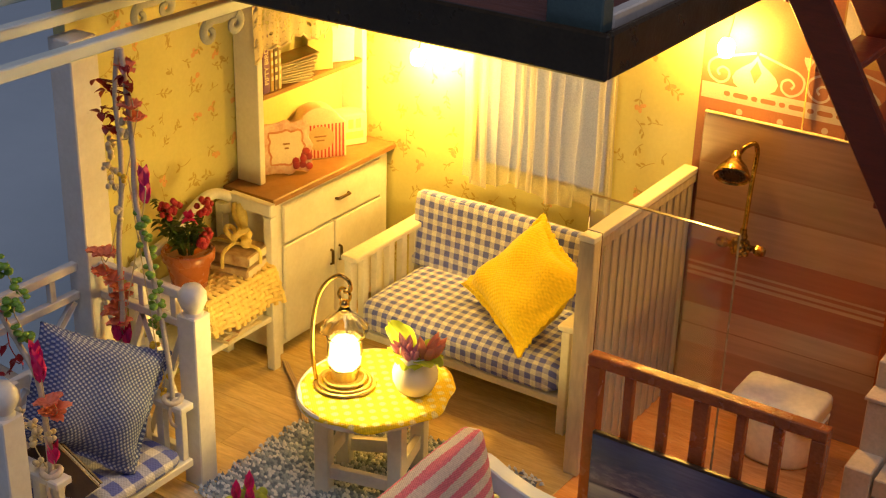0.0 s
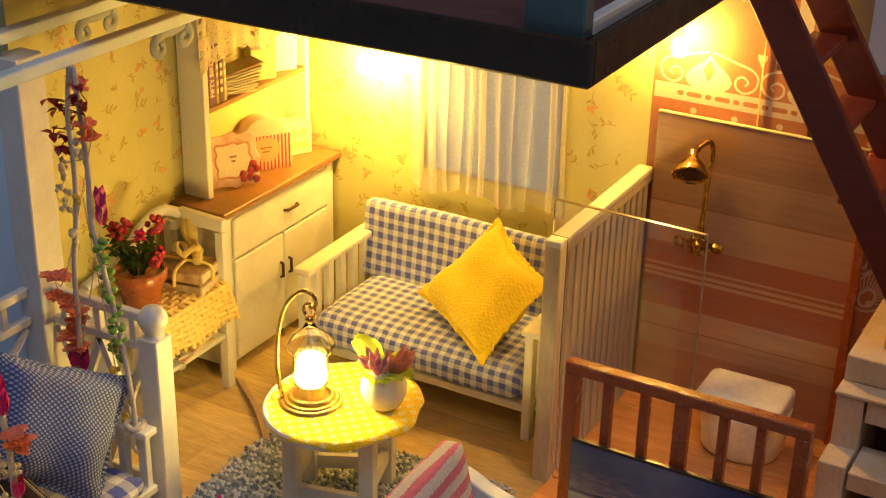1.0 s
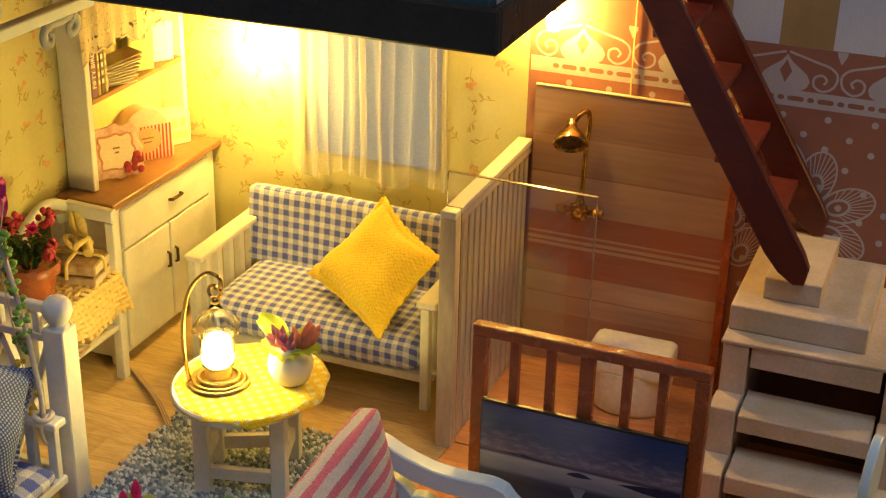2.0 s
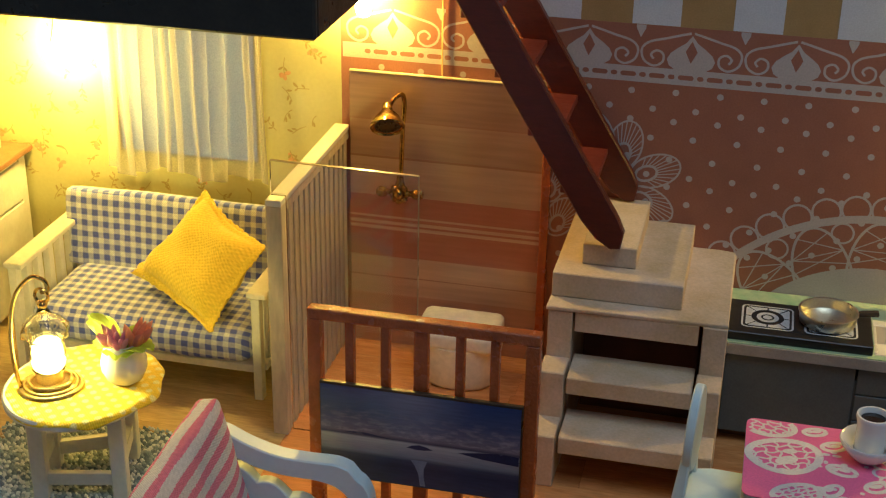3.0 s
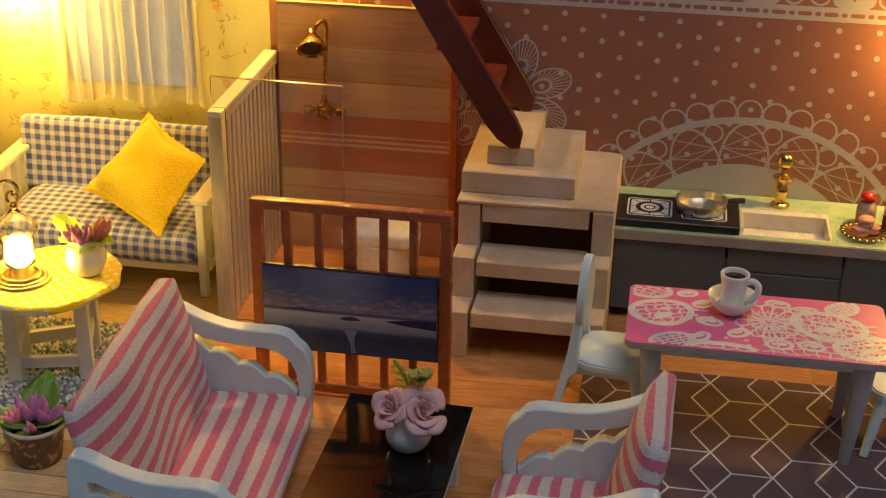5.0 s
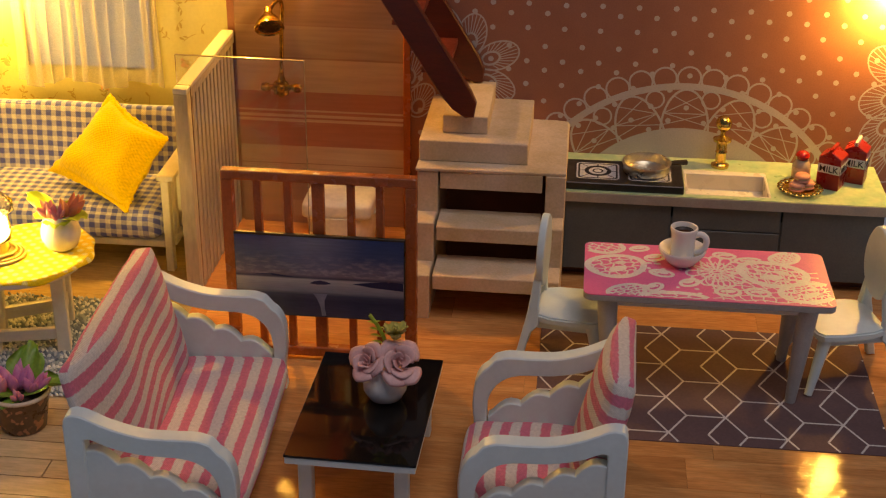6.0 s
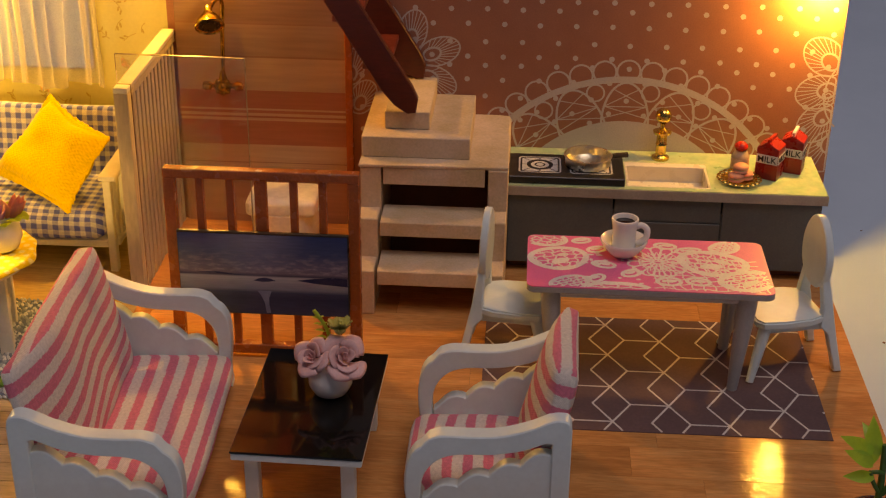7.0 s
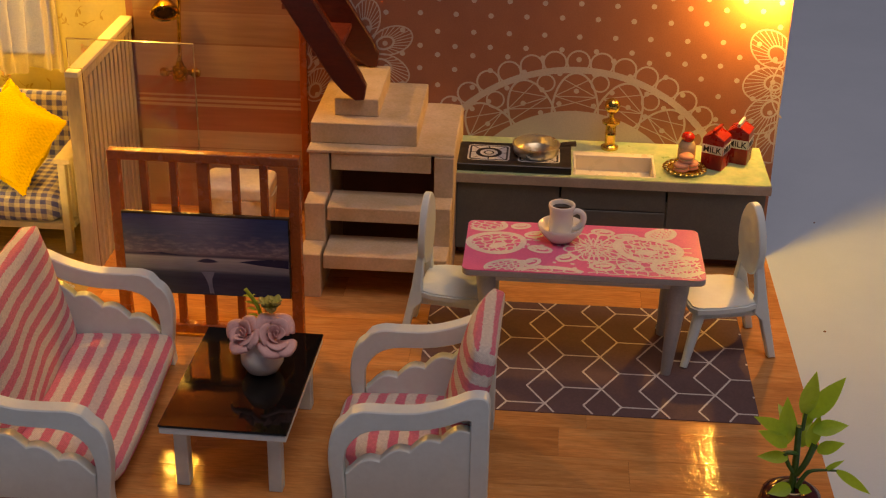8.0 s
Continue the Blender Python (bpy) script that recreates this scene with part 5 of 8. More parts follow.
    part("print_bars", bm, STRAW, c)


RIBBON = surf("yellow_ribbon", (0.82, 0.66, 0.20), (0.74, 0.56, 0.14), 2.0, 0.6, bump=0.3)


def build_plant_bench():
    """White shelf stool with pot, books and woven cloth."""
    b = thing("plant_stand", "white open plant stand with arched back and two shelves", "shelf")
    x0, x1, y0, y1 = -11.1, -9.15, -9.4, -5.72
    for x in (x0 + 0.12, x1 - 0.12):
        for y in (y0 + 0.14, y1 - 0.14):
            bm = bm_new()
            box(bm, x - 0.13, x + 0.13, y - 0.14, y + 0.14, 0, 4.6 if y > -7 else (3.9 if x < -10 else 3.1), 0.02)
            part("leg", bm, WHITE, b)
    for z in (1.55, 3.0):
        bm = bm_new()
        box(bm, x0, x1 - 0.02, y0, y1 - 0.3, z, z + 0.14, 0.02)
        part("shelf", bm, WHITE, b)
    bm = bm_new()
    prism(bm, [(x0 + 0.05, 4.5), (x0 + 0.5, 4.72), (x0 + 0.5, 5.0), (x1, 4.96), (x1, 4.62), (x0 + 1.0, 4.62), (x0 + 0.3, 4.3)], y1 - 0.28, y1 - 0.04, "xz", 0.03)
    part("back_rail", bm, WHITE, b)
    bm = bm_new()
    tube(bm, smooth_line([(x0 + 0.5, y1 - 0.2, 4.85), (x0 + 0.25, y1 - 0.6, 5.0), (x0 + 0.2, y1 - 1.2, 4.85), (x0 + 0.15, y1 - 2.0, 4.3), (x0 + 0.12, y1 - 2.8, 4.05), (x0 + 0.12, y0 + 0.2, 3.9)], 5), 0.15, 8)
    part("side_rail", bm, WHITE, b, smooth=80)
    # woven cloth hanging over the edge of the upper shelf
    w = thing("woven_cloth", "coarse open-weave straw cloth draped over the shelf", "cloth")
    bm = bm_new()

    def drape(s, y):
        # over the shelf, then down the front
        wob = 0.06 * math.sin(y * 3.1) + 0.04 * math.sin(y * 7)
        if s < 1.0:
            return Vector((x1 - 1.05 + s, y, 3.2 + 0.03 * math.sin(y * 5)))
        t = s - 1.0
        return Vector((x1 + 0.08 + 0.20 * t + wob * t, y + 0.05 * t, 3.2 - t * 0.80))
    ys = [-8.6 + i * 0.235 for i in range(12)]
    for i, y in enumerate(ys):
        bm = bm_new()
        tube(bm, [drape(s * 0.1, y) + Vector((0.022, 0, 0.022)) * math.sin(s * math.pi + i * math.pi) for s in range(0, 23)], 0.075, 6)
        part("strand", bm, STRAW, w, smooth=60)
    for k in range(13):
        s = 0.05 + k * 0.165
        bm = bm_new()
        tube(bm, [drape(s, -8.72 + j * 0.145) + Vector((0.03, 0, 0.03)) * math.sin(j * math.pi * 0.617 + k * math.pi) for j in range(20)], 0.07, 6)
        part("strand", bm, STRAW, w, smooth=60)
    # tied books
    t = thing("tied_books", "pair of old books tied up with yellow ribbon", "books", -9.95, -6.55, 3.14, 12)
    for k, (z, hw) in enumerate(((0.03, 0.62), (0.37, 0.56))):
        bm = bm_new()
        box(bm, -0.72, 0.72, -hw, hw, z, z + 0.3, 0.03)
        part("book", bm, surf("worn_cover", (0.30, 0.17, 0.08), (0.55, 0.42, 0.22), 3, 0.6, spots=0.4), t)
        bm = bm_new()
        box(bm, 0.70, 0.735, -hw + 0.05, hw - 0.05, z + 0.04, z + 0.26, 0)
        part("page_block", bm, PAPER, t)
    bm = bm_new()
    tube(bm, smooth_line([(-0.75, 0, 0.3), (-0.7, 0, 0.72), (0, 0.03, 0.74), (0.7, 0, 0.72), (0.77, 0, 0.3)], 4), 0.05, 6)
    tube(bm, smooth_line([(0, -0.66, 0.3), (0.02, -0.62, 0.72), (0, 0, 0.76), (0, 0.62, 0.72)], 4), 0.05, 6)
    for a in (0.5, 2.6):
        pts = [(0.34 * math.cos(a) * (1 - math.cos(q)) / 2 + 0.1 * math.sin(q) * math.sin(a), 0.34 * math.sin(a) * (1 - math.cos(q)) / 2 + 0.12 * math.sin(q), 0.86 + 0.25 * math.sin(q / 2)) for q in [k * math.pi / 6 for k in range(13)]]
        tube(bm, pts, 0.07, 6)
    part("bow", bm, RIBBON, t, "yellow ribbon bow", smooth=60)
    # cream ribbon hanging from the back rail
    rb = thing("ribbon", "loose yellow ribbon hung over the back rail", "ribbon")
    bm = bm_new()
    for off in (0, 0.14):
        pts = smooth_line([(-10.4 + off, -5.98, 4.75), (-10.1 + off, -6.12, 4.2), (-9.85 + off, -6.3, 3.98), (-9.6, -6.4 - off, 3.9)], 6)
        tube(bm, pts, [0.09 + 0.07 * math.sin(i * 0.5) ** 2 for i in range(len(pts))], 6)
    part("strand", bm, RIBBON, rb, smooth=60)
    # magazines on the lower shelf
    for k, (z, rz) in enumerate(((1.69, 8), (1.76, -5), (1.83, 14))):
        m = thing("magazine", "thin magazine lying on the lower shelf", "magazine", -9.75, -7.3 + 0.12 * k, z, rz, group="magazines")
        bm = bm_new()
        box(bm, -0.5, 0.62, -0.7, 0.7, 0.0, 0.065, 0.012)
        part("page_block", bm, PAPER, m)
        bm = bm_new()
        box(bm, -0.45, 0.58, -0.64, 0.64, 0.066, 0.076, 0)
        part("cover", bm, surf("mag_cover", ((0.5, 0.12, 0.08), (0.45, 0.32, 0.16), (0.42, 0.14, 0.10))[k], (0.6, 0.5, 0.3), 3, 0.35), m)
    # geranium
    g = thing("geranium", "red flowering geranium in a terracotta pot", "potted plant", -10.12, -8.12, 3.14)
    g.scale = (1.0, 1.0, 1.02)
    bm = bm_new()
    lathe(bm, [(0, 0.0), (0.42, 0.0), (0.45, 0.04), (0.60, 0.82), (0.68, 0.84), (0.70, 1.06), (0.66, 1.1), (0.60, 1.08), (0.58, 0.98), (0, 0.95)], seg=28)
    part("pot", bm, TERRACOTTA, g, "orange terracotta pot", smooth=50)
    bm = bm_new()
    rnd = random.Random(31)
    for i in range(15):
        a, q = rnd.uniform(0, 6.28), rnd.uniform(0.1, 0.55)
        top = Vector((q * math.cos(a) * 1.4, q * math.sin(a) * 1.4, 1.55 + rnd.uniform(0, 0.75)))
        tube(bm, smooth_line([(q * 0.4 * math.cos(a), q * 0.4 * math.sin(a), 0.95), top * 0.7 + Vector((0, 0, 0.35)), top], 3), 0.028, 5)
        for k in range(13):
            b2 = rnd.uniform(0, 6.28)
            p = top * rnd.uniform(0.6, 1.0) + Vector((0, 0, 0.95 * (1 - 0.8)))
            leaf(bm, p, (math.cos(b2), math.sin(b2), rnd.uniform(-0.3, 0.7)), rnd.uniform(0.16, 0.3), rnd.uniform(0.12, 0.2), 0.3, n=3)
    part("foliage", bm, GREEN_DARK, g, smooth=60)
    for i, (dx, dy, dz, r, kind) in enumerate(((-0.15, -0.35, 2.3, 0.3, 1), (0.30, 0.35, 2.2, 0.24, 1), (0.4, 0.25, 1.5, 0.16, 0), (0.55, 0.0, 1.4, 0.12, 0), (0.3, -0.2, 2.05, 0.2, 2))):
        bm = bm_new()
        for k in range(18):
            d = Vector((rnd.gauss(0, 1), rnd.gauss(0, 1), rnd.gauss(0, 1) * 0.8)).normalized() * r * rnd.uniform(0.5, 1)
            if kind == 2:
                leaf(bm, (dx, dy, dz), d + Vector((0, 0, 0.1)), 0.26, 0.2, 0.3, n=3)
            else:
                ball(bm, dx + d.x, dy + d.y, dz + d.z, 0.085, 6)
        part("blossom", bm, MAGENTA if kind == 2 else surf("red_berry", (0.42, 0.02, 0.03), (0.32, 0.012, 0.03), 4, 0.4), g, "red cluster", smooth=60)


def build_round_table():
    cx, cy = -3.5, -8.82
    t = thing("side_table", "small white round table on four braced legs", "table", cx, cy, 0)
    bm = bm_new()
    lathe(bm, [(0, 2.55), (1.84, 2.55), (1.9, 2.6), (1.9, 2.72), (1.86, 2.76), (0, 2.76)], seg=48)
    for v in bm.verts:
        v.co.x = v.co.x * 0.915 - 0.2
    part("tabletop", bm, WHITE, t)
    legs = ((-0.98, -0.88), (0.82, -0.42), (0.32, 1.24), (-1.32, 0.38))
    for k, (x, y) in enumerate(legs):
        bm = bm_new()
        m = Matrix.Translation((x, y, 0)) @ Euler((0, 0, radians(14))).to_matrix().to_4x4()
        box(bm, -0.18, 0.18, -0.18, 0.18, 0.0, 2.56, 0.02, m=m)
        part("leg", bm, WHITE, t)
        nx, ny = legs[(k + 1) % 4]
        d = Vector((nx - x, ny - y, 0))
        for z in ((0.42, 0.74) if k % 2 == 0 else (0.72, 1.04)), (2.2, 2.54):
            bm = bm_new()
            m = frame_of((x, y, 0), d, (-d.y, d.x, 0))
            box(bm, 0.14, d.length - 0.14, -0.09, 0.09, z[0], z[1], 0.015, m=m)
            part("stretcher", bm, WHITE, t)
    # cloth
    bm = bm_new()
    seg, rings = 72, [0.0, 0.5, 1.0, 1.5, 1.76, 1.86, 1.93, 1.96]
    rows = []
    for q, r in enumerate(rings):
        row = []
        for i in range(seg):
            a = 2 * math.pi * i / seg
            lob = 1 + (0.018 * math.cos(7 * a + 0.6) + 0.012 * math.cos(12 * a)) * (r / 2.05)
            z = 2.775 + (0.01 if r < 1.9 else 0) - max(0, r - 1.88) * (1.0 + 0.5 * math.cos(7 * a + 0.6))
            row.append(bm.verts.new((r * lob * math.cos(a) * 0.915, r * lob * math.sin(a), z)) if r else None)
        rows.append(row)
    c = bm.verts.new((0, 0, 2.785))
    for i in range(seg):
        bm.faces.new((c, rows[1][i], rows[1][(i + 1) % seg]))
        for a, b in zip(rows[1:], rows[2:]):
            bm.faces.new((a[i], b[i], b[(i + 1) % seg], a[(i + 1) % seg]))
    cl = thing("tablecloth", "yellow round cloth with white polka dots", "tablecloth", cx - 0.1, cy + 0.03, 0)
    ob = part("cloth", bm, DOT_CLOTH, cl, uv=lambda co, no: (co.x, co.y), smooth=60)
    ob.modifiers.new("thickness", "SOLIDIFY").thickness = 0.02 * S
    # succulent in a round white vase
    v = thing("vase", "round white vase holding a pink and green succulent", "vase", -2.72, -8.5, 2.79)
    v.scale = (0.84, 0.84, 0.9)
    bm = bm_new()
    lathe(bm, [(0, 0), (0.34, 0), (0.5, 0.12), (0.63, 0.4), (0.64, 0.62), (0.54, 0.92), (0.42, 1.08), (0.40, 1.13), (0.35, 1.1), (0.3, 0.9), (0, 0.85)], seg=32)
    part("bowl", bm, CERAMIC, v, smooth=60)
    rosette(v, 1.06, [(GREEN_PALE, 172, 0.9, 1.15, 0.95), (GREEN_PALE, 205, 0.35, 0.7, 0.8), (GREEN_PALE, 280, 0.05, 0.6, 0.9), (GREEN_PALE, 345, 0.3, 0.95, 0.9), (GREEN_PALE, 60, 0.4, 0.8, 0.8)],
            [(PLUM, -0.22, -0.12, 220, 7, 0.6), (PEACH, 0.3, 0.05, 20, 7, 0.7), (PLUM, 0.05, -0.25, 280, 5, 0.45)], 17)
    build_lantern(-4.25, -9.18, 2.79)


def frill(bm, base, way, length, width, seed, mat=0):
    """A broad leaf with a rounded, frilled rim, cupped upwards."""
    rnd = random.Random(seed)
    way = Vector(way).normalized()
    side = way.cross(Vector((0, 0, 1))).normalized()
    nor = side.cross(way)
    ph = rnd.uniform(0, 6.28)
    rows = []
    for i in range(7):
        t = i / 6
        row = []
        for j in range(11):
            q = -1 + j / 5
            w = width / 2 * math.sin(math.pi * (0.12 + 0.62 * t)) * q
            l = length * (t * (1 - 0.28 * q * q * t))
            wave = 0.09 * length * t * t * math.sin(q * 7 + ph)
            row.append(bm.verts.new(Vector(base) + way * (l + 0.05 * length * t * math.sin(q * 11 + ph)) + side * w + nor * (0.16 * length * q * q * t + wave - 0.12 * length * t * t)))
        rows.append(row)
    for a, b in zip(rows, rows[1:]):
        for j in range(10):
            bm.faces.new((a[j], a[j + 1], b[j + 1], b[j])).material_index = mat


def bud(bm, p, way, length, thick):
    """A plump pointed petal."""
    p, way = Vector(p), Vector(way).normalized()
    tube(bm, [p + way * length * t for t in (0.0, 0.18, 0.42, 0.66, 0.86, 1.0)], [thick * t for t in (0.45, 0.85, 1.0, 0.8, 0.42, 0.06)], 8)


def rosette(parent, z, leaves, clusters, seed):
    """Frilled leaves (material, heading, rise, length, width) round clusters of plump petals (material, x, y, heading, count, size)."""
    rnd = random.Random(seed)
    for k, (mat, a, rise, ln, wd) in enumerate(leaves):
        a = radians(a)
        bm = bm_new()
        frill(bm, (0.1 * math.cos(a), 0.1 * math.sin(a), z - 0.04), (math.cos(a), math.sin(a), rise), ln, wd, seed + k)
        part("leaf", bm, mat, parent, "green leaf with a frilled rim", smooth=80)
    for mat, x, y, a, n, size in clusters:
        for k in range(n):
            turn = k * 6.28 / max(1, n - 1) + rnd.uniform(-0.25, 0.25)
            spread = 0.55 if k else 0.08
            d = Vector((0.35 * math.cos(radians(a)) + spread * math.cos(turn), 0.35 * math.sin(radians(a)) + spread * math.sin(turn), 0.9))
            bm = bm_new()
            bud(bm, (x + 0.10 * size * math.cos(turn), y + 0.10 * size * math.sin(turn), z), d, size * rnd.uniform(0.8, 1.1), size * 0.2)
            part("petal", bm, mat, parent, smooth=80)


def build_lantern(x, y, z):
    l = thing("lantern", "lit brass lantern with glass chimney hung on a wire hook", "lantern", x, y, z)
    l.scale = (0.95, 0.95, 0.87)
    bm = bm_new()
    for r, zz, q in ((0.72, 0.05, 0.05), (0.62, 0.11, 0.045), (0.5, 0.2, 0.045)):
        tube(bm, [(r * math.cos(a), r * math.sin(a), zz) for a in [k * 2 * math.pi / 40 for k in range(40)]], q, 6, True)
    part("base_coil", bm, PALE_GOLD, l, "coiled brass wire")
    bm = bm_new()
    lathe(bm, [(0, 0.02), (0.46, 0.02), (0.46, 0.16), (0.34, 0.22), (0.32, 0.5), (0.38, 0.54), (0.36, 0.6), (0, 0.6)], seg=24)
    part("burner", bm, PALE_GOLD, l)
    bm = bm_new()
    lathe(bm, [(0.0, 0.62), (0.28, 0.64), (0.36, 0.76), (0.38, 1.0), (0.36, 1.24), (0.26, 1.38), (0.0, 1.44)], seg=24)
    part("bulb", bm, FLAME, l, "glowing")
    bm = bm_new()
    n = 30
    prof = ((0.42, 0.6), (0.44, 1.0), (0.42, 1.36), (0.46, 1.48), (0.57, 1.60), (0.55, 1.76), (0.42, 1.98), (0.18, 2.18), (0.1, 2.35))
    rows = []
    for k, (r, h) in enumerate(prof):
        wob = 0.10 if k in (4, 5) else 0.0
        rows.append([bm.verts.new((r * (1 + wob * math.cos(8 * i * 2 * math.pi / n)) * math.cos(i * 2 * math.pi / n), r * (1 + wob * math.cos(8 * i * 2 * math.pi / n)) * math.sin(i * 2 * math.pi / n), h)) for i in range(n)])
    for a, b in zip(rows, rows[1:]):
        for i in range(n):
            bm.faces.new((a[i], a[(i + 1) % n], b[(i + 1) % n], b[i]))
    ob = part("chimney", bm, LAMP_GLASS, l, "fluted clear glass", smooth=80)
    ob.modifiers.new("thickness", "SOLIDIFY").thickness = 0.03 * S
    ob.visible_shadow = False
    bm = bm_new()
    ball(bm, 0, 0, 2.42, 0.13, 10)
    tube(bm, [(0.17 * math.cos(a), 0, 2.68 + 0.2 * math.sin(a)) for a in [k * 2 * math.pi / 16 for k in range(16)]], 0.045, 6, True)
    part("top_ring", bm, BRASS, l)
    bm = bm_new()
    hook = smooth_line([(-0.62, -0.34, 0.06), (-0.72, -0.36, 0.9), (-0.72, -0.3, 1.9), (-0.55, -0.2, 2.75), (-0.2, -0.05, 3.2), (0.1, 0.02, 3.12), (0.16, 0.02, 2.86), (0.0, 0.0, 2.78)], 7)
    tube(bm, hook, 0.055, 8)
    part("hook", bm, BRASS, l, "bent brass wire", smooth=80)


LEAD_TAN = surf("tan_lead", (0.42, 0.30, 0.17), (0.36, 0.25, 0.14), 3.0, 0.6, bump=0.2)


def build_woven_rug():
    """Knotted grey-blue rug: rows of thick stitches."""
    r = thing("woven_rug", "grey-blue hand-woven rug with ragged edges", "rug")
    rnd = random.Random(12)
    mats = [surf("yarn_slate", (0.10, 0.15, 0.21), (0.16, 0.21, 0.26), 2.0, 0.6, bump=0.5, grain=20), surf("yarn_pale", (0.68, 0.72, 0.72), (0.58, 0.63, 0.64), 2.0, 0.6, bump=0.5, grain=20),
            surf("yarn_grey", (0.33, 0.40, 0.44), (0.26, 0.33, 0.37), 2.0, 0.6, bump=0.5, grain=20)]
    bm = bm_new()
    x0, x1, y0, y1 = -6.85, -0.35, -11.6, -6.35
    box(bm, x0 + 0.1, x1 - 0.1, y0 + 0.1, y1 - 0.1, 0.002, 0.05, 0)
    part("backing", bm, mats[0], r)
    verts, faces, fm = [], [], []
    y, row = y0, 0
    while y < y1:
        x = x0 + rnd.uniform(-0.12, 0.12)
        end = x1 + rnd.uniform(-0.15, 0.15)
        while x < end:
            a = rnd.uniform(-0.25, 0.25) + (0.45 if (row % 2) else -0.45)
            cx, cy = x + rnd.uniform(-0.02, 0.02), y + rnd.uniform(-0.02, 0.02)
            if y > y1 - 0.2:
                cy += rnd.uniform(-0.08, 0.12)
            ln, w, h = 0.075, 0.04, rnd.uniform(0.09, 0.14)
            ca, sa = math.cos(a), math.sin(a)
            b = len(verts)
            for u, v, z in ((-1, 0, 0.03), (-0.4, -1, 0.05), (0.4, -1, 0.05), (1, 0, 0.03), (0.4, 1, 0.05), (-0.4, 1, 0.05), (-0.4, 0, h), (0.4, 0, h)):
                verts.append(((cx + u * ln * ca - v * w * sa) * S, (cy + u * ln * sa + v * w * ca) * S, z * S))
            pick = rnd.random()
            yarn = 1 if pick < (0.6 if row % 3 == 0 else 0.3) else (2 if pick < 0.72 else 0)
            for f in ((0, 1, 6), (1, 2, 7, 6), (2, 3, 7), (3, 4, 7), (4, 5, 6, 7), (5, 0, 6)):
                faces.append([b + k for k in f])
                fm.append(yarn)
            x += 0.125
        y += 0.09
        row += 1
    me = bpy.data.meshes.new("stitches")
    me.from_pydata(verts, [], faces)
    for m in mats:
        me.materials.append(m)
    me.polygons.foreach_set("material_index", fm)
    me.shade_smooth()
    ob = new("stitches", me)
    ob.parent = r
    tagged(ob, "thick slate and pale yarn stitches", kind="stuff")
    # lamp lead curling down to the floor
    bm = bm_new()
    for off in (0.0, 0.08, 0.16):
        tube(bm, smooth_line([(-9.25 + off, -5.5, 0.05), (-8.6 + off, -6.05, 0.12), (-7.98 + off, -6.54, 0.16), (-7.4 + off, -7.05, 0.12), (-6.8 + off, -7.66, 0.06)], 5), 0.042, 6)
    solid("lamp_lead", bm, LEAD_TAN, "flat tan lamp lead running over the floor", "cable", smooth=80)


def printed_pot():
    """Dark brown pot wall printed with peach petals."""
    m, nt, bsdf = nodes_of("printed_pot")
    vec = cm_coords(nt)
    warp = nd(nt, "ShaderNodeTexNoise", {"Vector": vec, "Scale": 3.0, "Detail": 2.0})
    at = nd(nt, "ShaderNodeVectorMath", {0: vec, 1: warp.outputs["Color"]}, operation="ADD").outputs[0]
    vor = nd(nt, "ShaderNodeTexVoronoi", {"Vector": at, "Scale": 2.6})
    f = nd(nt, "ShaderNodeMapRange", {"Value": vor.outputs["Distance"], 1: 0.40, 2: 0.32}).outputs[0]
    pick = nd(nt, "ShaderNodeSeparateColor", {0: vor.outputs["Color"]}).outputs[0]
    f = math_node(nt, "MULTIPLY", f, nd(nt, "ShaderNodeMapRange", {"Value": pick, 1: 0.45, 2: 0.55}).outputs[0])
    fine = nd(nt, "ShaderNodeTexNoise", {"Vector": vec, "Scale": 7.0, "Detail": 3.0})
    petal = mix(nt, fine.outputs["Fac"], (0.62, 0.33, 0.19), (0.42, 0.19, 0.11))
    back = mix(nt, fine.outputs["Fac"], (0.07, 0.035, 0.02), (0.20, 0.12, 0.06))
    finish(nt, bsdf, mix(nt, f, back, petal), 0.3, 0.0, 0.1, fine.outputs["Fac"], 0.05, vec)
    return m


def pot_succulent(x, y, label):
    p = thing("potted_succulent", label, "potted plant", x, y, 0)
    bm = bm_new()
    lathe(bm, [(0, 0), (0.52, 0), (0.56, 0.04), (0.72, 1.0), (0.64, 0.98), (0, 0.9)], seg=32)
    part("pot", bm, printed_pot(), p, "dark brown pot printed with peach petals", smooth=50)
    bm = bm_new()
    tube(bm, [(0.72 * math.cos(a), 0.72 * math.sin(a), 1.03) for a in [k * math.pi / 18 for k in range(36)]], 0.055, 8, True)
    part("rim", bm, ROPE, p, "pale rim", smooth=80)
    bm = bm_new()
    lathe(bm, [(0, 0.99), (0.66, 0.99)], seg=18)
    part("soil", bm, SOIL, p, "dark soil")
    rosette(p, 1.02, [(GREEN, 85, 1.3, 1.25, 1.0), (GREEN, 200, 0.45, 0.95, 1.0), (GREEN, 245, 0.1, 0.75, 0.9), (GREEN, 5, 0.5, 1.05, 1.0)],
            [(LILAC, -0.12, 0.05, 120, 5, 0.72), (PLUM, -0.42, -0.18, 200, 6, 0.5), (LILAC, 0.34, 0.0, 10, 6, 0.62), (PLUM, 0.12, -0.42, 280, 4, 0.36)], 9)
    return p


build_day_bed()
build_dresser()
build_plant_bench()
build_round_table()
build_woven_rug()
pot_succulent(-2.42, -13.0, "green and lilac succulent in a printed dark pot on the deck")


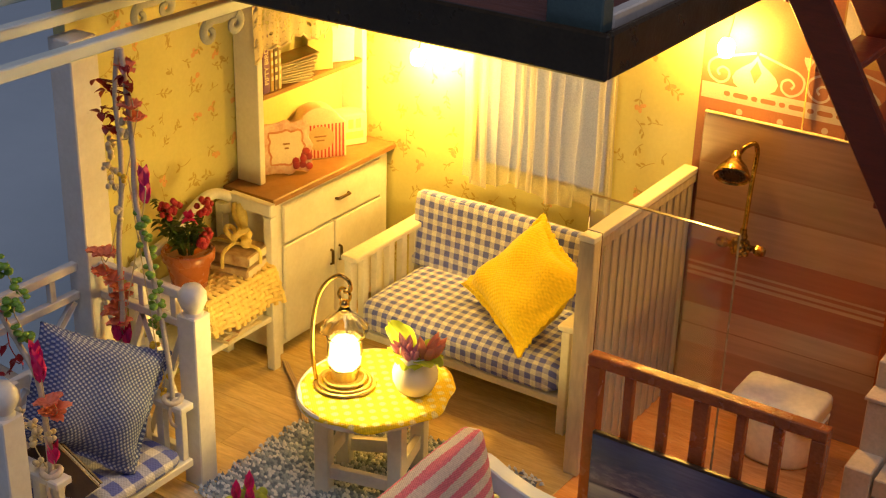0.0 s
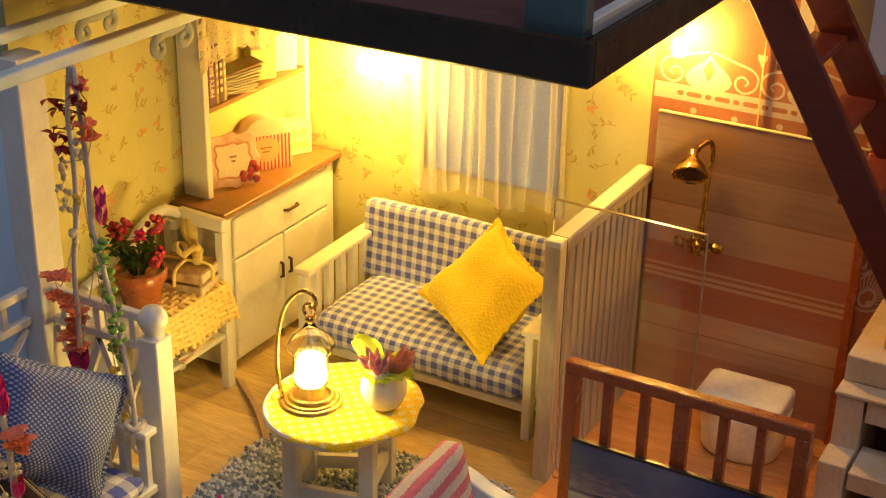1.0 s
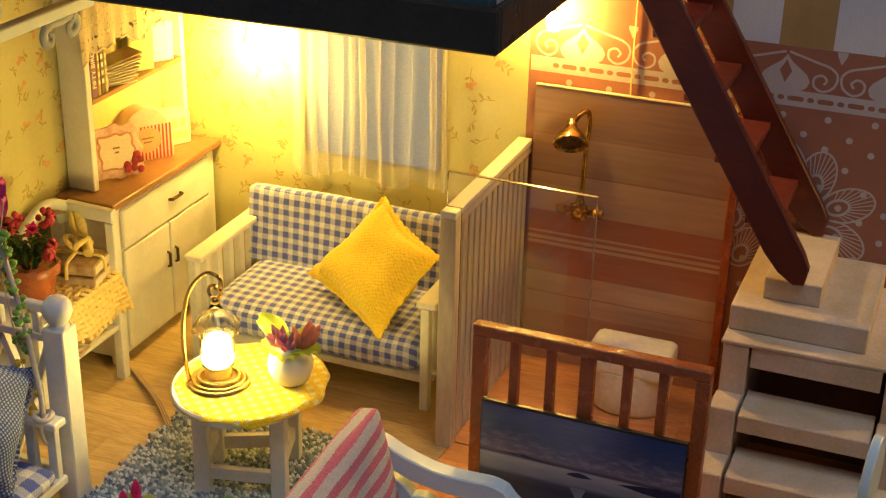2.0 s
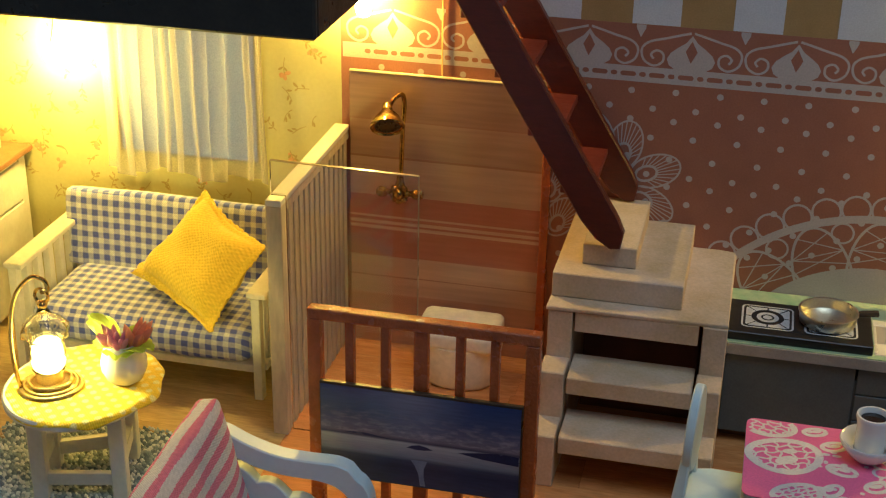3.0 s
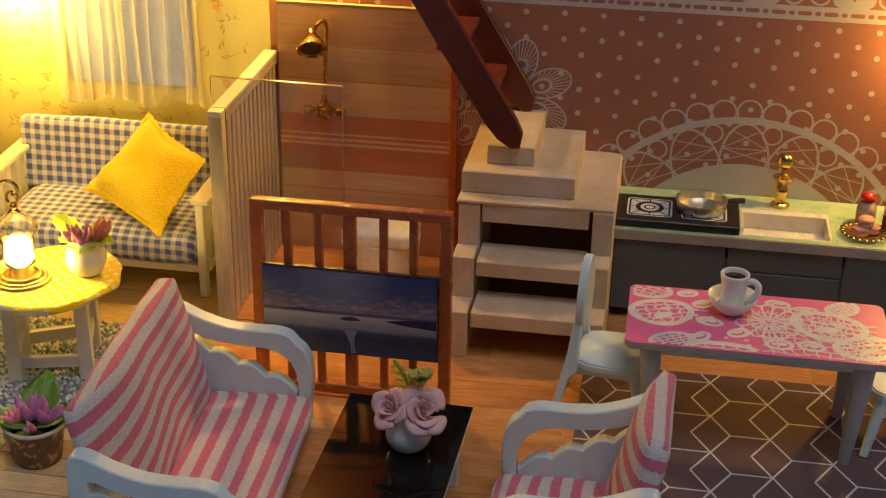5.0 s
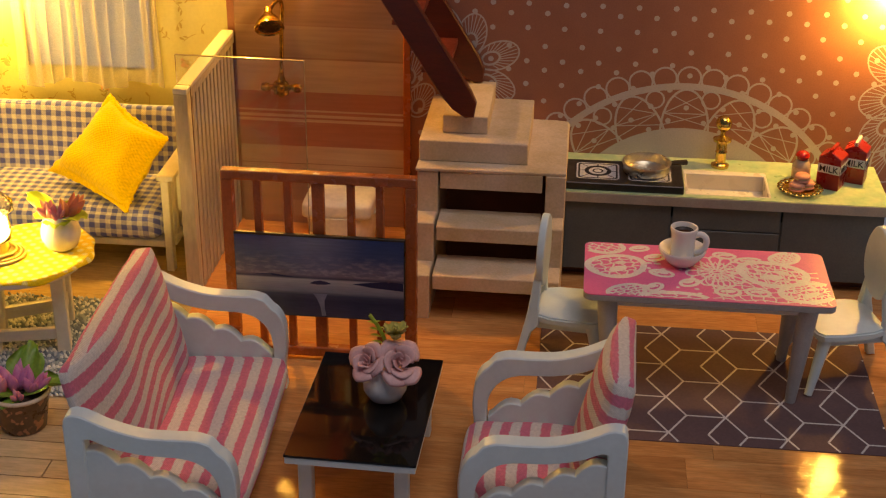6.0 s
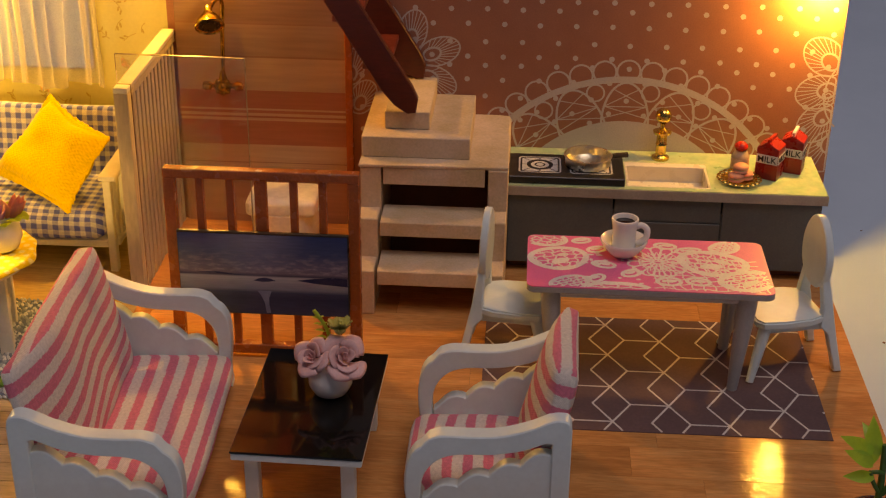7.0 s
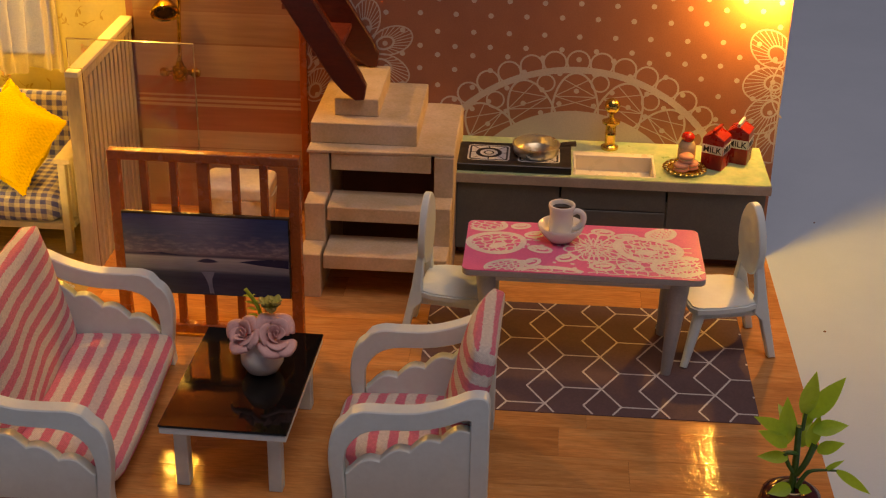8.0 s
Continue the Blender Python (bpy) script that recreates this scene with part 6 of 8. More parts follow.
# ---- lounge ----
def seat_thing(name, label, x, y, rz, length):
    """White-armed seat with pink striped cushions; it faces its own +x and runs along +y."""
    s = thing(name, label, "sofa" if length > 5 else "armchair", x, y, 0, rz)
    for y0 in (0.0, length - 0.42):
        top = smooth_line([Vector((x, z)) for x, z in ((0.02, 2.95), (0.1, 3.18), (0.42, 3.22), (1.0, 2.96), (1.7, 2.76), (2.4, 2.72), (2.95, 2.72), (3.28, 2.62))], 4)
        bow = smooth_line([Vector((x, z)) for x, z in ((3.46, 2.40), (3.64, 2.24), (3.78, 1.9), (3.82, 1.3), (3.74, 0.5), (3.78, 0.0))], 4)
        under = smooth_line([Vector((x, z)) for x, z in ((3.46, 0.0), (3.42, 0.5), (3.46, 1.2), (3.36, 1.72), (3.06, 2.08), (2.6, 2.24), (1.8, 2.28), (1.1, 2.42), (0.62, 2.62), (0.46, 2.6))], 4)
        rail = [(0.02, 0.25)] + top + bow + under + [(0.46, 0.25)]
        bm = bm_new()
        prism(bm, [(p[0], p[1]) for p in rail], y0, y0 + 0.42, "xz", 0.03)
        part("arm", bm, WHITE_COOL, s)
        scal = [(0.44, 0.3), (0.44, 2.28)]
        cx, z = 0.44, 2.28
        for k in range(4):
            w = 0.72
            scal += [(cx + w * t, z - 0.30 * t + 0.17 * math.sin(math.pi * t)) for t in (0.15, 0.35, 0.55, 0.75, 0.9, 1.0)]
            cx, z = cx + w, z - 0.30
        scal += [(3.42, 1.0), (3.42, 0.3)]
        bm = bm_new()
        prism(bm, scal, y0 + 0.06, y0 + 0.36, "xz", 0.025)
        part("side_panel", bm, WHITE_COOL, s, "scalloped panel")
        bm = bm_new()
        prism(bm, [(0.04, 0.0), (0.44, 0.0), (0.44, 0.26), (0.04, 0.26)], y0 + 0.04, y0 + 0.38, "xz", 0.02)
        part("back_leg", bm, WHITE_COOL, s)
    bm = bm_new()
    box(bm, 0.5, 3.44, 0.43, length - 0.43, 0.25, 0.45, 0.02)
    part("seat_board", bm, WHITE_COOL, s)
    bm = bm_new()
    lean = Matrix.Translation((0.62, 0, 0.45)) @ Euler((0, radians(-11), 0)).to_matrix().to_4x4()
    box(bm, -0.12, 0.08, 0.43, length - 0.43, 0.0, 2.1, 0.02, m=lean)
    part("back_board", bm, WHITE_COOL, s)
    bm = bm_new()
    soft_box(bm, 1.0, 3.86, 0.46, length - 0.46, 0.45, 1.06, 0.10, 18, 0.26, 0.04, 3)
    part("seat_cushion", bm, PINK_SEAT, s, "pink and white striped", uv=lambda co, no: (co.x - co.z, co.y), smooth=70)
    bm = bm_new()
    lean = Matrix.Translation((0.96, 0, 0.9)) @ Euler((0, radians(-13), 0)).to_matrix().to_4x4()
    soft_box(bm, -0.34, 0.40, 0.50, length - 0.46, 0.0, 3.3, 0.09, 26, 0.16, 0.06, 5, power=3.0)
    for v in bm.verts:
        near = max(0.0, 1 - (v.co.y - 0.5) / 1.7)
        far = max(0.0, 1 - (length - 0.46 - v.co.y) / 1.2)
        v.co.x -= 0.06 * near + (0.40 * near ** 2 + 0.16 * far ** 2) * (v.co.x + 0.34) / 0.74
    bm.transform(lean)
    flat = lean.inverted()

    def wrap(co, no):
        """Stripes go round the cushion, fan out towards one end of the long one and run on over its top."""
        p, n = flat @ co, flat.to_3x3() @ no
        fan = 0.42 + 0.2 * max(0.0, 1 - (p.y - 0.5) / 3.2) ** 1.3 if length > 5 else 0.53
        return (p.y, 3.3 + 0.4 - p.x) if n.z > 0.7 else (p.y + p.x, 3.3 - (3.3 - p.z) * 0.53 / fan)
    part("back_cushion", bm, PINK_BACK, s, "pink and white striped", uv=wrap, smooth=70)
    return s


CREAM_GREEN = surf("cream_green_petal", (0.62, 0.56, 0.16), (0.50, 0.50, 0.12), 3.0, 0.5, bump=0.2)


def build_coffee_table():
    t = thing("coffee_table", "low white table with a black mirror-glass top", "table", 6.5, -14.0, 0, -1.5)
    bm = bm_new()
    box(bm, -1.46, 1.48, -2.3, 2.3, 1.66, 1.84, 0.02)
    part("tabletop", bm, WHITE_COOL, t)
    bm = bm_new()
    box(bm, -1.48, 1.50, -2.32, 2.32, 1.842, 1.90, 0.012)
    part("glass", bm, BLACK_GLASS, t, "glossy black sheet")
    for x in (-1.1, 1.1):
        for y in (-1.75, 1.85):
            bm = bm_new()
            box(bm, x - 0.16, x + 0.16, y - 0.16, y + 0.16, 0, 1.66, 0.02)
            part("leg", bm, WHITE_COOL, t)
    v = thing("rose_vase", "round white vase with two dusty pink paper roses", "vase", 6.88, -13.66, 1.90)
    v.scale = (0.86, 0.86, 0.86)
    bm = bm_new()
    lathe(bm, [(0, 0), (0.3, 0), (0.46, 0.1), (0.6, 0.36), (0.6, 0.6), (0.48, 0.88), (0.38, 0.98), (0.38, 1.04), (0.33, 1.02), (0.28, 0.85), (0, 0.8)], seg=32)
    part("bowl", bm, CERAMIC, v, smooth=60)
    petal = surf("dusty_pink_petal", (0.80, 0.50, 0.47), (0.72, 0.41, 0.39), 2.5, 0.6, bump=0.3, grain=14)
    rnd = random.Random(44)
    for cx, cy, cz, sz, face in ((-0.40, -0.16, 1.18, 0.80, (-0.5, -0.85, 0.85)), (0.38, -0.10, 1.16, 0.96, (0.35, -0.8, 0.9))):
        f = frame_of((cx, cy, cz), Vector(face).orthogonal(), Vector(face).cross(Vector(face).orthogonal()))
        for ring, (n, rad, high, curl, span) in enumerate(((2, 0.08, 0.44, 0.02, 3.0), (3, 0.20, 0.47, 0.10, 2.3), (3, 0.36, 0.46, 0.24, 2.0), (4, 0.50, 0.40, 0.42, 1.55))):
            for k in range(n):
                bm = bm_new()
                a = k * 6.283 / n + ring * 1.1 + rnd.uniform(-0.3, 0.3)
                tall = high * rnd.uniform(0.85, 1.15)
                tip = rnd.uniform(0.1, 0.3)
                rows = []
                for i in range(9):
                    t = i / 8
                    row = []
                    for j in range(11):
                        q = -1 + j / 5
                        ang = a + q * span / 2 * math.sin(math.pi * (0.12 + 0.5 * t))
                        r = rad * math.sin(math.pi / 2 * t) ** 0.7 + 0.04 * q + curl * max(0, t - 0.62) * 1.6 * (1 - 0.5 * abs(q))
                        h = tall * t * (1 - (0.2 + tip) * q * q * t) - curl * max(0, t - 0.62) ** 2 * 2.6
                        row.append(bm.verts.new(f @ (Vector((r * math.cos(ang), r * math.sin(ang), h)) * sz)))
                    rows.append(row)
                for p, q in zip(rows, rows[1:]):
                    for j in range(10):
                        bm.faces.new((p[j], p[j + 1], q[j + 1], q[j]))
                ob = part("petal", bm, petal, v, smooth=80)
                ob.modifiers.new("thickness", "SOLIDIFY").thickness = 0.016 * S
    # fern tip and frilled bud behind the roses
    bm = bm_new()
    tube(bm, smooth_line([(0.0, 0.15, 1.0), (-0.02, 0.15, 1.7), (-0.16, 0.15, 2.1), (-0.42, 0.15, 2.5)], 4), 0.055, 7)
    for k in range(4):
        z = 1.65 + 0.2 * k
        for sd in (-1, 1):
            leaf(bm, (-0.08 - 0.07 * k, 0.14, z), (sd * 0.8 - 0.25, -0.2, 0.6), 0.30 - 0.03 * k, 0.17, 0.2, n=5)
    part("sprig", bm, GREEN_PALE, v, "pale green sprig", smooth=80)
    for sx, sz in ((0.14, 1.95), (0.42, 2.0), (0.28, 1.8)):
        bm = bm_new()
        for q in range(5):
            a = q * 1.2566
            frill(bm, (sx, 0.12, sz), (0.5 * math.cos(a), -0.2 + 0.5 * math.sin(a), 0.9), 0.36, 0.3, q + int(sx * 100))
        part("bud", bm, CREAM_GREEN, v, "creamy yellow-green bud", smooth=80)


def picture_mat():
    """A dusk seascape print: cloudy blue sky, low land, pale water."""
    m, nt, bsdf = nodes_of("seascape_print")
    u, v, uv = uv_axes(nt)
    vec = nd(nt, "ShaderNodeMapping", {"Vector": uv, "Scale": (1.3, 3.4, 1)}).outputs[0]
    cl = nd(nt, "ShaderNodeTexNoise", {"Vector": vec, "Scale": 2.1, "Detail": 8.0, "Roughness": 0.6})
    rip = nd(nt, "ShaderNodeTexNoise", {"Vector": nd(nt, "ShaderNodeMapping", {"Vector": uv, "Scale": (1.2, 12, 1)}).outputs[0], "Scale": 1.6, "Detail": 5.0})
    ramp = nt.nodes.new("ShaderNodeValToRGB")
    nt.links.new(math_node(nt, "MULTIPLY", v, 1 / 2.4), ramp.inputs[0])
    e = ramp.color_ramp.elements
    e[0].position, e[0].color = 0.0, rgb((0.045, 0.06, 0.12))
    e[1].position, e[1].color = 1.0, rgb((0.035, 0.065, 0.19))
    for p, c in ((0.20, (0.03, 0.04, 0.09)), (0.27, (0.05, 0.065, 0.12)), (0.31, (0.22, 0.24, 0.30)), (0.39, (0.32, 0.33, 0.38)), (0.455, (0.44, 0.44, 0.47)), (0.475, (0.06, 0.06, 0.10)), (0.51, (0.20, 0.17, 0.22)), (0.58, (0.15, 0.145, 0.22)), (0.74, (0.06, 0.085, 0.19))):
        e.new(p).color = rgb(c)
    f = nd(nt, "ShaderNodeMapRange", {"Value": cl.outputs["Fac"], 1: 0.47, 2: 0.64, 3: 0.0, 4: 0.5})
    high = nd(nt, "ShaderNodeMapRange", {"Value": v, 1: 1.19, 2: 1.24})
    low = nd(nt, "ShaderNodeMapRange", {"Value": v, 1: 1.9, 2: 1.25})
    k = math_node(nt, "MULTIPLY", math_node(nt, "MULTIPLY", f.outputs[0], high.outputs[0]), low.outputs[0])
    col = mix(nt, k, ramp.outputs[0], (0.52, 0.46, 0.48))
    du = math_node(nt, "MULTIPLY", math_node(nt, "SUBTRACT", u, 2.05), 0.8)
    dv = math_node(nt, "SUBTRACT", v, 2.2)
    far = math_node(nt, "SQRT", math_node(nt, "ADD", math_node(nt, "MULTIPLY", du, du), math_node(nt, "MULTIPLY", dv, dv)))
    ray = nd(nt, "ShaderNodeMapRange", {"Value": far, 1: 1.1, 2: 0.0, 3: 0.0, 4: 0.62})
    col = mix(nt, math_node(nt, "MULTIPLY", ray.outputs[0], high.outputs[0]), col, (0.22, 0.27, 0.36))
    g = nd(nt, "ShaderNodeMapRange", {"Value": rip.outputs["Fac"], 1: 0.35, 2: 0.65, 3: 0.90, 4: 1.07})
    gray = nd(nt, "ShaderNodeCombineColor", {0: g.outputs[0], 1: g.outputs[0], 2: g.outputs[0]})
    col = mix(nt, 1.0, col, gray.outputs[0], "MULTIPLY")
    finish(nt, bsdf, col, 0.22, 0.0, 0.0, None, 0.04, uv, 0.2)
    return m


def build_rack():
    r = thing("slatted_stand", "rust-brown stained slatted stand with a picture panel", "stand")
    y0, y1 = -8.98, -8.68
    xl, xr, top = 1.92, 7.05, 5.54
    for a, b in ((xl, xl + 0.3), (xr - 0.3, xr)):
        bm = bm_new()
        box(bm, a, b, y0, y1, 0.0, top - 0.262, 0.02)
        part("post", bm, RUST_WOOD, r)
    for z0, z1 in ((top - 0.26, top), (0.14, 0.42)):
        bm = bm_new()
        if z1 == top:
            box(bm, xl, xr, y0, y1, z0, z1, 0.025)
        else:
            box(bm, xl + 0.302, xr - 0.302, y0, y1, z0, z1, 0.025)
        part("rail", bm, RUST_WOOD, r)
    for x, w in ((2.86, 0.2), (3.66, 0.2), (4.46, 0.32), (5.32, 0.2), (6.08, 0.2)):
        bm = bm_new()
        box(bm, x - w / 2, x + w / 2, y0 + 0.06, y1 - 0.06, 0.42, top - 0.262, 0.015)
        part("slat", bm, RUST_WOOD, r)
    p = thing("picture_panel", "thin dark panel with a dusk seascape print", "picture", 0, 0, 0)
    bm = bm_new()
    box(bm, 2.22, 6.76, y0 - 0.12, y0 - 0.002, 1.44, 3.86, 0.015)
    part("board", bm, BLACK_EDGE, p)
    bm = bm_new()
    patch(bm, [(2.24, 1.47), (6.73, 1.47), (6.73, 3.80), (2.24, 3.80)], y0 - 0.126)
    part("print", bm, picture_mat(), p, "glossy seascape", uv=lambda co, no: (co.x - 2.24, co.z - 1.47), smooth=0)
    bm = bm_new()
    for q in (((2.7, 2.66), (3.6, 2.62), (4.0, 2.6), (3.2, 2.7)), ((4.2, 2.46), (4.42, 2.43), (4.62, 2.44), (4.8, 2.47), (4.66, 2.53), (4.5, 2.56), (4.34, 2.53)), ((5.35, 2.50), (5.9, 2.42), (6.72, 2.36), (6.72, 2.60), (6.3, 2.62), (5.8, 2.57))):
        patch(bm, q, y0 - 0.129)
    part("island_print", bm, surf("ink_blue", (0.02, 0.025, 0.07), (0.03, 0.035, 0.09), 3, 0.25), p, "dark printed islands", smooth=0)
    bm = bm_new()
    patch(bm, [(4.30, 2.16), (4.68, 2.16), (4.60, 1.95), (4.60, 1.75), (4.64, 1.5), (4.52, 1.5), (4.48, 1.8), (4.40, 2.0)], y0 - 0.129)
    part("light_path", bm, surf("pale_blue_ink", (0.24, 0.27, 0.38), (0.17, 0.20, 0.31), 3, 0.25), p, "pale streak on the water", smooth=0)


seat_thing("sofa", "white-armed two-seat sofa with pink and white striped cushions", 0.38, -17.3, 2.3, 7.05).scale.x = 0.975
seat_thing("armchair", "white-armed chair with pink and white striped cushions", 12.52, -12.42, 180, 4.1).scale.x = 0.95
build_coffee_table()
build_rack()


# ---- dining place and kitchen ----
def build_pattern_rug():
    x0, x1, y0, y1 = 10.35, 19.25, -11.85, -5.9
    r = thing("flat_rug", "grey-brown flat rug with a white hexagon and diamond line pattern", "rug", 0, 0, 0)
    bm = bm_new()
    box(bm, x0, x1, y0, y1, 0.0, 0.025, 0.006)
    part("sheet", bm, surf("mauve_grey_sheet", (0.155, 0.094, 0.092), (0.13, 0.08, 0.079), 0.8, 0.75, bump=0.15, grain=14, spec=0.2), r)
    bm = bm_new()

    def clip(p, q):
        (ax, ay), (bx, by) = p, q
        t0, t1 = 0.0, 1.0
        for d, lo, hi, a in ((bx - ax, x0 + 0.02, x1 - 0.02, ax), (by - ay, y0 + 0.02, y1 - 0.02, ay)):
            if abs(d) < 1e-9:
                if a < lo or a > hi:
                    return None
                continue
            u, v = (lo - a) / d, (hi - a) / d
            u, v = min(u, v), max(u, v)
            t0, t1 = max(t0, u), min(t1, v)
        if t0 >= t1:
            return None
        return (ax + (bx - ax) * t0, ay + (by - ay) * t0), (ax + (bx - ax) * t1, ay + (by - ay) * t1)

    px, py = 1.485, 1.69
    for i in range(-3, 5):
        for j in range(-3, 4):
            cx, cy = 13.76 + i * px, -8.05 + j * py + (py / 2 if i % 2 else 0.0)
            d, h = 0.49, py / 2
            segs = [((cx, cy), (cx + d, cy + h)), ((cx + d, cy + h), (cx, cy + 2 * h)), ((cx, cy), (cx - d, cy + h)), ((cx - d, cy + h), (cx, cy + 2 * h)), ((cx + d, cy + h), (cx + px, cy + h))]
            for p, q in segs:
                s = clip(p, q)
                if s:
                    ribbon(bm, s, 0.055, 0.032, "xy")
    ob = part("line_print", bm, surf("pale_line_print", (0.70, 0.65, 0.60), (0.62, 0.57, 0.52), 2, 0.75), r, "pale printed lines", smooth=0)
    ob["kind"] = "stuff"


def rounded(x0, x1, y0, y1, r, n=5):
    out = []
    for cx, cy, a in ((x1 - r, y1 - r, 0), (x0 + r, y1 - r, 90), (x0 + r, y0 + r, 180), (x1 - r, y0 + r, 270)):
        out += arc(cx, cy, r, r, a, a + 90, n)
    return out


def build_dining_table():
    t = thing("dining_table", "small table with pink lace-printed top and splayed grey legs", "table", 14.6, -8.48, 0)
    hx, hy = 3.16, 1.54
    bm = bm_new()
    prism(bm, rounded(-hx, hx, -hy, hy, 0.22), 2.90, 3.07, "xy", 0.02)
    part("tabletop", bm, surf("grey_edge", (0.40, 0.39, 0.37), (0.34, 0.33, 0.31), 1, 0.5), t)
    bm = bm_new()
    prism(bm, rounded(-hx, hx, -hy, hy, 0.22), 3.072, 3.092, "xy")
    part("print_sheet", bm, surf("pink_sheet", (0.86, 0.18, 0.38), (0.80, 0.155, 0.34), 1.2, 0.38, bump=0.08), t, "pink printed sheet", smooth=0)
    for s in (-1, 1):
        bm = bm_new()
        box(bm, -hx + 0.7, hx - 0.7, s * (hy - 0.42) - 0.07, s * (hy - 0.42) + 0.07, 2.62, 2.90, 0.015)
        part("apron", bm, WHITE, t)
    for sx in (-1, 1):
        for sy in (-1, 1):
            bm = bm_new()
            top, bot = Vector((sx * (hx - 0.62), sy * (hy - 0.42), 2.9)), Vector((sx * (hx - 0.78), sy * (hy - 0.46), 0.03))
            tube(bm, [top, top.lerp(bot, 0.3), top.lerp(bot, 0.7), bot], [0.27, 0.25, 0.19, 0.14], 10)
            part("leg", bm, surf("grey_paint", (0.48, 0.48, 0.47), (0.42, 0.42, 0.41), 1.2, 0.45), t, smooth=60)
    # lace print on the sheet
    bm = bm_new()
    L = 3.099
    rnd = random.Random(77)
    inside = lambda x, y: abs(x) < hx - 0.06 and abs(y) < hy - 0.06

    def line(pts, w, closed=False):
        pts = [p for p in pts]
        run = []
        for p in pts + ([pts[0]] if closed else []):
            if inside(*p):
                run.append(p)
            else:
                if len(run) > 1:
                    ribbon(bm, run, w, L, "xy")
                run = []
        if len(run) > 1:
            ribbon(bm, run, w, L, "xy")

    def spot(x, y, rx, ry=None, a=0.0):
        ry = ry or rx
        pts = ring_pts(x, y, rx, ry, 12, a)
        if all(inside(*p) for p in pts):
            patch(bm, pts, L + 0.002, "xy")

    def net_shape(cx, cy, rx, ry, a, w, cell, holes=True):
        """A thick drop-shaped outline filled with an uneven net."""
        def at(px, py):
            px *= 1.0 + 0.16 * py
            return cx + rx * px * math.cos(a) - ry * py * math.sin(a), cy + rx * px * math.sin(a) + ry * py * math.cos(a)
        line([at(math.cos(q), math.sin(q)) for q in [k * 2 * math.pi / 40 for k in range(41)]], w)
        for way in (0, 1):
            k = -1.0 + cell / 2
            while k < 1.0:
                pts = []
                for q in range(-14, 15):
                    u, v = q / 14, k + 0.05 * math.sin(q * 0.9 + k * 9)
                    if u * u + v * v < 0.97:
                        pts.append(at(u, v) if way else at(v, u))
                if len(pts) > 1:
                    line(pts, 0.05)
                k += cell
        if holes:
            spot(*at(0.0, -0.25), rx * 0.36, ry * 0.24, a + 0.3)
            spot(*at(0.2, 0.3), rx * 0.22, ry * 0.16, a)

    def pebble(cx, cy, rx, ry, a):
        line(ring_pts(cx, cy, rx, ry, 18, a), 0.11, True)
        spot(cx + 0.05 * math.cos(a * 3), cy + 0.03, rx * 0.5, ry * 0.42, a)
        spot(cx - rx * 0.45, cy, 0.06)

    net_shape(-2.32, 0.12, 0.74, 0.62, 0.25, 0.17, 0.36)
    net_shape(-2.75, 1.32, 0.62, 0.42, -0.4, 0.14, 0.4, False)
    net_shape(-2.05, -1.28, 0.5, 0.36, 0.5, 0.12, 0.34, False)
    net_shape(1.72, 0.12, 0.86, 0.66, -0.25, 0.19, 0.34)
    net_shape(2.55, -0.82, 0.72, 0.5, 0.35, 0.17, 0.36)
    net_shape(2.15, 1.12, 0.42, 0.3, 0.6, 0.12, 0.3, False)
    net_shape(-0.85, -1.62, 0.85, 0.42, 0.0, 0.16, 0.4, False)
    # net of crossing lines
    for k in range(11):
        x = 0.35 + k * 0.27
        line([(x + 0.05 * math.sin(j * 1.7 + k) - 0.05 * j, -1.45 + j * 0.14) for j in range(16)], 0.042)
    for k in range(8):
        y = -1.4 + k * 0.25
        line([(0.1 + j * 0.2, y + 0.05 * math.sin(j * 1.3 + k)) for j in range(15)], 0.042)
    # star flower
    fx, fy = 0.28, 0.12
    for k in range(14):
        a = k * 2 * math.pi / 14
        line([(fx + 0.1 * math.cos(a), fy + 0.1 * math.sin(a)), (fx + 0.70 * math.cos(a), fy + 0.78 * math.sin(a))], 0.06)
        line([(fx + 0.32 * math.cos(a), fy + 0.34 * math.sin(a)), (fx + 0.52 * math.cos(a + 0.22), fy + 0.58 * math.sin(a + 0.22)), (fx + 0.32 * math.cos(a + 0.45), fy + 0.34 * math.sin(a + 0.45))], 0.06)
        line(arc(fx + 0.66 * math.cos(a + 0.22), fy + 0.73 * math.sin(a + 0.22), 0.15, 0.16, math.degrees(a) - 75, math.degrees(a) + 105, 6), 0.07)
    for x, y, rx, ry, a in ((-1.15, -0.15, 0.3, 0.17, -0.3), (-1.3, 0.75, 0.26, 0.16, 0.4), (-0.55, 1.2, 0.3, 0.16, 0.1), (0.55, 1.1, 0.28, 0.16, -0.2), (-0.45, -0.6, 0.26, 0.17, 0.6), (1.15, 0.85, 0.34, 0.17, 0.2), (0.5, -1.0, 0.3, 0.22, 0.1), (1.25, -0.95, 0.3, 0.2, -0.2), (-1.35, -0.95, 0.24, 0.15, 0.9), (-1.7, 1.25, 0.24, 0.14, 0.3)):
        pebble(x, y, rx, ry, a)
    for k in range(26):
        x, y = rnd.uniform(-1.75, 0.1), rnd.uniform(-hy, hy)
        spot(x, y, rnd.choice((0.05, 0.07, 0.1)), rnd.choice((0.05, 0.07)))
    ob = part("lace_print", bm, surf("cream_ink", (0.86, 0.78, 0.70), (0.80, 0.71, 0.62), 2, 0.4), t, "cream lace print", smooth=0)
    ob["kind"] = "stuff"
    # coffee cup on saucer
    s = thing("saucer", "thick cream saucer under the coffee mug", "saucer", 13.98, -8.0, 3.10)
    bm = bm_new()
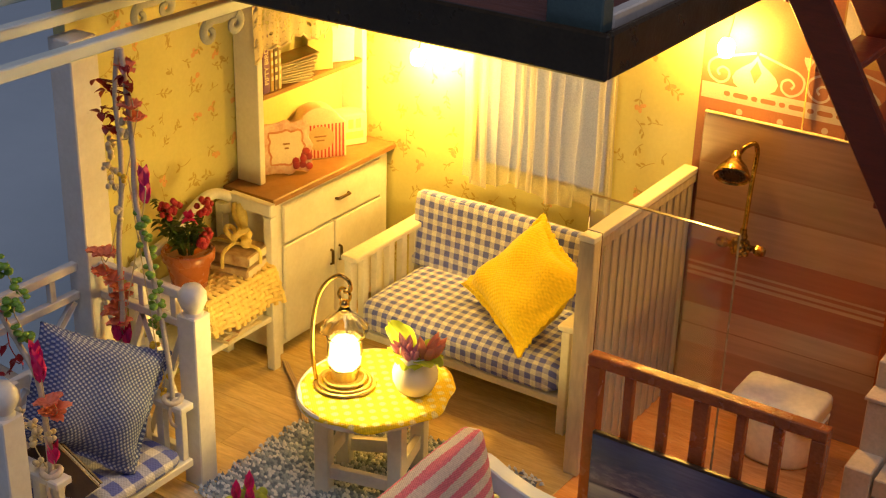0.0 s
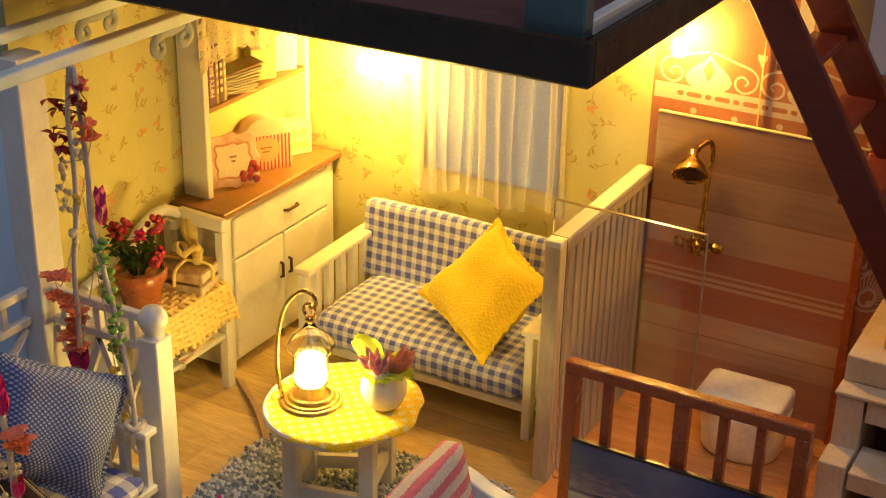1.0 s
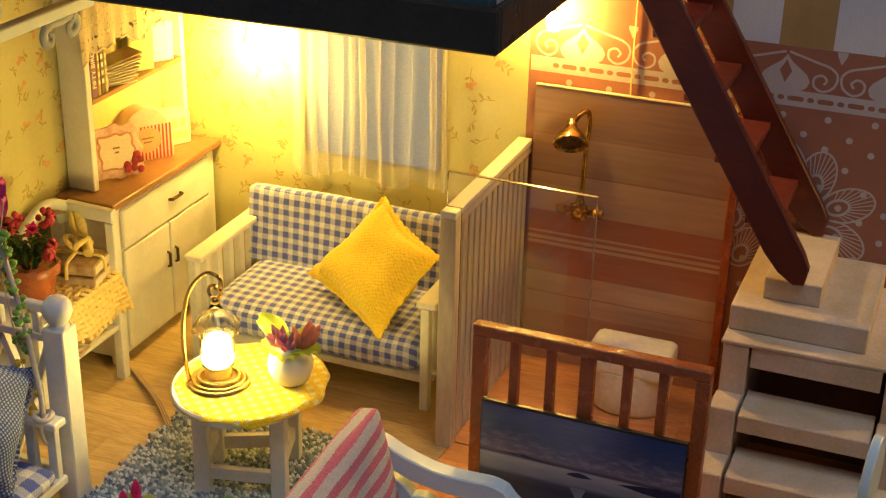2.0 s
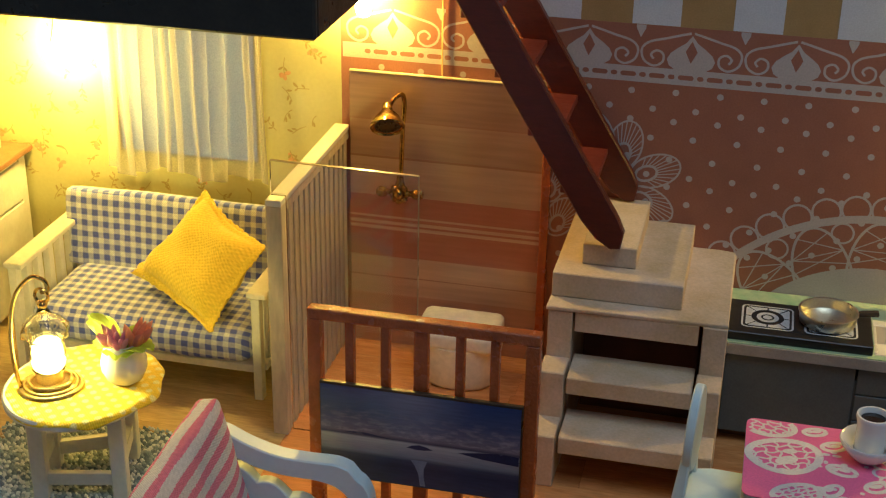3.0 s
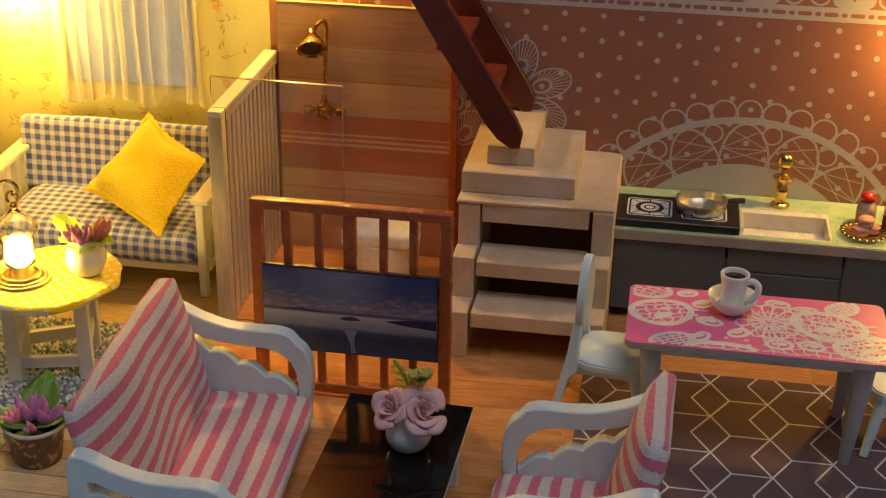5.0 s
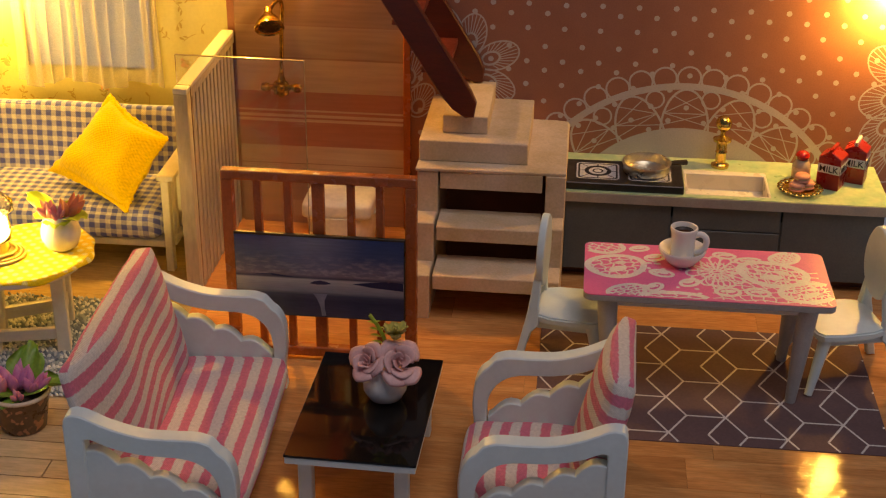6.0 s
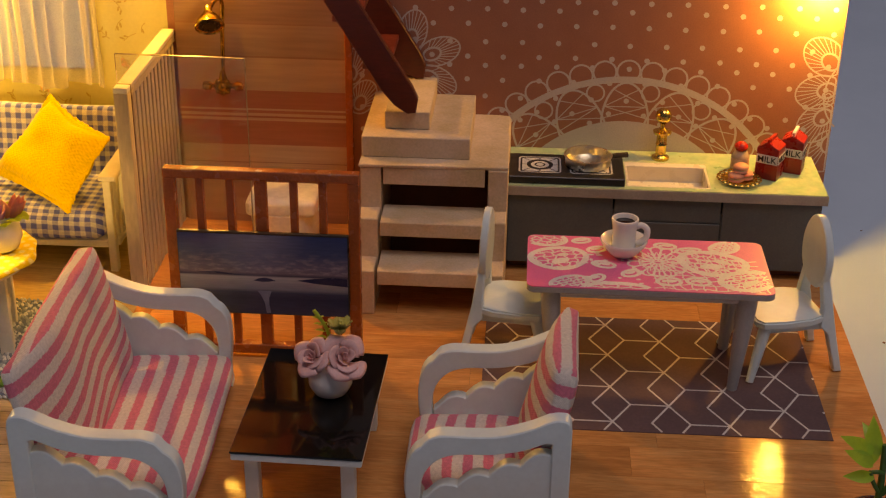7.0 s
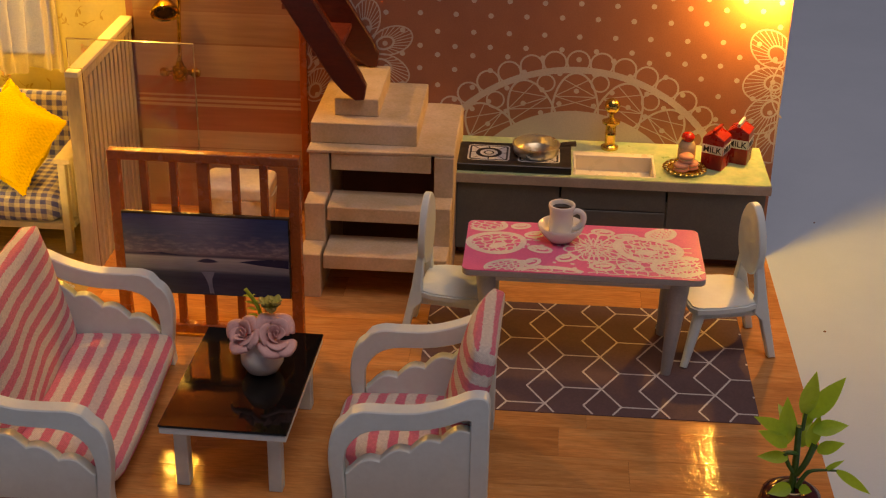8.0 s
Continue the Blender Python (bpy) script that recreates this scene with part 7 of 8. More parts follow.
    lathe(bm, [(0, 0), (0.28, 0), (0.34, 0.04), (0.46, 0.17), (0.58, 0.33), (0.63, 0.44), (0.61, 0.48), (0.55, 0.45), (0.45, 0.32), (0.34, 0.22), (0, 0.15)], seg=36)
    part("dish", bm, CERAMIC, s, smooth=60)
    c = thing("coffee_mug", "cream mug with a loop handle full of black coffee", "mug", 13.98, -8.0, 3.245, -8)
    c.scale = (0.86, 0.86, 0.84)
    bm = bm_new()
    lathe(bm, [(0, 0), (0.33, 0), (0.37, 0.05), (0.37, 0.3), (0.365, 0.6), (0.38, 0.85), (0.41, 0.98), (0.425, 1.05), (0.41, 1.10), (0.36, 1.10), (0.325, 1.02), (0.3, 0.9), (0.29, 0.3), (0, 0.28)], seg=32)
    part("body", bm, CERAMIC, c, smooth=60)
    bm = bm_new()
    tube(bm, smooth_line([(0.33, 0, 0.84), (0.52, -0.03, 0.92), (0.68, -0.04, 0.8), (0.68, -0.04, 0.54), (0.54, -0.02, 0.36), (0.38, 0, 0.3)], 5), 0.1, 10)
    part("handle", bm, CERAMIC, c, smooth=80)
    bm = bm_new()
    lathe(bm, [(0, 0.97), (0.31, 0.97)], seg=28)
    part("coffee", bm, surf("coffee", (0.012, 0.006, 0.003), (0.016, 0.008, 0.004), 2, 0.08, bump=0), c, "black coffee")


def dining_chair():
    c = thing("dining_chair", "white painted dining chair with an oval back plate", "chair", 0, 0, 0, group="chairs at the dining table")
    bm = bm_new()
    pts = [(-0.82, -0.78), (-0.4, -0.95), (0.3, -1.0), (0.86, -0.94), (1.0, -0.74), (1.0, 0.74), (0.86, 0.94), (0.3, 1.0), (-0.4, 0.95), (-0.82, 0.78)]
    prism(bm, pts, 1.56, 1.80, "xy", 0.05, 2)
    for v in bm.verts:
        if v.co.z > 1.7:
            v.co.z -= 0.09 * max(0, 1 - (v.co.x ** 2 + v.co.y ** 2))
    part("seat", bm, WHITE_COOL, c)
    for sy in (-1, 1):
        bm = bm_new()
        tube(bm, [(0.72, sy * 0.7, 1.6), (0.92, sy * 0.85, 0.8), (1.14, sy * 1.04, 0.02)], [0.17, 0.14, 0.1], 8)
        part("front_leg", bm, WHITE_COOL, c, smooth=60)
        bm = bm_new()
        side = [(-1.36, 0.0), (-1.16, 0.0), (-0.88, 1.2), (-0.66, 1.46), (-0.70, 1.95), (-0.68, 3.1), (-0.86, 3.1), (-0.98, 1.9), (-1.12, 1.2)]
        y = sy * 0.72
        prism(bm, side, y - 0.12, y + 0.12, "xz", 0.03)
        for v in bm.verts:
            k = max(0.0, v.co.z - 1.9) / 1.2
            v.co.y -= sy * 0.34 * k
            v.co.y += sy * 0.1 * max(0.0, 1.2 - v.co.z) / 1.2
        part("back_leg", bm, WHITE_COOL, c)
        bm = bm_new()
        box(bm, -0.8, 0.72, sy * 0.7 - 0.06, sy * 0.7 + 0.06, 1.34, 1.56, 0.015)
        part("seat_rail", bm, WHITE_COOL, c)
    bm = bm_new()
    m = Matrix.Translation((-0.74, 0, 3.42)) @ Euler((0, radians(1), 0)).to_matrix().to_4x4()
    oval = [(0.72 * math.cos(a) * (1 - 0.12 * math.sin(a)), 1.08 * math.sin(a)) for a in [k * 2 * math.pi / 36 for k in range(36)]]
    prism(bm, oval, -0.1, 0.1, "yz", 0.03)
    for v in bm.verts:
        v.co = m @ v.co
    part("back_plate", bm, WHITE_COOL, c, "oval plate")
    return c


def build_chairs():
    c = dining_chair()
    c.matrix_basis = pose(11.08 * S, -8.05 * S, 0.03 * S, 0, 0, -7) @ Matrix.Diagonal((1.0, 1.0, 0.95, 1.0))
    copy_thing(c, pose(18.40 * S, -7.86 * S, 0.03 * S, 0, 0, 195) @ Matrix.Diagonal((1.08, 1.03, 1.0, 1.0)))


def build_kitchen():
    x0, x1, y0 = 10.78, 20.2, -2.96
    k = thing("kitchen_unit", "slate grey kitchen base unit with plain doors and drawers", "cabinet")
    bm = bm_new()
    box(bm, x0, x1, y0, -0.03, 0.28, 2.15, 0.02)
    part("carcass", bm, DARK_GREY, k)
    for a, b in ((x0, x0 + 0.12), (x1 - 0.12, x1)):
        bm = bm_new()
        box(bm, a, b, y0, -0.03, 2.152, 2.6, 0.01)
        part("end_panel", bm, DARK_GREY, k)
    bm = bm_new()
    box(bm, x0 + 0.1, x1 - 0.1, y0 + 0.3, -0.1, 0.0, 0.28, 0)
    part("plinth", bm, DARK, k, "dark recessed plinth")
    for name, a, b, c, d in (("door", x0 + 0.05, 13.97, 0.32, 2.55), ("drawer", 14.03, 17.2, 1.83, 2.55), ("drawer", 14.03, 17.2, 1.1, 1.79), ("drawer", 14.03, 17.2, 0.32, 1.06), ("door", 17.26, x1 - 0.05, 0.32, 2.55)):
        bm = bm_new()
        box(bm, a, b, y0 - 0.07, y0, c, d, 0.015)
        part(name, bm, DARK_GREY, k)
    # worktop in four pieces round the sink opening
    w = thing("worktop", "green and cream marbled worktop with a pale edge", "worktop")
    sx0, sx1, sy0, sy1 = 14.36, 16.88, -2.90, -0.98
    wy0, z0, z1 = -3.12, 2.602, 2.90
    bm = bm_new()
    for a, b, c, d in ((10.72, sx0, wy0, -0.03), (sx1, 20.3, wy0, -0.03), (sx0, sx1, wy0, sy0), (sx0, sx1, sy1, -0.03)):
        bm = bm_new()
        box(bm, a, b, c, d, z0, z1, 0)
        part("slab", bm, MARBLE, w)
    bm = bm_new()
    box(bm, 10.70, 20.32, wy0 - 0.03, wy0 - 0.002, z0 - 0.02, z1 - 0.02, 0.008)
    part("edge_strip", bm, surf("pale_edge", (0.42, 0.37, 0.30), (0.34, 0.30, 0.24), 2, 0.5, spots=0.3), w, "pale edge strip")
    s = thing("sink", "inset cream ceramic sink basin", "sink")
    bm = bm_new()
    for a, b, c, d, e, f in ((sx0, sx1, sy0, sy0 + 0.08, 2.22, 2.905), (sx0, sx1, sy1 - 0.3, sy1, 2.22, 2.905), (sx0, sx0 + 0.08, sy0 + 0.08, sy1 - 0.3, 2.22, 2.905), (sx1 - 0.08, sx1, sy0 + 0.08, sy1 - 0.3, 2.22, 2.905), (sx0 + 0.01, sx1 - 0.01, sy0 + 0.01, sy1 - 0.01, 2.2, 2.4)):
        box(bm, a, b, c, d, e, f, 0.02)
    part("basin", bm, surf("cream_glaze", (0.70, 0.64, 0.52), (0.69, 0.63, 0.51), 0.8, 0.3, bump=0.04, spots=0.0, tone=0.02), s)
    f = thing("tap", "brass pillar tap with a ball knob", "tap", 15.52, -0.62, 2.90)
    bm = bm_new()
    lathe(bm, [(0, 0), (0.27, 0), (0.28, 0.08), (0.18, 0.13), (0.165, 0.18), (0.165, 0.46), (0.185, 0.5), (0.165, 0.54), (0.165, 0.80), (0.28, 0.86), (0.29, 0.93), (0.17, 0.98), (0.08, 1.05), (0.08, 1.18), (0, 1.2)], seg=20)
    part("pillar", bm, BRASS, f, smooth=50)
    bm = bm_new()
    ball(bm, 0, 0, 1.43, 0.26, 16)
    part("knob", bm, BRASS, f, smooth=60)
    # stove
    st = thing("stove", "flat black two-ring gas hob", "hob")
    bm = bm_new()
    box(bm, 10.82, 14.3, -2.98, -1.15, 2.902, 3.14, 0.02)
    part("case", bm, surf("black_case", (0.014, 0.013, 0.012), (0.02, 0.018, 0.016), 2, 0.35), st)
    pale = surf("hob_print", (0.62, 0.62, 0.60), (0.52, 0.52, 0.50), 3, 0.4)
    for cx in (11.75, 13.3):
        cy, lift = -2.05, 3.152
        bm = bm_new()
        ribbon(bm, rounded(cx - 0.62, cx + 0.62, cy - 0.6, cy + 0.6, 0.12), 0.05, lift, "xy", True)
        patch(bm, rounded(cx - 0.54, cx + 0.54, cy - 0.52, cy + 0.52, 0.1), lift, "xy")
        part("plate_print", bm, pale, st, "pale printed plate", smooth=0)
        bm = bm_new()
        ribbon(bm, ring_pts(cx, cy, 0.34), 0.13, lift + 0.004, "xy", True)
        ribbon(bm, ring_pts(cx, cy, 0.14), 0.05, lift + 0.004, "xy", True)
        for q in range(4):
            a = q * math.pi / 2
            ribbon(bm, [(cx + 0.36 * math.cos(a), cy + 0.36 * math.sin(a)), (cx + 0.54 * math.cos(a), cy + 0.54 * math.sin(a))], 0.035, lift + 0.004, "xy")
            ribbon(bm, [(cx + 0.42 * math.cos(a + 0.785), cy + 0.42 * math.sin(a + 0.785)), (cx + 0.7 * math.cos(a + 0.785), cy + 0.7 * math.sin(a + 0.785))], 0.03, lift + 0.004, "xy")
        part("ring", bm, surf("black_ink", (0.012, 0.012, 0.012), (0.02, 0.02, 0.02), 2, 0.4), st, "black printed ring", smooth=0)
    p = thing("frying_pan", "small metal frying pan with a black handle", "pan", 13.2, -1.95, 3.17)
    p.scale = (0.86, 0.86, 0.72)
    bm = bm_new()
    lathe(bm, [(0, 0), (0.74, 0), (0.80, 0.05), (0.82, 0.40), (0.86, 0.42), (0.86, 0.46), (0.80, 0.46), (0.78, 0.40), (0.76, 0.1), (0.7, 0.06), (0, 0.05)], seg=40)
    part("pan", bm, PAN_METAL, p, smooth=50)
    bm = bm_new()
    tube(bm, [(0.78, 0.22, 0.30), (1.0, 0.3, 0.31), (1.42, 0.4, 0.31)], [0.07, 0.11, 0.12], 8)
    part("handle", bm, BLACK_EDGE, p, "black handle")
    # plate with macaroons
    pl = thing("gold_plate", "fluted gold dish holding pink macaroons", "plate", 17.76, -2.3, 2.90)
    bm = bm_new()
    lathe(bm, [(0, 0), (0.34, 0), (0.42, 0.06), (0.5, 0.1), (0.5, 0.13), (0.4, 0.1), (0, 0.06)], seg=30)
    part("dish", bm, BRASS, pl)
    for q in range(20):
        a = q * 2 * math.pi / 20
        bm = bm_new()
        tube(bm, [(0.58 * math.cos(a) + 0.085 * math.cos(b), 0.58 * math.sin(a) + 0.085 * math.sin(b), 0.15) for b in [w * math.pi / 5 for w in range(10)]], 0.028, 5, True)
        part("loop", bm, BRASS, pl)
    cake = surf("macaroon_pink", (0.72, 0.34, 0.20), (0.66, 0.27, 0.17), 2, 0.6)
    for dx, dy, dz in ((-0.12, -0.14, 0.1), (0.18, 0.05, 0.1), (0.02, -0.02, 0.34)):
        m = thing("macaroon", "little pink macaroon on the gold dish", "macaroon", 17.76 + dx, -2.3 + dy, 2.90 + dz, group="macaroons")
        bm = bm_new()
        lathe(bm, [(0, 0), (0.18, 0), (0.24, 0.05), (0.22, 0.1), (0, 0.1)], seg=16)
        part("lower_shell", bm, cake, m, smooth=60)
        bm = bm_new()
        lathe(bm, [(0, 0.145), (0.23, 0.145), (0.24, 0.19), (0.18, 0.25), (0, 0.27)], seg=16)
        part("upper_shell", bm, cake, m, smooth=60)
        bm = bm_new()
        lathe(bm, [(0, 0.1), (0.21, 0.1), (0.21, 0.145), (0, 0.145)], seg=16)
        part("filling", bm, CREAM, m)
    # jar with red lid
    j = thing("spice_jar", "small glass jar with label and red knob lid", "jar", 17.88, -1.35, 2.90)
    bm = bm_new()
    lathe(bm, [(0, 0), (0.25, 0), (0.275, 0.04), (0.275, 0.5), (0.22, 0.6), (0.19, 0.66), (0, 0.66)], seg=22)
    part("jar", bm, surf("cloudy_glass", (0.55, 0.42, 0.28), (0.46, 0.34, 0.22), 2, 0.12), j)
    bm = bm_new()
    lathe(bm, [(0.281, 0.12), (0.281, 0.46)], seg=22)
    part("label", bm, surf("jar_label", (0.60, 0.30, 0.18), (0.70, 0.55, 0.38), 5, 0.5), j, "faded label")
    bm = bm_new()
    ball(bm, 0, 0, 0.79, 0.215, 14, 0.75)
    part("lid", bm, surf("red_gloss", (0.50, 0.02, 0.01), (0.42, 0.015, 0.01), 2, 0.25), j, "glossy red lid")
    # milk cartons
    red = surf("red_carton", (0.34, 0.016, 0.011), (0.28, 0.012, 0.009), 2.0, 0.3)
    whitec = surf("white_carton", (0.76, 0.74, 0.70), (0.70, 0.68, 0.62), 2, 0.35)
    ink = surf("black_ink_text", (0.01, 0.01, 0.01), (0.014, 0.014, 0.014), 2, 0.4)
    for cx, cy, rz, w, h, tip in ((18.72, -1.72, -26, 0.34, 1.0, False), (19.5, -1.15, -20, 0.34, 1.04, True)):
        m = thing("milk_carton", "red gable-top milk carton with a white name band", "carton", cx, cy, 2.90, rz, group="milk cartons")
        bm = bm_new()
        box(bm, -w, w, -w, w, 0, h, 0.02)
        part("body", bm, red, m)
        bm = bm_new()
        prism(bm, [(-w, h + 0.002), (w, h + 0.002), (0.04, h + 0.18), (0.04, h + 0.28), (-0.04, h + 0.28), (-0.04, h + 0.18)], -w, w, "xz", 0.012)
        part("gable", bm, red, m)
        bm = bm_new()
        box(bm, -0.044, 0.044, -w, w, h + (0.17 if tip else 0.235), h + 0.288, 0)
        part("gable_seam", bm, whitec if tip else red, m, "white folded seam" if tip else "")
        for kk, (turn, off) in enumerate(((0, w), (90, w))):
            rot = Matrix.Rotation(radians(turn), 4, "Z")
            bm = bm_new()
            box(bm, -w + 0.01, w - 0.01, -w - 0.012, -w - 0.001, 0.52, 0.80, 0, m=rot)
            part("band", bm, whitec, m, "white band")
            t = rot @ Matrix.Translation((0, (-w - 0.018) * S, 0.65 * S)) @ Matrix.Rotation(radians(90), 4, "X")
            text_mesh("MILK", 0.27, ink, "lettering", m, t)


PLASTIC_LEAF = see_through(surf("plastic_leaf", (0.32, 0.56, 0.04), (0.40, 0.64, 0.06), 1.5, 0.35, bump=0.15, grain=10), 0.4, (0.36, 0.66, 0.04))
PLANT_STEM = surf("dark_plant_stem", (0.03, 0.10, 0.015), (0.05, 0.15, 0.02), 3.0, 0.35, bump=0.2, grain=8)


def build_bamboo():
    p = thing("green_plant", "bright green leafy plant in a dark red round pot", "potted plant", 19.38, -15.75, 0)
    bm = bm_new()
    lathe(bm, [(0, 0), (0.42, 0), (0.62, 0.16), (0.72, 0.42), (0.66, 0.7), (0.5, 0.82), (0.3, 0.86), (0.28, 0.84), (0.28, 0.72), (0, 0.7)], seg=28)
    part("pot", bm, surf("dark_red_glaze", (0.09, 0.018, 0.014), (0.06, 0.012, 0.01), 2, 0.2), p, "dark red glazed pot", smooth=60)
    bm = bm_new()
    tube(bm, [(0.28 * math.cos(a), 0.28 * math.sin(a), 0.85) for a in [k * math.pi / 10 for k in range(20)]], 0.025, 6, True)
    part("collar", bm, CREAM, p, "pale ring round the stem", smooth=80)
    stems = (("stem", [(-0.02, 0, 0.7), (0.0, 0, 1.5), (-0.06, 0, 2.5)], 0.13, 0.09),
             ("stem", [(0.06, 0.02, 2.4), (0.08, 0.02, 2.7), (0.12, 0.03, 3.0)], 0.07, 0.05),
             ("branch", [(0.06, -0.05, 1.25), (0.26, -0.1, 1.6), (0.45, -0.1, 2.1)], 0.09, 0.11),
             ("branch", [(-0.06, -0.05, 1.3), (-0.25, -0.08, 1.55), (-0.42, -0.1, 1.85)], 0.06, 0.08),
             ("branch", [(-0.35, -0.1, 1.85), (-0.2, -0.1, 1.86), (0.0, -0.05, 1.8)], 0.07, 0.07),
             ("branch", [(0.12, -0.1, 0.95), (0.32, -0.14, 1.35), (0.62, -0.14, 1.46), (1.2, -0.15, 1.48)], 0.09, 0.03))
    for name, pts, r0, r1 in stems:
        bm = bm_new()
        line = smooth_line([(0.74 * x, y, z) for x, y, z in pts], 4)
        tube(bm, line, [0.74 * (r0 + (r1 - r0) * k / (len(line) - 1)) for k in range(len(line))], 8)
        part(name, bm, PLANT_STEM, p, smooth=60)
    # leaf base, tip and breadth
    leaves = ((0.03, 0, 2.85, 0.2, -0.1, 3.95, 0.5), (0.2, 0.0, 2.75, 1.14, 0.15, 3.72, 0.55), (0.35, -0.05, 2.45, 1.36, -0.1, 2.66, 0.46), (0.55, -0.1, 1.95, 1.26, -0.25, 2.28, 0.38),
              (-0.36, 0.05, 2.0, -0.44, 0.2, 3.1, 0.52), (-0.38, 0.0, 2.3, -1.42, -0.15, 2.78, 0.42), (-0.36, -0.1, 2.05, -1.3, -0.35, 2.55, 0.42), (-0.3, -0.15, 1.75, -1.24, -0.3, 1.85, 0.36),
              (-0.1, -0.2, 1.0, -0.82, -0.45, 0.98, 0.42), (0.16, -0.2, 0.98, 0.5, -0.35, 1.02, 0.3), (0.85, -0.15, 1.48, 1.4, -0.1, 1.74, 0.15), (1.2, -0.15, 1.48, 2.3, -0.3, 1.0, 0.3),
              (0.3, -0.05, 2.0, 0.56, 0.1, 2.75, 0.4), (0.12, 0.05, 2.5, 0.4, 0.4, 2.95, 0.34), (-0.1, 0.1, 2.2, -0.6, 0.6, 2.7, 0.42), (0.1, 0.1, 1.9, 0.5, 0.75, 2.3, 0.4))
    for x, y, z, a, b, c, wide in leaves:
        way = Vector((0.74 * (a - x), b - y, c - z))
        bm = bm_new()
        leaf(bm, (0.74 * x, y, z), way, way.length, wide * 0.8, 0.06, up=(0, -0.75, 0.66), n=9)
        part("leaf", bm, PLASTIC_LEAF, p, smooth=80)


build_pattern_rug()
build_dining_table()
build_chairs()
build_kitchen()
build_bamboo()


# ---- porch with swing ----
def rail_panel(t, x0, y0, x1, y1):
    """Two top rails, balusters and crossed braces between two posts."""
    a, b = Vector((x0, y0, 0)), Vector((x1, y1, 0))
    d = b - a
    m = frame_of(a, d, (-d.y, d.x, 0))
    ln = d.length
    for z0, z1 in ((4.80, 5.02), (4.06, 4.26), (0.5, 0.72)):
        bm = bm_new()
        box(bm, 0, ln, -0.1, 0.1, z0, z1, 0.02, m=m)
        part("rail", bm, WHITE, t)
    for f in (0.12, 0.5, 0.88):
        bm = bm_new()
        box(bm, ln * f - 0.09, ln * f + 0.09, -0.08, 0.08, 4.26, 4.80, 0.015, m=m)
        part("baluster", bm, WHITE, t)
    for lo, hi in ((0.02, 0.5), (0.98, 0.5)):
        bm = bm_new()
        p, q = Vector((ln * lo, 0, 0.72)), Vector((ln * hi, 0, 4.06))
        dd = q - p
        mm = m @ frame_of(p, dd, (0, 1, 0))
        box(bm, 0, dd.length, -0.07, 0.07, -0.1, 0.1, 0.015, m=mm)
        part("brace", bm, WHITE, t)
        bm = bm_new()
        p, q = Vector((ln * lo, 0, 4.0)), Vector((ln * hi, 0, 0.75))
        dd = q - p
        mm = m @ frame_of(p, dd, (0, 1, 0))
        box(bm, 0, dd.length, -0.05, 0.05, -0.09, 0.09, 0.015, m=mm)
        part("brace", bm, WHITE, t)


def newel(x, y):
    n = thing("newel_post", "white square newel post with a ball top", "post", x, y, 0, group="newel posts")
    bm = bm_new()
    box(bm, -0.28, 0.28, -0.28, 0.28, 0, 4.55, 0.03)
    part("shaft", bm, WHITE, n)
    bm = bm_new()
    lathe(bm, [(0.25, 4.55), (0.2, 4.62), (0.26, 4.72), (0.34, 4.9), (0.33, 5.08), (0.22, 5.24), (0, 5.28)], seg=20)
    part("ball", bm, WHITE, n, smooth=60)


GREY_SCROLL = surf("blue_grey_paint", (0.36, 0.40, 0.44), (0.30, 0.34, 0.38), 1.5, 0.5)


def build_porch():
    bm = bm_new()
    box(bm, -10.85, -10.15, -11.45, -10.61, 0.0, 10.5, 0.03)
    solid("porch_post", bm, WHITE, "tall white square porch post", "post")
    newel(-7.15, -11.1)
    newel(-7.15, -16.6)
    t = thing("back_railing", "white porch railing with crossed braces", "railing", group="porch railings")
    rail_panel(t, -10.14, -11.05, -7.44, -11.05)
    t = thing("side_railing", "white porch railing with crossed braces", "railing", group="porch railings")
    rail_panel(t, -10.6, -18.0, -10.6, -11.46)
    # roof beams with scrolled ends
    for x in (-8.45, -10.65, -12.85):
        b = thing("pergola_beam", "white painted pergola beam with a scroll-cut end", "beam", x, 0, 0, group="pergola beams")
        bm = bm_new()
        box(bm, -0.16, 0.16, -18.0, -7.15, 10.78, 11.06, 0.03)
        part("beam", bm, WHITE_COOL, b)
        bm = bm_new()
        for cy, cz, r, way in ((-7.9, 10.46, 0.26, -1), (-8.75, 10.40, 0.26, 1)):
            pts = scroll(cy, cz, r, 1.05, 1.4, way, 20)
            tube(bm, [(0, p[0], p[1]) for p in pts], [0.13 - 0.003 * k for k in range(len(pts))], 8)
        tube(bm, [(0, -7.75, 10.72), (0, -8.3, 10.66), (0, -8.9, 10.7)], 0.1, 6)
        for v in bm.verts:
            v.co.x *= 0.6
        part("scroll", bm, GREY_SCROLL, b, "blue-grey scroll", smooth=60)
    build_swing()


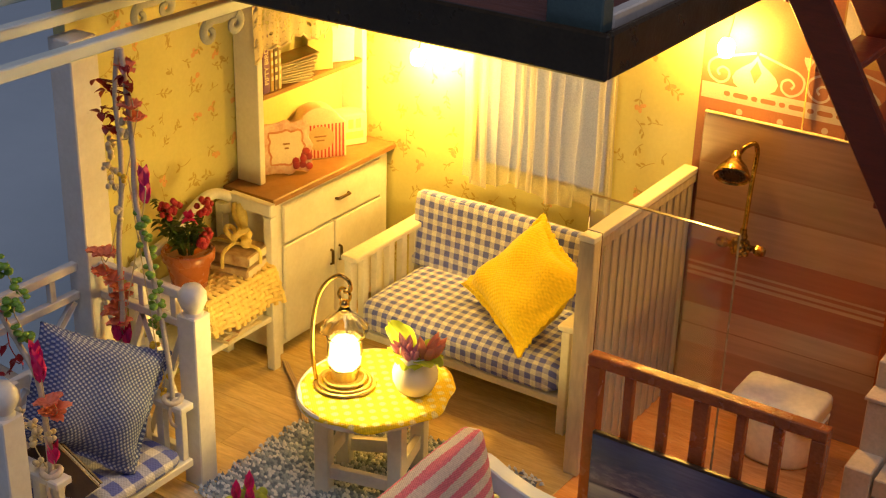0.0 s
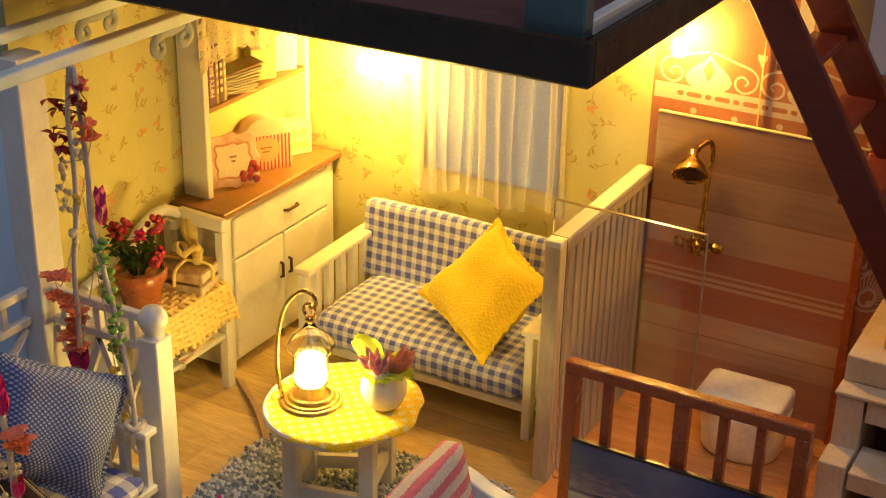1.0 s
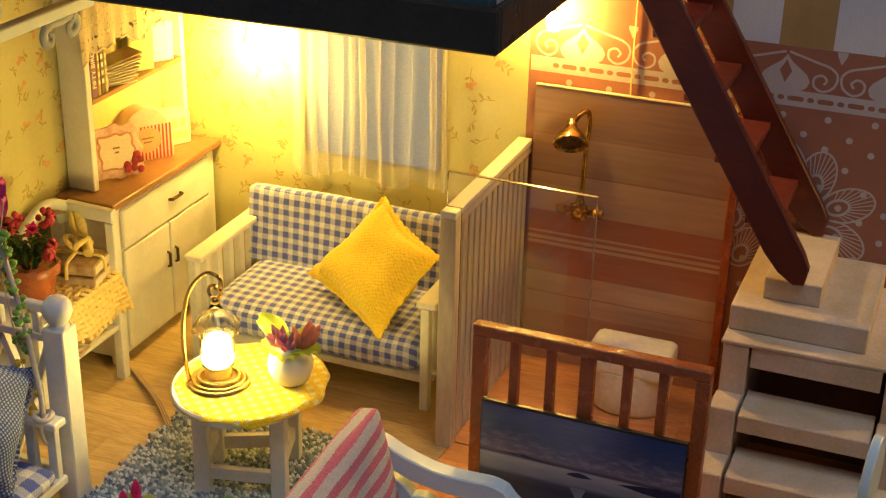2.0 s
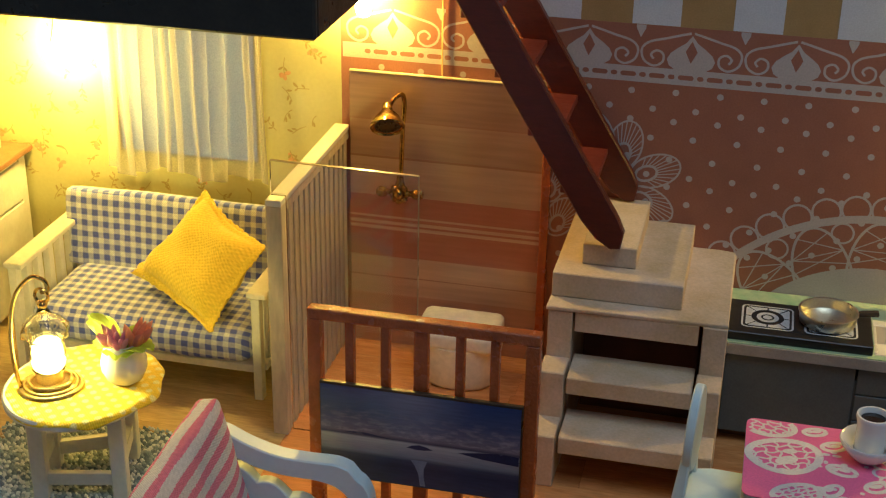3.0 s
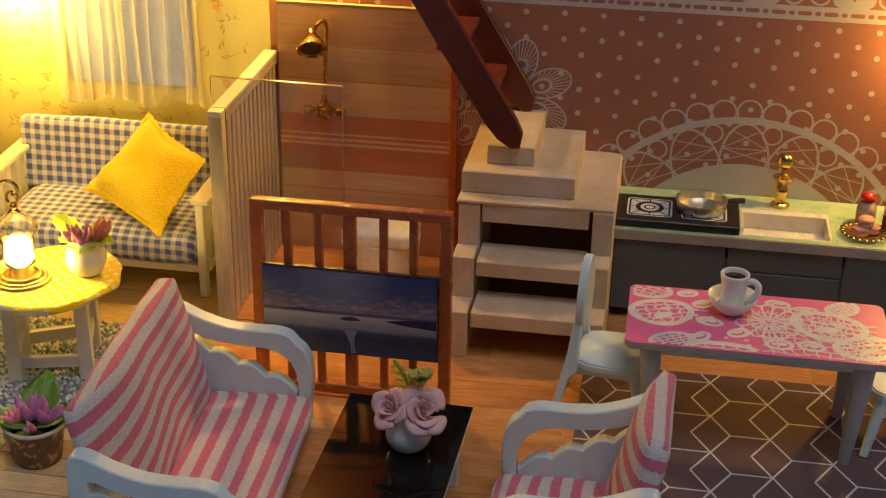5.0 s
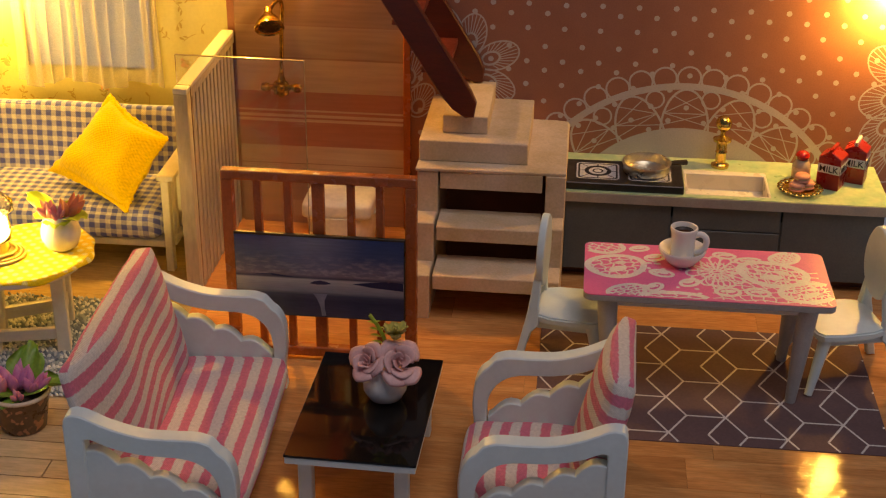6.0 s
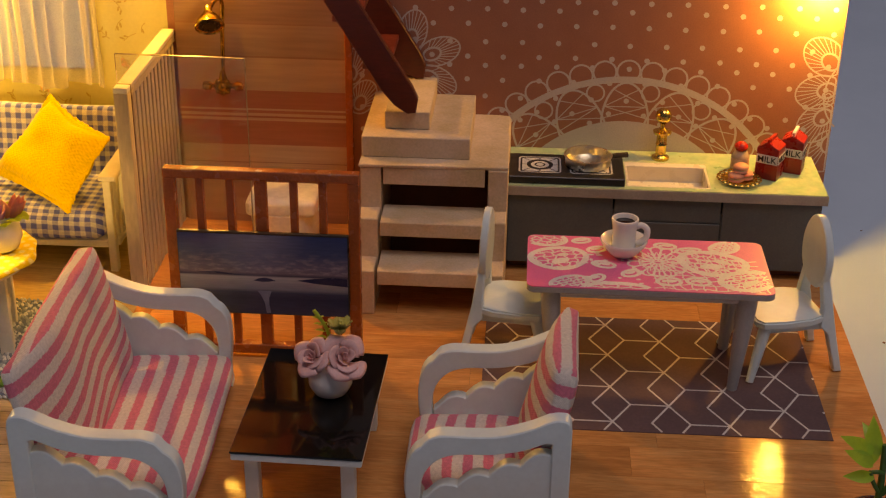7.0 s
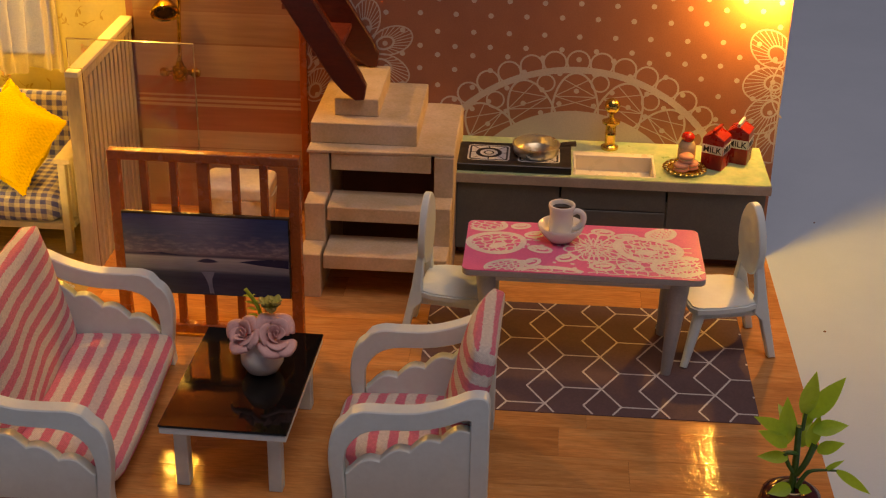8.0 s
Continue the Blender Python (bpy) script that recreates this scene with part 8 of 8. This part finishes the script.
def build_swing():
    s = thing("swing_seat", "white slatted hanging swing seat with checked cushion", "swing")
    xb, xf, y0, y1 = -10.0, -6.95, -15.6, -11.55
    bm = bm_new()
    box(bm, xb, xf, y0, y1, 0.72, 0.92, 0.02)
    part("seat_board", bm, WHITE, s)
    for y in (y0, y1 - 0.3):
        bm = bm_new()
        box(bm, xb, xf + 0.05, y - 0.08, y + 0.36, 2.28, 2.46, 0.03)
        a = part("arm", bm, WHITE, s)
        for k in range(5):
            x = xb + 0.45 + k * 0.6
            bm = bm_new()
            box(bm, x - 0.12, x + 0.12, y + 0.06, y + 0.24, 0.92, 2.28, 0.015)
            part("slat", bm, WHITE, a)
    for z0, z1 in ((1.2, 1.55), (2.0, 2.35), (2.9, 3.2)):
        bm = bm_new()
        box(bm, xb - 0.1, xb + 0.08, y0, y1, z0, z1, 0.02)
        part("back_rail", bm, WHITE, s)
    for k in range(7):
        y = y0 + 0.2 + k * (y1 - y0 - 0.4) / 6
        bm = bm_new()
        box(bm, xb + 0.08, xb + 0.2, y - 0.13, y + 0.13, 0.92, 3.2, 0.015)
        part("back_slat", bm, WHITE, s)
    bm = bm_new()
    soft_box(bm, xb + 0.25, xf - 0.0, y0 + 0.3, y1 - 0.36, 0.92, 1.32, 0.06, 16, 0.18, 0.03, 9)
    part("cushion", bm, GINGHAM_BIG, s, "blue and white checked", smooth=70)
    # cords: a far and a near pair
    for y, lines in ((-11.75, (((-8.3, 10.8), (-8.47, 9.68), (-8.43, 8.6), (-8.5, 7.43), (-8.72, 5.98), (-8.8, 4.04), (-9.3, 2.42)), ((-8.2, 10.8), (-8.1, 9.54), (-8.05, 8.45), (-8.06, 7.23), (-7.6, 5.11), (-7.34, 3.27), (-7.32, 2.48)))), (-15.45, (((-8.45, 10.8), (-9.0, 7.0), (-9.5, 2.42)), ((-8.4, 10.8), (-8.7, 7.5), (-8.37, 6.07), (-7.88, 5.4), (-7.47, 4.85), (-7.33, 4.13), (-7.3, 2.48))))):
        for pts in lines:
            bm = bm_new()
            tube(bm, smooth_line([(x, y, z) for x, z in pts], 6), 0.065, 7)
            part("rope", bm, ROPE, s, "white cord", smooth=80)
        bm = bm_new()
        x = lines[1][-1][0]
        tube(bm, [(x + 0.2 * math.cos(a), y + 0.2 * math.sin(a), 2.52 + 0.03 * math.sin(a * 2)) for a in [k * math.pi / 6 for k in range(12)]], 0.07, 6, True)
        tube(bm, [(x + 0.1, y + 0.22 * math.cos(a), 2.2 + 0.36 * math.sin(a)) for a in [k * math.pi / 8 for k in range(16)]], 0.05, 6, True)
        part("knot", bm, ROPE, s, smooth=80)
    garland(-11.75, FAR)
    garland(-15.45, NEAR)
    # pillow and book
    bm = bm_new()
    TL, TR, BR, BL = Vector((-8.79, -14.2, 5.16)), Vector((-7.67, -11.26, 3.5)), Vector((-7.15, -13.3, 1.22)), Vector((-8.22, -15.6, 3.0))
    m = frame_of((TL + TR + BR + BL) / 4, (BR - BL) + (TR - TL), (TL - BL) + (TR - BR))
    pillow(bm, 3.2, 1.2, m, 40, 0.085, 0.02, 7, corners=(BL, BR, TR, TL), hem=0.09, blunt=0.03)
    solid("blue_pillow", bm, BLUE_CLOTH, "blue and white coarse woven pillow leaning on the swing", "pillow", uv=None, smooth=80)
    b = thing("old_book", "thin dark brown book leaning against the swing pillow", "book")
    m = frame_of((-7.9, -14.95, 2.95), (1.0, 0.45, -1.2), (-0.68, -0.28, -0.68))
    for name, z0, z1, mat, e in (("cover", -0.02, 0.02, BOOK_BROWN, 0.0), ("page_block", 0.021, 0.12, PAPER, 0.04), ("cover", 0.121, 0.16, BOOK_BROWN, 0.0)):
        bm = bm_new()
        box(bm, e, 1.6 - e, e, 0.85 - e, z0, z1, 0.008, m=m)
        part(name, bm, mat, b)


BOOK_BROWN = surf("book_brown", (0.12, 0.075, 0.045), (0.08, 0.05, 0.03), 2, 0.5)
# what hangs on the cords: kind, then places across and up
FAR = (
    ("berry", (-8.97, 9.98, -8.79, 9.87, -8.75, 9.77, -8.61, 9.73, -8.89, 9.34, -8.96, 9.21, -8.81, 9.21, -8.62, 9.18, -8.94, 8.88, -8.78, 8.95, -8.64, 8.95, -8.4, 9.41, -8.15, 10.43, -8.08, 10.23, -8.15, 9.97, -8.14, 9.8, -8.0, 10.07, -8.24, 10.52)),
    ("bead", (-8.72, 8.59, -8.75, 8.36, -8.89, 7.95, -8.75, 7.79, -8.77, 7.59, -8.64, 7.39, -8.27, 9.21, -8.12, 8.81, -8.14, 9.02, -8.58, 7.02, -8.65, 6.76, -8.8, 8.15)),
    ("coral", (-7.96, 9.5, -7.93, 9.22, -8.22, 10.3, -9.37, 5.69, -9.05, 5.78, -9.21, 5.24, -8.9, 5.16, -8.83, 4.85, -8.9, 4.62, -9.12, 4.2, -8.81, 4.05, -8.95, 4.35)),
    ("magenta", (-7.82, 7.75, -7.86, 7.3, -8.9, 3.6, -8.75, 3.5)),
    ("green", (-8.0, 6.92, -7.85, 6.75, -7.84, 6.43, -7.86, 6.08, -7.73, 5.79, -7.67, 5.4, -7.6, 5.05, -7.51, 4.76, -7.95, 4.33, -7.71, 4.2)),
    ("yellow", (-7.79, 3.84, -7.55, 3.02, -7.68, 2.63, -8.3, 7.9)),
)
NEAR = (
    ("green", (-7.99, 7.28, -8.07, 7.04, -7.79, 6.69, -7.88, 6.36, -7.58, 6.5, -7.97, 6.12, -7.77, 5.81, -7.76, 5.59)),
    ("berry", (-8.25, 6.18, -8.23, 6.0, -8.24, 5.28, -8.2, 4.91, -7.94, 4.96, -8.35, 4.55)),
    ("magenta", (-7.5, 5.05, -7.3, 4.9, -7.33, 4.7, -7.2, 2.75)),
    ("coral", (-7.05, 4.32, -7.1, 3.97, -6.95, 4.15)),
    ("bead", (-8.29, 3.62, -8.13, 3.36, -7.7, 3.52, -7.69, 3.28, -7.58, 3.36, -7.5, 3.19, -7.78, 3.01, -7.61, 2.75, -7.21, 3.54, -7.19, 3.31, -7.44, 2.57)),
)


def garland(y, plan):
    """Flowers and leaf strings twined round the swing's cords."""
    g = thing("flower_garland", "garland of paper flowers and beads twined round the swing cord", "garland", group="swing garlands")
    rnd = random.Random(int(abs(y) * 10))
    hue = {"berry": CRIMSON, "bead": CREAM, "coral": CORAL, "magenta": MAGENTA, "green": GREEN, "yellow": YELLOW_BEAD}
    for kind, spots in plan:
        places = list(zip(spots[::2], spots[1::2]))
        bm = bm_new()
        order = sorted(places, key=lambda p: -p[1])
        tube(bm, smooth_line([(x + 0.04, y, z) for x, z in order], 3), 0.014, 5)
        part("thread", bm, CRIMSON if kind == "berry" else CREAM, g, smooth=80)
        for x, z in places:
            p = Vector((x, y + rnd.uniform(-0.12, 0.12), z))
            bm = bm_new()
            if kind == "berry":
                for k in range(2):
                    a = rnd.uniform(0, 6.28)
                    leaf(bm, p, (math.cos(a), 0.4 * math.sin(a) - 0.2, rnd.uniform(-0.7, 0.5)), rnd.uniform(0.2, 0.27), 0.2, 0.3, n=4)
            elif kind in ("bead", "yellow"):
                for k in range(3):
                    ball(bm, p.x + rnd.uniform(-0.1, 0.1), p.y + rnd.uniform(-0.1, 0.1), p.z + rnd.uniform(-0.12, 0.12), rnd.uniform(0.05, 0.085), 7)
            elif kind == "green":
                for k in range(5):
                    a = rnd.uniform(0, 6.28)
                    q = p + Vector((math.cos(a) * 0.11, math.sin(a) * 0.11, rnd.uniform(-0.15, 0.15)))
                    ball(bm, q.x, q.y, q.z, rnd.uniform(0.07, 0.11), 7, 0.7)
            elif kind == "magenta":
                for k in range(4):
                    a = k * 1.57 + rnd.uniform(-0.3, 0.3)
                    leaf(bm, p, (math.cos(a) * 0.35, math.sin(a) * 0.35, 1), rnd.uniform(0.45, 0.6), 0.3, -0.1, n=5)
            else:
                for k in range(6):
                    a = k * 1.047 + rnd.uniform(-0.3, 0.3)
                    frill(bm, p, (math.cos(a), math.sin(a), rnd.uniform(0.1, 0.9)), rnd.uniform(0.26, 0.36), 0.3, k)
            part({"berry": "berry_leaf", "bead": "bead", "yellow": "bead", "green": "leaf", "magenta": "blossom", "coral": "blossom"}[kind], bm, hue[kind], g, smooth=80)


YELLOW_BEAD = surf("yellow_bead", (0.80, 0.55, 0.03), (0.72, 0.46, 0.02), 3.0, 0.4, bump=0.1)
GINGHAM_BIG = cloth("wide_gingham", "gingham", ((0.70, 0.68, 0.64), (0.09, 0.12, 0.42)), 0.62, 12.0, duty=0.55)
build_porch()


def bud_plant(x, y):
    """Low pot with upright magenta buds among round yellow-green leaves."""
    p = thing("potted_succulent", "round-leaved succulent with magenta buds in a speckled pot", "potted plant", x, y, 0)
    bm = bm_new()
    lathe(bm, [(0, 0), (0.4, 0), (0.44, 0.04), (0.54, 0.7), (0.6, 0.74), (0.6, 0.82), (0.54, 0.82), (0.5, 0.72), (0, 0.7)], seg=24)
    part("pot", bm, surf("brown_speckle", (0.18, 0.11, 0.10), (0.42, 0.30, 0.22), 2.5, 0.35, spots=0.5), p, "speckled brown pot", smooth=50)
    rnd = random.Random(77)
    for k in range(16):
        bm = bm_new()
        a, r = k * 2.4, 0.12 * math.sqrt(k)
        ball(bm, r * math.cos(a), r * math.sin(a), 0.86 + rnd.uniform(0, 0.3), rnd.uniform(0.12, 0.17), 9)
        part("leaf", bm, GREEN_PALE, p, "round yellow-green leaf", smooth=80)
    for dx, dy, h in ((-0.02, 0.1, 1.0), (-0.2, -0.15, 0.6), (0.16, -0.1, 0.55)):
        bm = bm_new()
        tube(bm, [(dx, dy, 0.75), (dx, dy, 0.75 + h * 0.5)], 0.03, 6)
        for q in range(3):
            a = q * 2.1
            leaf(bm, (dx, dy, 0.72 + h * 0.45), (0.3 * math.cos(a), 0.3 * math.sin(a), 1), 0.5, 0.24, -0.1, n=5)
        part("bud", bm, MAGENTA, p, "magenta bud", smooth=80)


bud_plant(-4.75, -12.15)
